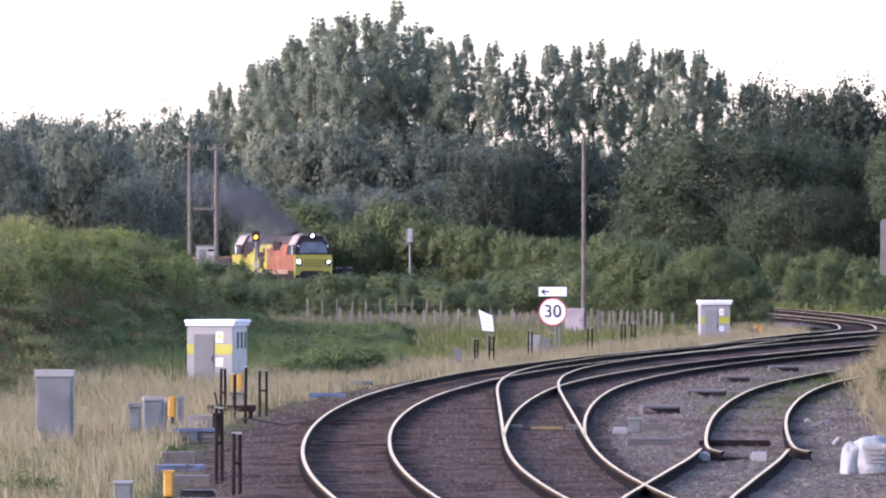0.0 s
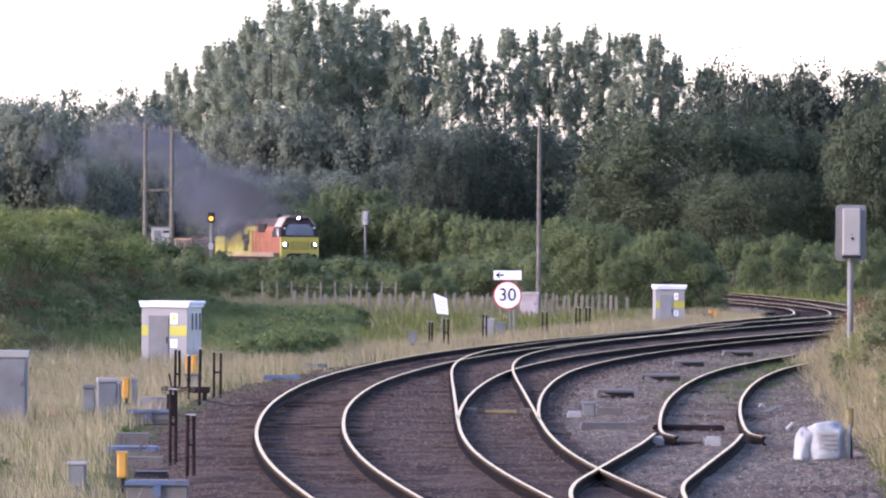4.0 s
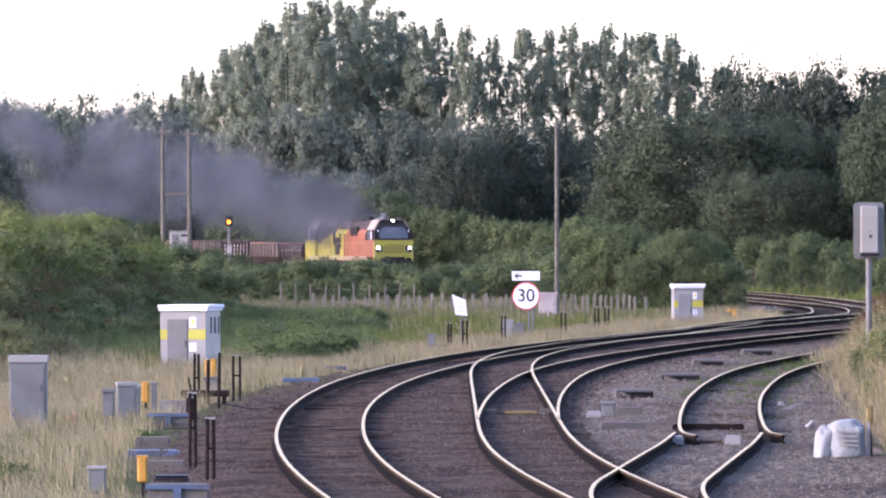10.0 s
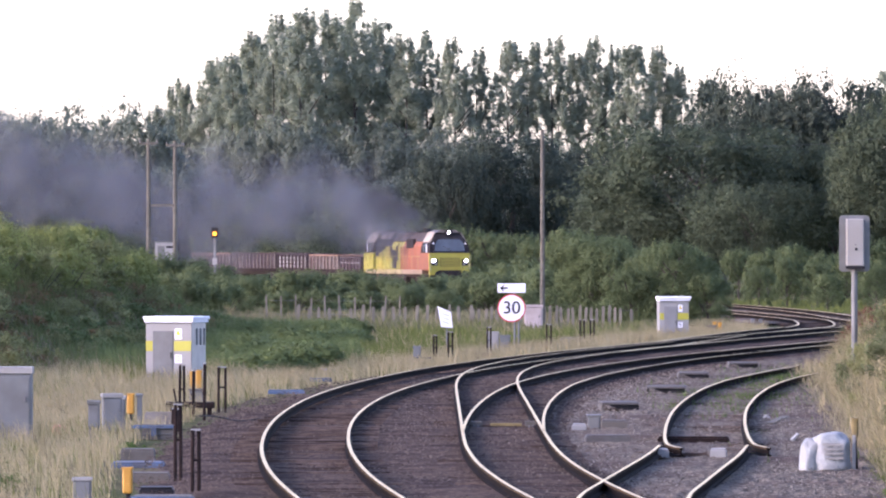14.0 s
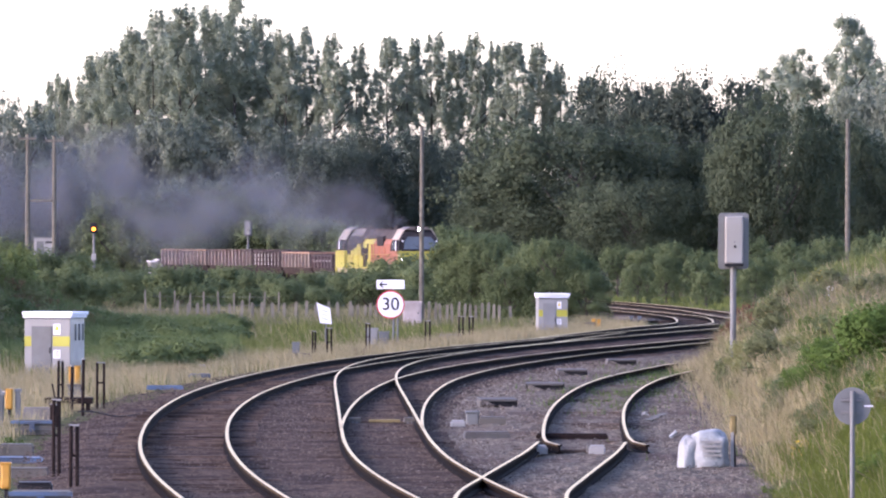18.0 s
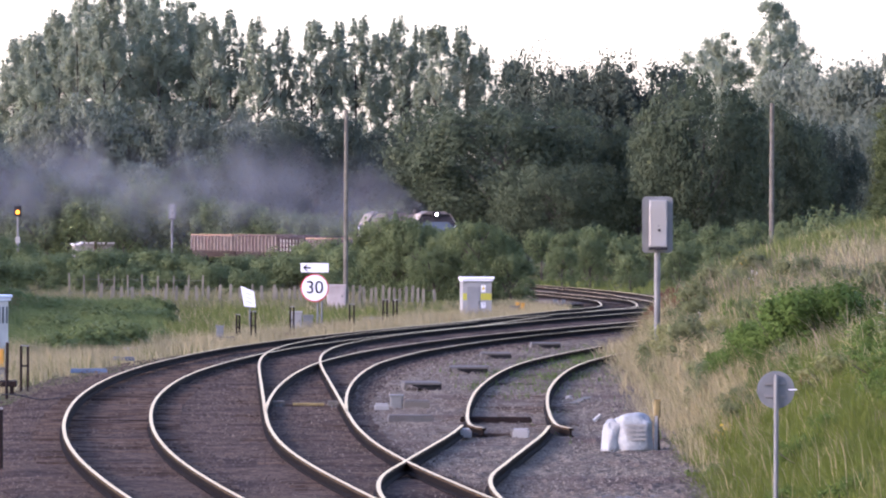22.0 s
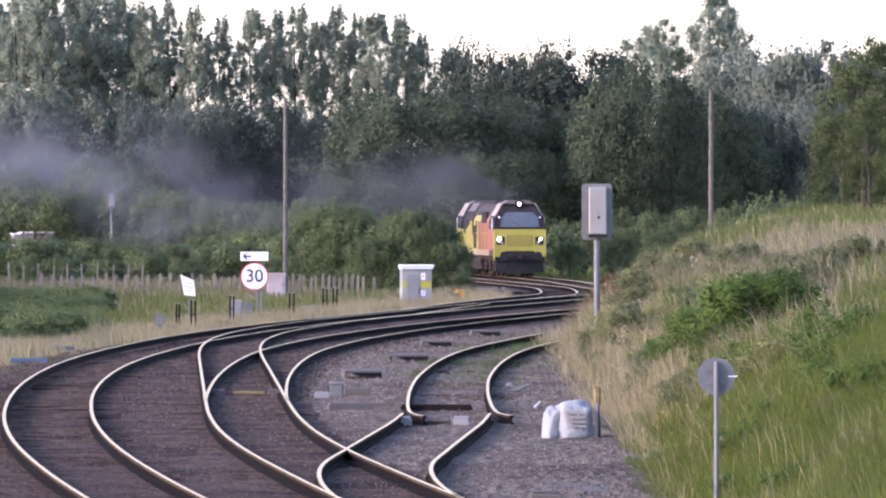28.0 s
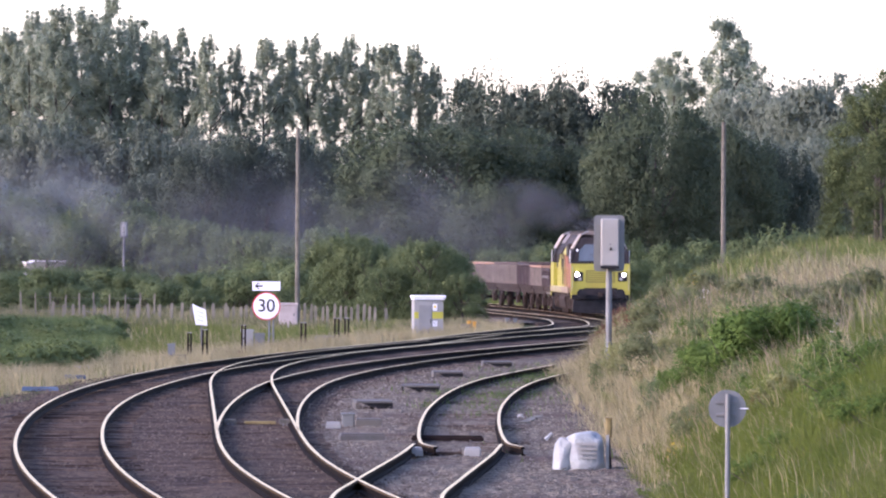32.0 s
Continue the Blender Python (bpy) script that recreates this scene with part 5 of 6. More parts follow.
cabinet(-5.34, 161.00, -0.25, 0.103, 0.12, 0.644, "slim grey terminal post", M["grey"])
cabinet(-4.57, 113.00, -0.22, 0.25, 0.22, 0.35, "low grey steel cabinet among weeds", M["grey"], M["pale"])
cabinet(3.01, 262.00, -0.28, 0.412, 0.35, 0.749, "pale grey cabinet beneath the speed sign", M["pale"])
cabinet(3.42, 262.00, -0.28, 0.337, 0.3, 0.636, "grey cabinet beneath the speed sign", M["grey"])
cabinet(5.41, 325.00, -0.3, 0.766, 0.5, 1.137, "pinkish white cabinet before the fence", M["blush"], M["blush"])
cabinet(0.46, 240.00, -0.12, 0.223, 0.25, 0.411, "small grey box on a concrete pad", M["grey"])
cabinet(-4.67, 180.00, -0.26, 0.334, 0.3, 0.386, "squat grey box between hoop posts", M["grey"], M["concrete"])
cabinet(3.79, 156.00, -0.22, 0.245, 0.3, 0.290, "grey point machine box in the ballast", M["grey"])
cabinet(15.62, 352.00, -0.2, 0.16, 0.16, 0.18, "small pale box between the far lines", M["pale"])
cabinet(16.02, 353.00, -0.2, 0.14, 0.16, 0.16, "small pale box between the far lines", M["pale"])
cabinet(12.33, 315.00, -0.26, 0.360, 0.3, 0.360, "small concrete post box beside the loop", M["concrete"])


def yellow_box(x, y, top, w, h, label="amber yellow connection box on a short black stake"):
    t = thing("connection_box", label, "box", "yellow connection boxes", at=pose(x, y, -0.26))
    top += 0.26
    part("case", box(-w / 2, w / 2, -0.07, 0.07, top - h, top, 0.03), M["dull_yellow"] if "weathered" in label else M["amber"], t)
    part("cap", box(-w / 2 - 0.01, w / 2 + 0.01, -0.08, 0.08, top - 0.02, top + 0.012, 0.006), M["dull_yellow"] if "weathered" in label else M["amber"], t)
    part("stake", rod((0, 0.02, -0.2), (0, 0.02, top - h + 0.02), 0.022), M["black"], t)
    part("cable", rod((w * 0.4, 0, 0.0), (w * 0.1, 0, top - h + 0.03), 0.014, seg=6), M["black"], t)


yellow_box(-5.52, 161.00, 0.41, 0.149, 0.414)
yellow_box(-5.02, 190.00, 0.37, 0.136, 0.407)
yellow_box(-4.90, 191.00, 0.38, 0.136, 0.437)
yellow_box(-3.92, 113.00, 0.29, 0.145, 0.371)
yellow_box(12.50, 316.00, 0.24, 0.16, 0.32)
yellow_box(12.75, 317.00, 0.20, 0.15, 0.32)
yellow_box(7.33, 128.00, 0.64, 0.110, 0.311, "weathered yellow marker box on a stake beside the bag")


def slab(x, y, z, w, d, h, mat, label, turn=0.0, blue=False, name="concrete_slab"):
    z += 0.075 if -0.28 < z < -0.2 else 0.0
    t = thing(name, label, "slab", "slabs and troughs", at=pose(x, y, z, 0, 0, turn))
    part("block", box(-w / 2, w / 2, 0, d, 0, h, 0.012), mat, t)
    part("lid", box(-w / 2 + 0.02, w / 2 - 0.02, 0.015, d - 0.015, h + 0.002, h + 0.035, 0.008), M["slab_top"] if name == "concrete_slab" else mat, t)
    if blue:
        part("angle_bar", box(-w / 2 - 0.02, w / 2 + 0.02, -0.035, -0.004, h - 0.03, h + 0.03), M["blue"], t, "blue painted angle bar")
        part("bracket", box(-0.05, 0.05, -0.05, -0.036, h - 0.18, h + 0.0), M["blue"], t)
        part("rib", box(-w / 2 + 0.02, w / 2 - 0.02, -0.02, -0.002, h * 0.42, h * 0.48), M["grey_dark"], t)
    return t


slab(-4.77, 152.00, -0.3, 0.803, 0.5, 0.25, M["concrete"], "grey cable trough end under a blue bar", blue=True, name="cable_trough")
slab(-4.89, 160.00, -0.3, 0.64, 0.5, 0.32, M["pale_slab"], "pale concrete trough lid stepping down the verge", name="cable_trough")
slab(-4.58, 137.00, -0.31, 0.587, 0.6, 0.2, M["concrete"], "weathered grey machine cover on sleepers", name="machine_cover")
slab(-4.45, 133.00, -0.3, 0.894, 0.9, 0.07, M["blue"], "blue steel base plate in the verge", name="base_plate")
slab(-4.05, 125.00, -0.3, 0.75, 0.6, 0.13, M["concrete"], "dark grey trough block beside the cess", name="cable_trough")
slab(-3.62, 116.50, -0.3, 0.506, 0.6, 0.169, M["black"], "dark trough block with a pale lid", name="cable_trough")
slab(-3.18, 105.00, -0.3, 0.810, 0.6, 0.412, M["concrete"], "grey cable trough end under a blue bar", blue=True, name="cable_trough")
for x, y, w in ((-2.80, 191.37, 0.9), (-2.14, 207.81, 0.6)):
    slab(x, y, -0.27, w, 0.35, 0.07, M["blue"], "flat blue plate at the ballast edge", name="base_plate")
slab(0.65, 239.64, -0.3, 0.617, 0.6, 0.24, M["concrete"], "concrete pad beside the main line")
slab(2.56, 252.13, -0.3, 0.698, 0.6, 0.19, M["maroon"], "low maroon box beside the main line", name="low_box")
slab(4.56, 267.34, -0.3, 0.656, 0.6, 0.23, M["maroon"], "low maroon box beside the main line", name="low_box")
slab(6.05, 281.48, -0.3, 0.800, 0.8, 0.32, M["grey_dark"], "dark low equipment box beside the main line", name="low_box")
slab(5.62, 277.08, -0.3, 0.237, 0.4, 0.2, M["maroon"], "low maroon box beside the main line", name="low_box")
# pieces lying between the tracks
slab(3.45, 153.76, -0.24, 0.28, 0.3, 0.09, M["pale"], "pale cast machine casing in the ballast", name="machine_cover")
slab(4.18, 155.56, -0.24, 0.513, 0.5, 0.12, M["concrete"], "grey concrete slab lying in the ballast")
slab(3.79, 144.96, -0.25, 0.834, 0.45, 0.1, M["slab_top"], "long grey trough lid lying in the ballast", 3)
def catch_pit(x, y, w, turn):
    """A concrete cover slab propped over an open pit, which gapes towards one side."""
    t = thing("catch_pit", "grey concrete cover propped over a dark open pit", "drain", "catch pits between the tracks", at=pose(x, y, -0.2, 0, 0, turn))
    # black wedge that stands in for the shadow beneath the cover
    part("pit_shade", prism([(-0.36 * w, 0.13), (0.5 * w, 0.13), (0.5 * w, -0.06), (0.24 * w, -0.06)], 0.0, 1.1), M["black"], t, "pit opening with its shade painted black")
    part("cover", box(-0.54 * w, 0.5 * w, -0.06, 1.5, 0.132, 0.19, 0.012), M["slab_top"], t, "weathered concrete cover slab")
    part("kerb", box(-0.56 * w, -0.5 * w, 0.1, 1.3, -0.06, 0.128, 0.01), M["concrete"], t)


for x, y, w, turn in ((4.79, 172.73, 0.77, 2), (6.40, 191.37, 0.9, -3), (7.81, 211.11, 0.76, 0), (9.88, 228.33, 0.8, 0)):
    catch_pit(x, y, w, turn)
slab(5.64, 104.14, -0.29, 1.0, 3.4, 0.07, M["slab_top"], "broad flat concrete slab beside the siding", -2)
slab(5.12, 100.76, -0.25, 0.392, 0.3, 0.07, M["concrete"], "pale concrete edging strip")
slab(7.40, 159.28, -0.28, 0.22, 6.0, 0.1, M["wood"], "old timber baulk lying beside the siding", -6, name="timber_baulk")
slab(7.58, 163.69, -0.25, 0.103, 0.25, 0.05, M["pale"], "scrap of white plastic on the ballast", 12, name="plastic_scrap")
slab(4.43, 134.80, -0.25, 0.256, 0.35, 0.12, M["pale"], "pale cast switch machine foot", 4, name="machine_cover")
slab(5.39, 134.80, -0.25, 0.276, 0.35, 0.12, M["pale"], "pale cast switch machine foot", -4, name="machine_cover")
slab(5.33, 144.57, -0.27, 1.326, 0.22, 0.1, M["iron"], "dark timber bearer under the trap points", 0, name="timber_baulk")
slab(-2.03, 223.53, -0.3, 0.476, 0.5, 0.16, M["pale"], "pale rubble beside the verge", 10, name="rubble_block")


def point_rods(y, x0, x1, bar0, bar1, label):
    """Stretcher bars and their fittings across a set of points."""
    t = thing("point_stretcher", label, "point gear", "point gear", at=pose(0, y, -0.10))
    part("bar", box(x0, x1, -0.12, 0.12, -0.09, -0.03), M["sleeper"], t)
    for x in (x0, x1):
        b = part("bracket", box(x - 0.12, x + 0.12, -0.55, -0.25, -0.06, 0.05, 0.015), M["concrete"], t, "grey cast bracket")
        part("foot", box(x - 0.06, x - 0.02, -0.6, -0.5, -0.1, -0.03), M["grey_dark"], b)
        part("foot", box(x + 0.02, x + 0.06, -0.6, -0.5, -0.1, -0.03), M["grey_dark"], b)
    part("rod", box(bar0, bar1, -0.4, -0.3, -0.05, 0.01, 0.01), M["dull_yellow"] if bar1 > bar0 + 0.2 else M["grey_dark"], t)
    return t


point_rods(157, 1.47, 2.56, 1.75, 2.37, "stretcher bar across the points with a yellow rod")
point_rods(136, 4.41, 5.37, 4.64, 4.68, "stretcher bar across the trap points")

cb = bmesh.new()
last = None
for k in range(13):
    u = k / 12
    q = Vector((-4.10 + 1.2 * u, 160 + 2.5 * u, 0.12 * (1 - u) ** 2 - 0.14 + 0.03 * math.sin(7 * u)))
    if last is not None:
        rod(last, q, 0.012, seg=6, bm=cb)
    last = q
tagged(new("loose_cable", mesh_of("loose_cable", cb, M["black"])), "black cable trailing over the ballast shoulder", "cable")

# ---- bag of rubbish ----
bg = thing("rubble_bag", "bulging white woven rubble sack with a smaller sack beside it", "bag", at=pose(6.92, 127.88, -0.28))


def sack(w, d, h, seed):
    r = random.Random(seed)
    bm = bmesh.new()
    bmesh.ops.create_icosphere(bm, subdivisions=4, radius=1.0)
    for v in bm.verts:
        n = noise.noise(v.co * 1.7 + Vector((seed, 0, 0))) * 0.16 + noise.noise(v.co * 5 + Vector((0, seed, 0))) * 0.05
        q = Vector([math.copysign(abs(c) ** 0.62, c) for c in v.co]) * (1 + n)
        v.co = Vector((q.x * w / 2, q.y * d / 2, max(-0.98, q.z) * h / 2 + h / 2))
    return bm


part("sack", sack(0.677, 0.6, 0.695, 3), M["bag"], bg, smooth=True)
s2 = part("small_sack", sack(0.311, 0.4, 0.603, 6), M["bag"], bg, smooth=True)
s2.matrix_basis = pose(-0.36, -0.08, 0, 0, 6, 10)
part("loop", rod((-0.34, -0.05, 0.55), (-0.24, -0.06, 0.66), 0.03), M["bag"], s2)
for k in range(4):
    part("printed_bar", box(-0.14 + 0.02 * k, 0.2, -0.345, -0.325, 0.5 - 0.075 * k, 0.53 - 0.075 * k), M["pale"], bg, "unreadable printed line")
part("post", box(0.36, 0.41, -0.1, -0.05, -0.1, 0.66), M["pale"], bg, "pale marker stake held by the sack")


lt = thing("litter_bag", "crumpled faded orange plastic bag in dry grass", "litter", at=pose(-6.75, 156, -0.3))
part("bag", sack(0.3, 0.22, 0.2, 9), M["litter"], lt, smooth=True)


# ---- signals, poles ----
def signal_back(name, x, y, foot, mid, w, h, post_r, label):
    t = thing(name, label, "signal", "railway signals", at=pose(x, y, foot))
    m = mid - foot
    part("post", rod((0, 0.1, -0.6), (0, 0.1, m - h * 0.3), post_r, seg=14), M["grey"], t)
    cr = w * 0.12
    ring = [(sx * (w / 2 - cr) + cr * math.cos(q), sz * (h / 2 - cr) + cr * math.sin(q) + m) for sx, sz, q0 in ((1, 1, 0), (-1, 1, 90), (-1, -1, 180), (1, -1, 270)) for q in [radians(q0 + 22.5 * k) for k in range(5)]]
    pl = part("backboard", prism(ring, 0.06, 0.1), M["grey"], t)
    hs = part("housing", box(-w * 0.28, w * 0.30, -0.16, 0.058, m - h * 0.40, m + h * 0.44, 0.03), M["pale"], t, "pale grey lamp housing")
    part("shelf", box(-w * 0.29, w * 0.31, -0.19, 0.05, m - h * 0.445, m - h * 0.402), M["black"], hs)
    part("lock", disc(w * 0.04, -0.165, m - h * 0.10, 0.035, 0.03, 14), M["black"], hs)
    part("lock", disc(w * 0.02, -0.165, m - h * 0.02, 0.02, 0.02, 12), M["grey_dark"], hs)
    part("base", box(-0.2, 0.2, -0.1, 0.3, -0.4, 0.06, 0.02), M["concrete"], t)
    return t


signal_back("signal", 10.88, 190.00, 0.12, 3.44, 0.733, 1.357, 0.075, "back of a grey railway signal head on a post")
signal_back("far_signal", -2.26, 545.00, -0.3, 4.02, 0.55, 1.1, 0.09, "back of a pale signal head on a post")

ob = thing("lit_signal", "signal on a grey post showing a single yellow light", "signal", "railway signals", at=pose(-11.82, 500.00, -0.3))
hz = 3.91 + 0.3
part("post", rod((0, 0.1, -0.2), (0, 0.1, hz), 0.08), M["grey"], ob)
hd = part("head", box(-0.23, 0.23, -0.06, 0.2, hz - 0.25, hz + 0.4, 0.03), M["black"], ob, "black signal head")
part("hood", disc(0, -0.16, hz + 0.0, 0.17, 0.2, 20), M["black"], hd)
part("lens", disc(0, -0.27, hz + 0.0, 0.12, 0.03, 20), M["amber_lamp"], hd, "glowing yellow lens")
part("plate", box(-0.15, 0.15, -0.06, 0.0, hz - 1.95, hz - 1.55, 0.01), M["pale"], ob, "small white plate")

dk = thing("disc_board", "back of a round grey board on a thin post", "sign", at=pose(6.51, 90.00, -0.2))
dz = 1.62 + 0.2
part("post", rod((0, -0.05, -0.6), (0, -0.05, dz + 0.17), 0.028, seg=14), M["grey"], dk)
part("board", disc(0, 0, dz, 0.215, 0.02, 40), M["board_grey"], dk)
for s in (-1, 1):
    br = part("channel", box(-0.13, 0.11, -0.03, -0.011, dz + s * 0.07 - 0.018, dz + s * 0.07 + 0.018, 0.004), M["grey_dark"], dk)
part("clip", box(0.14, 0.24, -0.02, -0.012, dz - 0.005, dz + 0.008), M["white"], dk, "white plastic tie")


def wood_pole(x, y, top, r, label, arm=True, fit=None):
    t = thing("wooden_pole", label, "pole", "wooden poles", at=pose(x, y, -0.3))
    h = top + 0.3
    part("shaft", rod((0, 0, -0.5), (0, 0, h), r, r * 0.75, 12), M["wood"], t)
    if arm:
        a = part("cross_arm", box(-0.55, 0.55, -0.12, -0.02, h - 0.35, h - 0.22, 0.01), M["wood"], t)
        for k in (-0.5, 0.0, 0.5):
            part("insulator", rod((k, -0.07, h - 0.22), (k, -0.07, h - 0.06), 0.04, 0.03, 8), M["grey_dark"], a)
    return t


wood_pole(5.87, 330.00, 8.12, 0.105, "tall bare grey wooden pole", arm=False)
wood_pole(-15.04, 470.00, 9.53, 0.15, "tall wooden pole with a short cross arm")
wood_pole(-13.58, 474.00, 9.47, 0.15, "tall wooden pole with a short cross arm")
wood_pole(24.02, 335.00, 8.53, 0.12, "tall weathered wooden pole beyond the bank", arm=False)
pf = thing("pole_platform", "transformer beam bolted between two wooden poles", "beam", at=pose(-14.27, 470.00, 5.50))
part("beam", box(-0.8, 0.8, -0.1, 0.1, 0, 0.14), M["wood"], pf)
part("bolt", rod((-0.7, -0.16, 0.07), (-0.7, 0.3, 0.07), 0.03), M["iron"], pf)
part("bolt", rod((0.7, -0.16, 0.07), (0.7, 0.3, 0.07), 0.03), M["iron"], pf)
for za, zb in (((-15.04, 470.00, 9.19), (5.87, 330.00, 8.03)), ((5.87, 330.00, 7.98), (24.02, 335.00, 8.38)), ((-47.69, 520.00, 10.98), (-15.04, 470.00, 9.19))):
    cu = bmesh.new()
    a, b = Vector(za), Vector(zb)
    last = a
    for k in range(1, 25):
        q = a.lerp(b, k / 24) - Vector((0, 0, 3.0 * (k / 24) * (1 - k / 24)))
        rod(last, q, 0.003, seg=5, bm=cu)
        last = q
    tagged(new("overhead_wire", mesh_of("overhead_wire", cu, M["grey_dark"])), "thin sagging overhead wire between wooden poles", "wire", "overhead wires")

# relay room and white roof beyond the line
rb = thing("relay_cabin", "pale grey relay cabin on a raised base by the line", "cabin", at=pose(-14.93, 500.00, -0.3))
top = 3.34 + 0.3
part("wall_panel", box(-0.66, 0.66, 0, 1.2, top - 1.15, top, 0.02), M["pale"], rb)
part("roof", box(-0.72, 0.72, -0.06, 1.26, top + 0.002, top + 0.07, 0.01), M["grey"], rb)
part("vent", box(0.05, 0.5, -0.015, -0.002, top - 0.34, top - 0.2), M["black"], rb, "dark louvre")
part("door", box(-0.5, -0.05, -0.015, -0.002, top - 1.1, top - 0.2), M["grey"], rb)
part("base", box(-0.6, 0.6, 0.1, 1.1, -0.4, top - 1.16), M["concrete"], rb)
wr = thing("white_container", "long low white container beyond the line", "container", at=pose(-7.75, 556.00, -0.3, 0, 0, 8))
top = 1.84 + 0.3
part("body", box(-1.4, 1.4, 0, 2.2, 0.0, top - 0.1, 0.05), M["pale"], wr)
part("roof", box(-0.95, 1.45, -0.05, 2.25, top - 0.098, top + 0.02, 0.03), M["white"], wr)
part("roof", box(-1.45, -0.96, -0.05, 2.25, top - 0.2, top - 0.08, 0.03), M["white"], wr)


# ---- concrete fences ----
def fence(name, ax, ay, bx, by, gap, high, wide, label, seed, skip=0.0):
    rng = random.Random(seed)
    t = thing(name, label, "fence", "concrete fences")
    a, b = Vector((ax, ay, 0)), Vector((bx, by, 0))
    n = int((b - a).length / gap)
    data = mesh_of("fence_post", prism([(-wide / 2, -0.3), (wide / 2, -0.3), (wide / 2, high - 0.06), (wide * 0.2, high), (-wide * 0.2, high), (-wide / 2, high - 0.06)], -0.05, 0.05), M["old_concrete"])
    for k in range(n + 1):
        if rng.random() < skip:
            continue
        q = a.lerp(b, k / n)
        o = part("fence_post", data, None, t)
        z = float(land(q.x, q.y))
        o.matrix_basis = pose(q.x, q.y, z + rng.uniform(-0.12, 0.04), rng.uniform(-3, 3), rng.uniform(-3, 3), rng.uniform(-8, 8))
    for h in (0.35, 0.8):
        z = float(land((ax + bx) / 2, ay)) + h * high
        part("wire", rod((ax, ay + 0.06, z), (bx, by + 0.06, z), 0.005, seg=5), M["grey_dark"], t)


fence("pale_fence", -4.42, 336.00, 2.89, 334.00, 0.47, 1.08, 0.12, "row of weathered concrete fence posts in rough grass", 5, 0.06)
fence("paling_fence", 3.05, 334.00, 9.68, 332.00, 0.25, 1.05, 0.115, "close row of weathered concrete palings in rough grass", 7, 0.05)
fence("back_fence", -6.11, 358.00, -0.10, 352.00, 0.9, 1.35, 0.065, "taller concrete and wire fence behind the first", 6, 0.15)


# ---- the train ----
RUN = [(0, 0.6), (2, 4.4), (3.5, 7.6), (5.5, 12.4), (8.5, 21.9), (11.5, 33.9), (14.5, 49.1), (18, 71.0), (20.5, 87.3), (23, 105.8), (26, 128.6), (29.5, 164.4), (32, 194.4)]
TRAIN_ARC = np.r_[0, np.cumsum(np.linalg.norm(np.diff(LINE_TRAIN, axis=0), axis=1))]
START_ARC = float(TRAIN_ARC[np.argmin(np.abs(LINE_TRAIN[:, 1] - 548.6))])
RUN_FINE = spline(RUN, 0.3)


def run_at(t):
    return float(np.interp(t, RUN_FINE[:, 0], RUN_FINE[:, 1]))


def on_line(arc):
    return Vector((float(np.interp(arc, TRAIN_ARC, LINE_TRAIN[:, 0])), float(np.interp(arc, TRAIN_ARC, LINE_TRAIN[:, 1])), float(grade(np.interp(arc, TRAIN_ARC, LINE_TRAIN[:, 1])))))


def vehicle_pose(t, front, rear):
    """A vehicle's pose: its axles, front and rear metres behind the train's head, stand on the line; its origin is over the front one."""
    a, b = on_line(START_ARC + run_at(t) - front), on_line(START_ARC + run_at(t) - rear)
    d = a - b
    return Matrix.Translation(a) @ pose(0, 0, 0, 0, 0, math.degrees(math.atan2(-d.x, d.y)))


def wheelset(parent, y, r):
    bm = rod((-0.9, 0, 0), (0.9, 0, 0), 0.08, seg=10)
    for s in (-1, 1):
        rod((s * 0.69, 0, 0), (s * 0.82, 0, 0), r, r, 28, bm)
        rod((s * 0.66, 0, 0), (s * 0.69, 0, 0), r + 0.03, r + 0.03, 28, bm)
        rod((s * 0.82, 0, 0), (s * 0.86, 0, 0), r * 0.8, r * 0.5, 20, bm)
    ws = part("wheelset", bm, M["bogie"], parent, "grimy steel wheels on an axle")
    ws.matrix_basis = pose(0, y, r)
    return (ws, y, r)


WHEELS = []   # wheel, its place, its radius

# locomotive: y runs forward, the origin is over the leading axle group
loco = thing("locomotive", "yellow and orange diesel locomotive with black cab tops", "locomotive")
F0, R0 = 3.2, -14.4     # its two ends
LOWER = [(-1.30, 1.30), (1.30, 1.30), (1.34, 1.4), (1.34, 2.42), (-1.34, 2.42), (-1.34, 1.4)]
UPPER = [(-1.34, 2.422), (1.34, 2.422), (1.33, 2.75), (1.22, 3.05), (0.80, 3.72), (-0.80, 3.72), (-1.22, 3.05), (-1.33, 2.75)]


def cab(y0, y1, face, colour_side, colour_face, glow):
    """One driving cab between y0 and y1; face is the y of its front (y1 or y0)."""
    out = 1 if face > (y0 + y1) / 2 else -1
    inner = y0 if out > 0 else y1
    lower = part("cab_side", prism(LOWER, inner, face - out * 0.25), colour_side, loco, "painted lower cab side")
    nose = part("cab_front", prism([(-1.34, 1.02), (-0.82, 1.02), (-0.74, 1.32), (0.74, 1.32), (0.82, 1.02), (1.34, 1.02), (1.34, 2.36), (1.28, 2.42), (-1.28, 2.42), (-1.34, 2.36)], face - out * 0.248, face), colour_face, loco, "yellow cab front")
    bm = prism(UPPER, inner, face - out * 0.55)
    upper = part("cab_top", bm, M["loco_black"], loco, "black upper cab")
    # raked screen surround
    bm = bmesh.new()
    base = [(-1.30, face - out * 0.04, 2.425), (1.30, face - out * 0.04, 2.425), (1.27, face - out * 0.16, 2.95), (0.82, face - out * 0.42, 3.60), (-0.82, face - out * 0.42, 3.60), (-1.27, face - out * 0.16, 2.95)]
    back = [(x, face - out * 0.552, z) for x, _, z in base]
    a, b = [bm.verts.new(q) for q in base], [bm.verts.new(q) for q in back]
    bm.faces.new(a), bm.faces.new(b[::-1])
    for i in range(6):
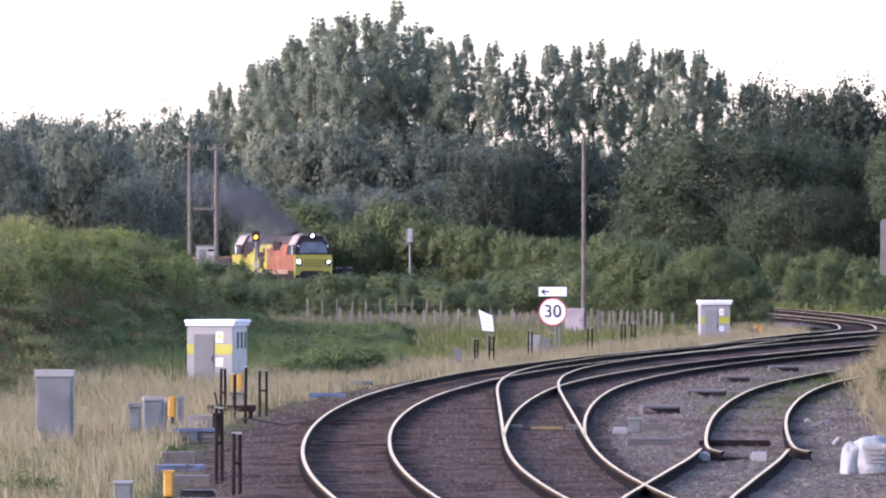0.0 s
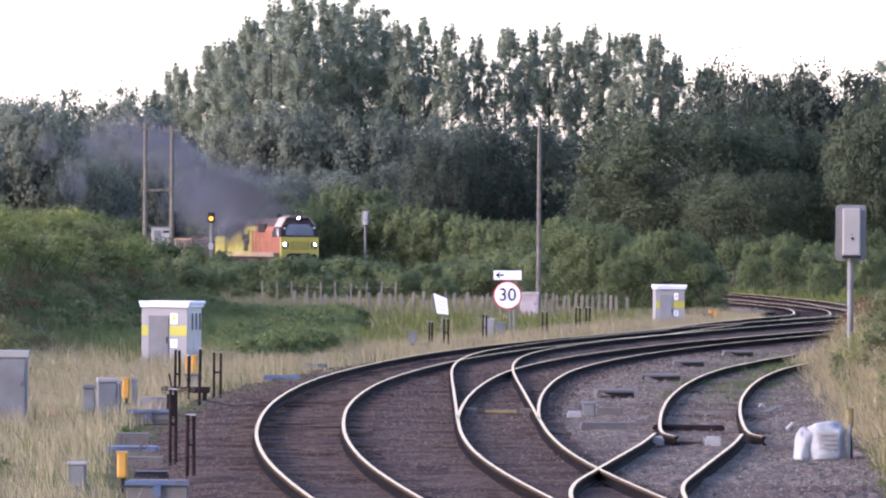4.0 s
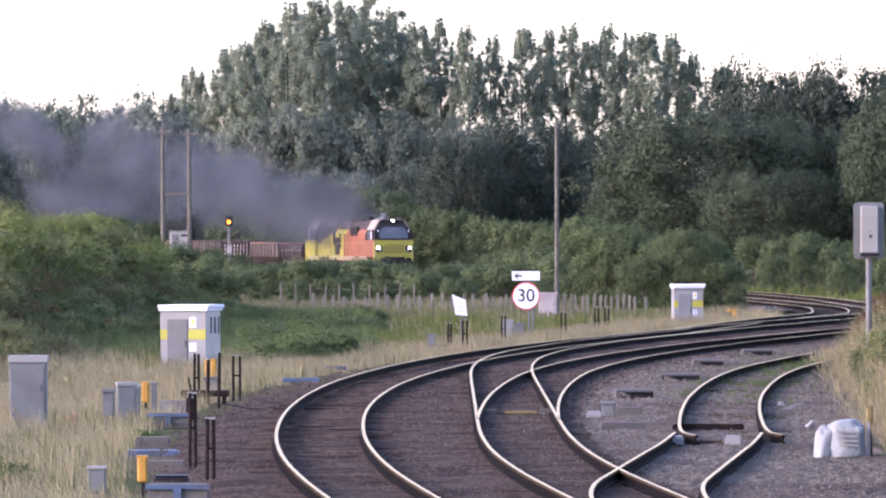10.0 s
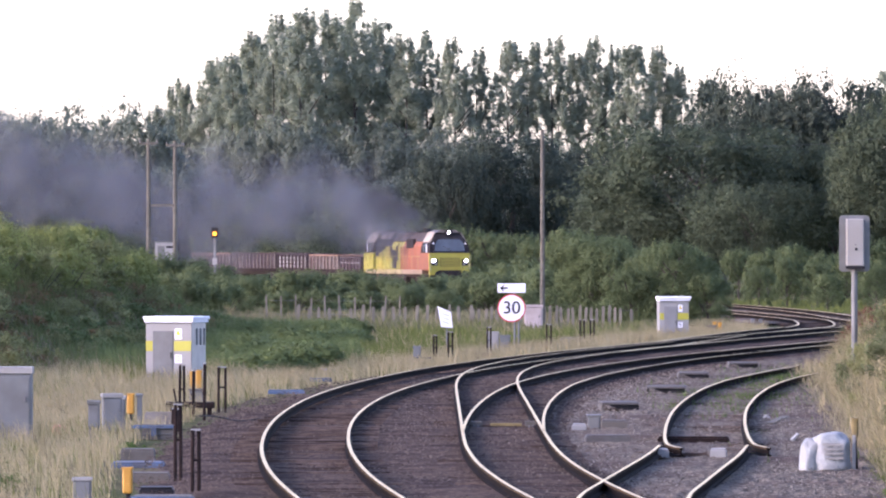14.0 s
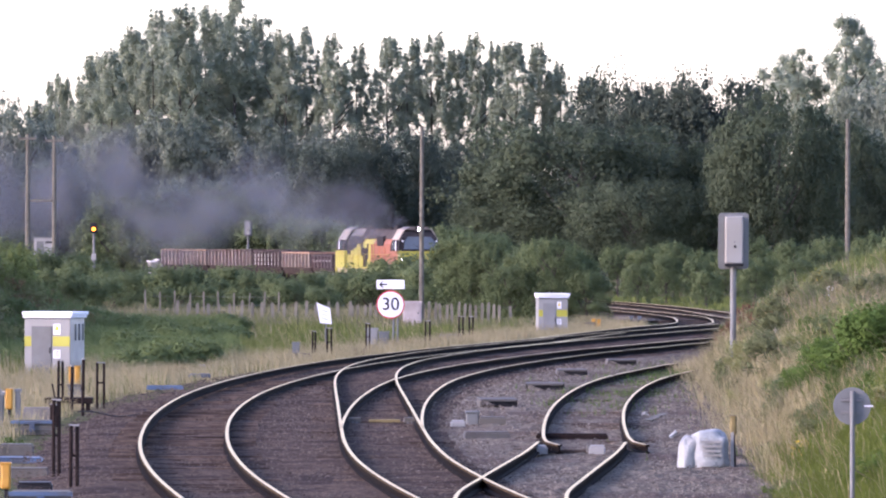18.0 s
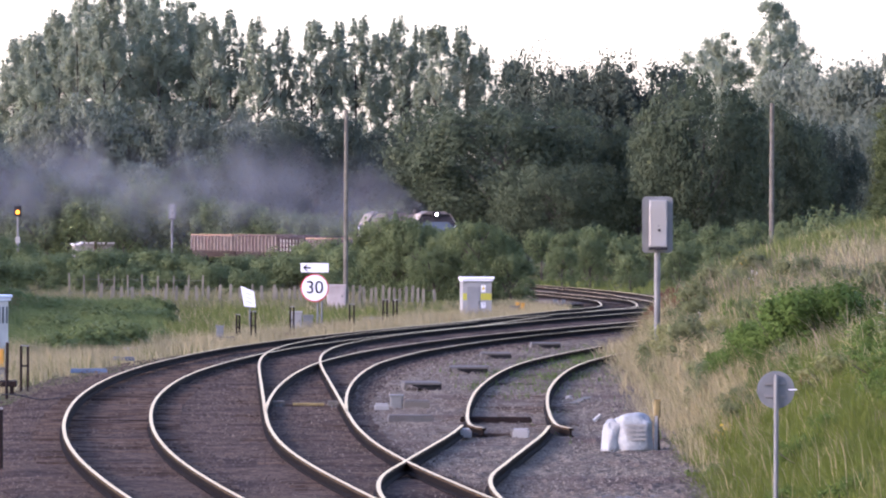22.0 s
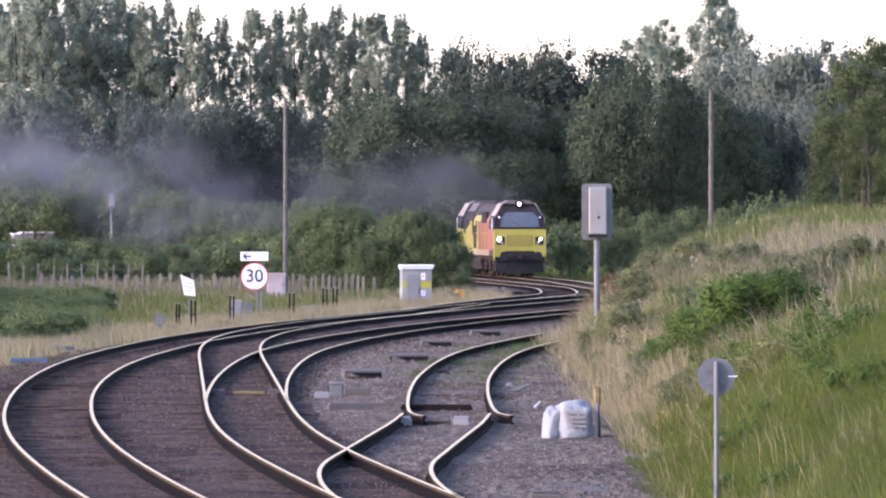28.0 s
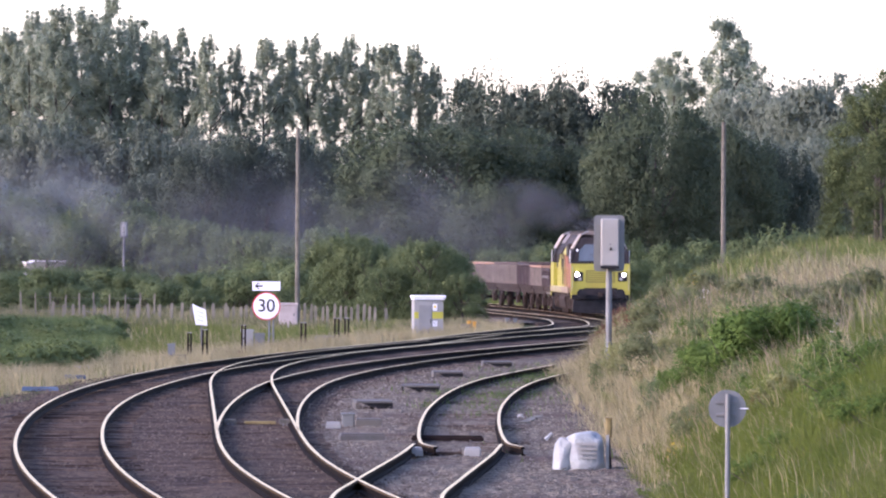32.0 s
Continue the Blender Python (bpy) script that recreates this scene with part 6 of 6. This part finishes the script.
        bm.faces.new((a[i], b[i], b[(i + 1) % 6], a[(i + 1) % 6]))
    bmesh.ops.recalc_face_normals(bm, faces=bm.faces)
    scr = part("screen_surround", bm, M["loco_black"], loco, "black windscreen surround")
    bm = bmesh.new()
    q = [bm.verts.new(v) for v in ((-1.0, face - out * 0.045, 2.52), (1.0, face - out * 0.045, 2.52), (0.95, face - out * 0.165, 3.02), (0.70, face - out * 0.27, 3.28), (-0.70, face - out * 0.27, 3.28), (-0.95, face - out * 0.165, 3.02))]
    fc = bm.faces.new(q)
    ex = bmesh.ops.extrude_face_region(bm, geom=[fc])
    bmesh.ops.translate(bm, verts=[v for v in ex["geom"] if isinstance(v, bmesh.types.BMVert)], vec=(0, out * 0.03, 0.01))
    bmesh.ops.recalc_face_normals(bm, faces=bm.faces)
    part("windscreen", bm, M["glass"] if glow else M["loco_black"], scr, "grey-blue windscreen" if glow else "dark windscreen")
    part("wiper", rod((-0.1, face + out * 0.0, 2.55), (0.45, face - out * 0.06, 2.85), 0.015, seg=5), M["black"], scr)
    # roof rim and slopes
    part("cab_roof", prism([(-0.86, 3.70), (-0.80, 3.725), (0.80, 3.725), (0.86, 3.70), (0.5, 3.9), (-0.5, 3.9)], inner, face - out * 0.42), M["loco_roof"], loco, "dusty pale cab roof")
    for s in (-1, 1):
        sl = prism([(s * 1.20, 3.09), (s * 0.815, 3.73), (s * 0.86, 3.76), (s * 1.25, 3.11)], inner + out * 0.05, face - out * 0.45)
        part("roof_slope", sl, M["roof_cream"], loco, "dusty cream roof edge")
        part("side_window", box(min(s * 1.325, s * 1.35), max(s * 1.325, s * 1.35), min(inner + out * 0.7, inner + out * 1.45), max(inner + out * 0.7, inner + out * 1.45), 2.5, 3.0), M["glass"], upper, "cab side window")
        part("window_frame", box(min(s * 1.335, s * 1.36), max(s * 1.335, s * 1.36), min(inner + out * 1.5, inner + out * 1.62), max(inner + out * 1.5, inner + out * 1.62), 2.45, 3.02), M["white"], upper, "pale window pillar")
        part("mirror", box(s * 1.05 - 0.04, s * 1.05 + 0.04, face - out * 0.14 - 0.02, face - out * 0.14 + 0.02, 2.98, 3.08), M["white"], scr)
        cl = part("lamp_cluster", box(s * 1.0 - 0.21, s * 1.0 + 0.21, face - 0.02, face + 0.02, 1.62, 2.04, 0.015), M["black"], nose, "black lamp cluster")
        # the lamp at s > 0 is oversized, its glare put into the disc
        part("head_lamp", disc(s * 1.06, face + out * 0.035, 1.92, 0.098 if s > 0 else 0.066, 0.04, 20), M["head_lamp"] if glow else M["pale"], cl, "glowing white head lamp" if glow else "unlit lamp")
        part("tail_lamp", disc(s * 0.93, face + out * 0.03, 1.73, 0.08, 0.03, 16), M["pale"], cl)
        part("buffer", rod((s * 0.87, face, 1.06), (s * 0.87, face + out * 0.45, 1.06), 0.11, 0.10, 14), M["black"], loco)
        part("buffer_head", rod((s * 0.87, face + out * 0.45, 1.06), (s * 0.87, face + out * 0.50, 1.06), 0.22, 0.22, 20), M["black"], loco)
        part("handrail", rod((s * 1.28, face + out * 0.05, 1.2), (s * 1.28, face + out * 0.05, 2.3), 0.012, seg=6), M["pale"], nose)
    tl = part("top_lamp_box", box(-0.22, 0.22, min(face - out * 0.45, face - out * 0.30), max(face - out * 0.45, face - out * 0.30), 3.56, 3.86, 0.02), M["black"], loco)
    part("top_lamp", disc(0, face - out * 0.28, 3.72, 0.07, 0.04, 20), M["head_lamp"] if glow else M["pale"], tl, "glowing white top lamp" if glow else "unlit lamp")
    for sx in (-1, 1):
        part("skirt", box(sx * 1.08 - 0.26, sx * 1.08 + 0.26, min(face - out * 0.2, face - out * 0.03), max(face - out * 0.2, face - out * 0.03), 0.84, 1.02, 0.02), colour_face, nose, "yellow lower corner")
    part("grille_plate", box(-0.66, 0.66, min(face, face + out * 0.006), max(face, face + out * 0.006), 1.56, 2.12), M["grille_dark"], nose, "nose grille with shade in its colour")
    for k in range(5):
        part("grille_bar", box(-0.6, 0.6, face, face + 0.015 if out > 0 else face + 0.001, 1.62 + k * 0.1, 1.66 + k * 0.1) if out > 0 else box(-0.6, 0.6, face - 0.015, face, 1.62 + k * 0.1, 1.66 + k * 0.1), M["loco_yellow"], nose)
    part("front_well", box(-0.8, 0.8, min(face - out * 0.27, face - out * 0.02), max(face - out * 0.27, face - out * 0.02), 1.02, 1.316), M["loco_black"], loco)
    part("buffer_beam", box(-1.3, 1.3, min(face - out * 0.24, face - out * 0.02), max(face - out * 0.24, face - out * 0.02), 0.80, 1.015, 0.02), M["black"], loco)
    part("coupling", box(-0.1, 0.1, min(face, face + out * 0.3), max(face, face + out * 0.3), 0.9, 1.12, 0.02), M["bogie"], loco)
    part("snow_plough", prism([(-1.2, 0.78), (1.2, 0.78), (1.25, 0.22), (0.3, 0.16), (-0.3, 0.16), (-1.25, 0.22)], min(face - out * 0.3, face - out * 0.1), max(face - out * 0.3, face - out * 0.1)), M["black"], loco)


cab(0.9, F0, F0, M["loco_orange"], M["loco_yellow"], True)
cab(R0, -11.8, R0, M["loco_yellow"], M["loco_yellow"], False)
part("sole_bar", box(-1.40, 1.40, -13.6, -4, 1.06, 1.34, 0.02), M["loco_sill"], loco, "dusty yellow sill")
part("sole_bar", box(-1.40, 1.40, -3.99, 1.5, 1.06, 1.34, 0.02), M["sill_orange"], loco, "dusty orange sill")
part("underframe", box(-1.2, 1.2, -13.6, 2.6, 0.9, 1.058), M["bogie"], loco)
HOOD = [(-1.16, 1.30), (1.16, 1.30), (1.16, 2.85), (1.0, 3.15), (0.62, 3.62), (-0.62, 3.62), (-1.0, 3.15), (-1.16, 2.85)]
hood = part("hood", prism(HOOD, -4.4, 0.9), M["loco_orange"], loco, "orange engine hood")
hood2 = part("hood", prism(HOOD, -11.8, -4.402), M["loco_yellow"], loco, "yellow engine hood")
for k in range(3):
    part("hood_door", box(1.155, 1.185, -4.2 + k * 1.6, -2.8 + k * 1.6, 1.42, 2.7, 0.008), M["loco_orange"], hood)
for k in range(5):
    part("hood_door", box(1.155, 1.185, -11 + k * 1.25, -9.9 + k * 1.25, 1.42, 2.6, 0.008), M["loco_black"] if k == 3 else M["loco_yellow"], hood2, "dark door opening" if k == 3 else "")
for y0, y1, z0 in ((-11.7, -10.7, 2.15), (-10.7, -9.8, 2.45), (-9.8, -9.0, 2.6), (-7.7, -7.2, 2.1), (-6.1, -5.7, 1.9)):
    part("dark_panel", box(1.187, 1.2, y0, y1, z0, 2.86), M["loco_black"], hood2, "sooty black upper panel")
part("stripe", prism([(0, 0), (0.012, 0), (0.012, 1.45), (0, 1.45)], 0, 0.55), M["loco_orange"], hood2, "orange stripe").matrix_basis = pose(1.187, -5.0, 1.36)
part("grille", box(1.187, 1.2, -8.8, -7.9, 2.3, 2.8), M["loco_yellow"], hood2)
ROOF = [(-1.02, 3.14), (-0.64, 3.64), (0.64, 3.64), (1.02, 3.14), (1.06, 3.17), (0.68, 3.72), (-0.68, 3.72), (-1.06, 3.17)]
part("roof_black", prism([(-1.17, 2.84)] + ROOF[:4] + [(1.17, 2.84), (1.21, 2.85)] + ROOF[4:] + [(-1.21, 2.85)], -11.7, -7.4), M["loco_black"], loco, "sooty black hood roof")
part("roof_brown", prism(ROOF, -7.398, 0.88), M["roof_sooty"], loco, "brown sooty hood roof")
part("roof_pale", prism([(-0.96, 3.33), (-0.68, 3.722), (0.68, 3.722), (0.96, 3.33), (1.0, 3.35), (0.7, 3.78), (-0.7, 3.78), (-1.0, 3.35)], -11.5, -8.2), M["loco_roof"], loco, "dusty pale radiator roof")
for k in range(3):
    part("roof_hatch", box(-0.5, 0.5, -6.6 + k * 1.2, -5.7 + k * 1.2, 3.722, 3.8, 0.02), M["roof_sooty"], loco)
part("intake", box(1.0, 1.2, -3.4, -1.6, 2.72, 3.32, 0.02), M["loco_black"], loco, "dark air intake")
part("exhaust", rod((0.0, -2.6, 3.6), (0.0, -2.6, 4.0), 0.3, 0.26, 16), M["black"], loco, "sooty exhaust stack")
part("radiator_fan", rod((0, -9.2, 3.7), (0, -9.2, 3.82), 0.55, 0.55, 24), M["loco_black"], loco)
for s in (-1, 1):
    part("walkway_rail", rod((s * 1.3, -11.4, 2.2), (s * 1.3, 0.7, 2.2), 0.01, seg=6), M["loco_yellow"], loco, "thin yellow handrail")
    for k in range(8):
        part("stanchion", rod((s * 1.3, -11.2 + k * 1.6, 1.3), (s * 1.3, -11.2 + k * 1.6, 2.2), 0.008, seg=6), M["loco_yellow"], loco)
part("fuel_tank", prism([(-1.2, 1.0), (1.2, 1.0), (1.3, 0.8), (1.2, 0.35), (-1.2, 0.35), (-1.3, 0.8)], -8.0, -3.2), M["bogie"], loco)
for y in (0.0, -11.2):
    bo = part("bogie", box(-1.12, 1.12, y - 2.4, y + 2.4, 0.62, 0.95, 0.05), M["bogie"], loco, "grimy six-wheel bogie frame")
    for s in (-1, 1):
        for k in (-1.85, 0, 1.85):
            part("axle_box", box(min(s * 0.98, s * 1.2), max(s * 0.98, s * 1.2), y + k - 0.2, y + k + 0.2, 0.32, 0.72, 0.03), M["bogie"], bo)
            part("spring", rod((s * 1.16, y + k + 0.45, 0.45), (s * 1.16, y + k + 0.45, 0.85), 0.1, seg=10), M["bogie"], bo)
    for k in (-1.85, 0, 1.85):
        WHEELS.append(wheelset(loco, y + k, 0.53))
VEHICLES = [(loco, 3.2, 14.4)]


def wagon(kind, body, rim, length, high, label):
    """A short open wagon: origin over its front axle, which is 1.6 m behind its front end."""
    w = thing("open_wagon", label, "wagon", "wagons of the goods train")
    f, r = 1.6, 1.6 - length
    part("floor", box(-1.28, 1.28, r, f, 1.05, 1.25, 0.02), M["bogie"], w)
    for s in (-1, 1):
        side = part("side", box(min(s * 1.24, s * 1.31), max(s * 1.24, s * 1.31), r + 0.05, f - 0.05, 1.252, high), body, w)
        n = round(length / 0.95) + 1
        for k in range(n):
            y = r + 0.15 + (length - 0.3) * k / (n - 1)
            part("rib", box(min(s * 1.312, s * 1.40), max(s * 1.312, s * 1.40), y - 0.11, y + 0.11, 1.25, high - 0.02), M["wagon_rib"] if kind == "ribs" else body, side)
        if kind == "panel":
            for k in range(8):
                for j in range(3):
                    y = r + 0.45 + (length - 0.9) * k / 7
                    part("white_patch", box(min(s * 1.313, s * 1.322), max(s * 1.313, s * 1.322), y - 0.24, y + 0.2, 1.34 + j * 0.27, 1.54 + j * 0.27), M["pale"], side, "worn white patch")
        if kind == "dots":
            for k in range(6):
                y = r + 0.6 + (length - 1.2) * k / 5
                part("white_patch", box(min(s * 1.401, s * 1.41), max(s * 1.401, s * 1.41), y - 0.09, y + 0.09, high - 0.36, high - 0.22), M["pale"], side, "small white mark")
                part("white_patch", box(min(s * 1.181, s * 1.19), max(s * 1.181, s * 1.19), y - 0.09, y + 0.09, 0.88, 1.0), M["pale"], side, "small white mark")
        part("top_rim", box(min(s * 1.22, s * 1.40), max(s * 1.22, s * 1.40), r, f, high, high + 0.10, 0.015), rim, w)
        part("sole_bar", box(min(s * 1.05, s * 1.18), max(s * 1.05, s * 1.18), r, f, 0.85, 1.048), M["bogie"], w)
        for y in (0.0, r + 1.6):
            part("axle_box", box(min(s * 0.98, s * 1.2), max(s * 0.98, s * 1.2), y - 0.18, y + 0.18, 0.3, 0.7, 0.03), M["bogie"], w)
            part("leaf_spring", box(min(s * 1.02, s * 1.14), max(s * 1.02, s * 1.14), y - 0.55, y + 0.55, 0.68, 0.82, 0.03), M["bogie"], w)
        for e in (f, r):
            o = 1 if e == f else -1
            part("buffer", rod((s * 0.87, e, 1.05), (s * 0.87, e + o * 0.3, 1.05), 0.2, 0.2, 14), M["bogie"], w)
    for e in (f - 0.07, r):
        end = part("end", box(-1.24, 1.24, e, e + 0.07, 1.252, high - 0.02), body, w)
        for x in (-0.8, 0, 0.8):
            part("end_rib", box(x - 0.06, x + 0.06, e - 0.06 if e == r else e + 0.07, e if e == r else e + 0.13, 1.25, high - 0.04), body, end)
        part("end_rim", box(-1.22, 1.22, e - 0.03, e + 0.1, high - 0.018, high + 0.09), rim, w)
    for y in (0.0, r + 1.6):
        WHEELS.append(wheelset(w, y, 0.46))
    return w


head = 18.1
for kind, body, rim, length, high, label in (
        ("dots", M["wagon_brown"], M["wagon_brown"], 5.6, 2.0, "low dark brown open wagon with small white marks"),
        ("ribs", M["wagon_tan"], M["wagon_rust"], 7.4, 2.14, "rusty tan ribbed open wagon"),
        ("panel", M["wagon_brown"], M["wagon_brown"], 7.2, 2.2, "dark brown open wagon with worn white patches"),
        ("ribs", M["wagon_brown"], M["wagon_tan"], 11.4, 2.24, "dark red-brown ribbed open wagon"),
        ("ribs", M["wagon_tan"], M["wagon_rust"], 11.0, 2.2, "faded tan open wagon with a bright rusty rim")):
    w = wagon(kind, body, rim, length, high, label)
    VEHICLES.append((w, head + 1.6, head + length - 1.6))
    head += length + 0.55

# ---- exhaust smoke: rigid puffs that leave the stack, rise and drift ----
def puff_mesh(seed):
    bm = bmesh.new()
    bmesh.ops.create_icosphere(bm, subdivisions=3, radius=1.0)
    for v in bm.verts:
        v.co *= 1.0 + 0.22 * noise.noise(v.co * 1.8 + Vector((seed * 3.1, 0, 0)))
    return bm


PUFFS = []   # puff, birth, sway, hang
puff_data = {k: [mesh_of("smoke_puff", puff_mesh(i + 7 * n), M[k]) for i in range(3)] for n, k in enumerate(("smoke_dark", "smoke_mid", "smoke_thin", "smoke_faint"))}
for d in puff_data.values():
    for me in d:
        me.shade_smooth()
rng = random.Random(77)
for i in range(4):     # the dense root of the plume, carried along at the stack
    ob = tagged(new("smoke_puff", puff_data["smoke_dark"][i % 3]), "dense dark exhaust smoke at the stack", "smoke", "exhaust smoke")
    u = i / 3
    ob.scale = (1.0 + 1.1 * u, 0.6 + 0.4 * u, 0.6 + 0.9 * u)
    PUFFS.append((ob, None, (-0.2 - 3.0 * u, 0.4, 4.25 + 1.5 * u ** 0.8), i))
birth = -2.2
while birth < 30.5:
    k = "smoke_mid" if birth < 15.5 else "smoke_thin" if birth < 22.5 else "smoke_faint"
    ob = tagged(new("smoke_puff", puff_data[k][rng.randrange(3)]), "drifting grey exhaust smoke" if birth < 15.5 else "thin drifting exhaust smoke", "smoke", "exhaust smoke")
    ob.scale = (rng.uniform(3.2, 5.2), rng.uniform(1.2, 1.8), rng.uniform(2.2, 3.4))
    young = min(1.0, 0.42 + 0.14 * (birth + 2.2))
    ob.scale = (ob.scale[0] * young, ob.scale[1], ob.scale[2] * young)
    PUFFS.append((ob, birth, rng.uniform(-0.8, 0.8), rng.uniform(-2.6, 0.4)))
    birth += 0.33 if birth < 14 else 0.5


def stack_at(t):
    m = vehicle_pose(t, 3.2, 14.4) if t >= 0 else Matrix.Translation(Vector((0.9 * t, 0, 0))) @ vehicle_pose(0, 3.2, 14.4)
    return m @ Vector((0, -2.6, 4.1))


def puff_rows(birth, sway, hang, high):
    rows = []
    for k in range(0, 65):
        t = k * 0.5
        age = t - birth
        s = stack_at(min(t, birth) if age > 0 else t)
        if age <= 0:
            q = s + Vector((0, 0.5, -7.6))
        else:
            fast = 1 + max(0, birth) / 22
            edge = 0.4 + 6.2 / fast * (1 - math.exp(-age * fast / 1.7)) + 0.12 * age
            q = s + Vector((-0.6 - 1.75 * age + sway * min(age, 3) * 0.3, 1.2 + 0.25 * age, edge - high * 0.8 + hang * min(age / 3, 1.5)))
        rows.append((t, Matrix.Translation(q) @ pose(0, 0, 0, 0, 14 * t * (0.5 + abs(hang)) * (1 if sway > 0 else -1) * 0.5, 0)))
    return rows


# ---- everything that moves ----
def motions():
    for ob, front, rear in VEHICLES:
        walk(ob, [(k * 0.5, vehicle_pose(k * 0.5, front, rear)) for k in range(65)])
    for ws, y, r in WHEELS:
        rows, n = [], 0
        while n <= 960:
            t = n / FPS
            rows.append((t, pose(0, y, r) @ Matrix.Rotation(-run_at(t) / r, 4, "X")))
            n += 6 if t < 6 else 4 if t < 12 else 3 if t < 20 else 2
        walk(ws, rows)
    for ob, birth, sway, hang in PUFFS:
        if birth is None:
            rows = []
            for k in range(65):
                t = k * 0.5
                low = 1 / (1 + t / 60)
                q = stack_at(t) + Vector((sway[0], sway[1] + 0.3, (sway[2] - 4.1) * low + 0.12 * math.sin(1.7 * t + hang)))
                rows.append((t, Matrix.Translation(q) @ pose(0, 0, 0, 0, 20 * math.sin(t * 0.9 + hang), 0)))
            walk(ob, rows)
        else:
            walk(ob, puff_rows(birth, sway, hang, ob.scale[2]))


motions()
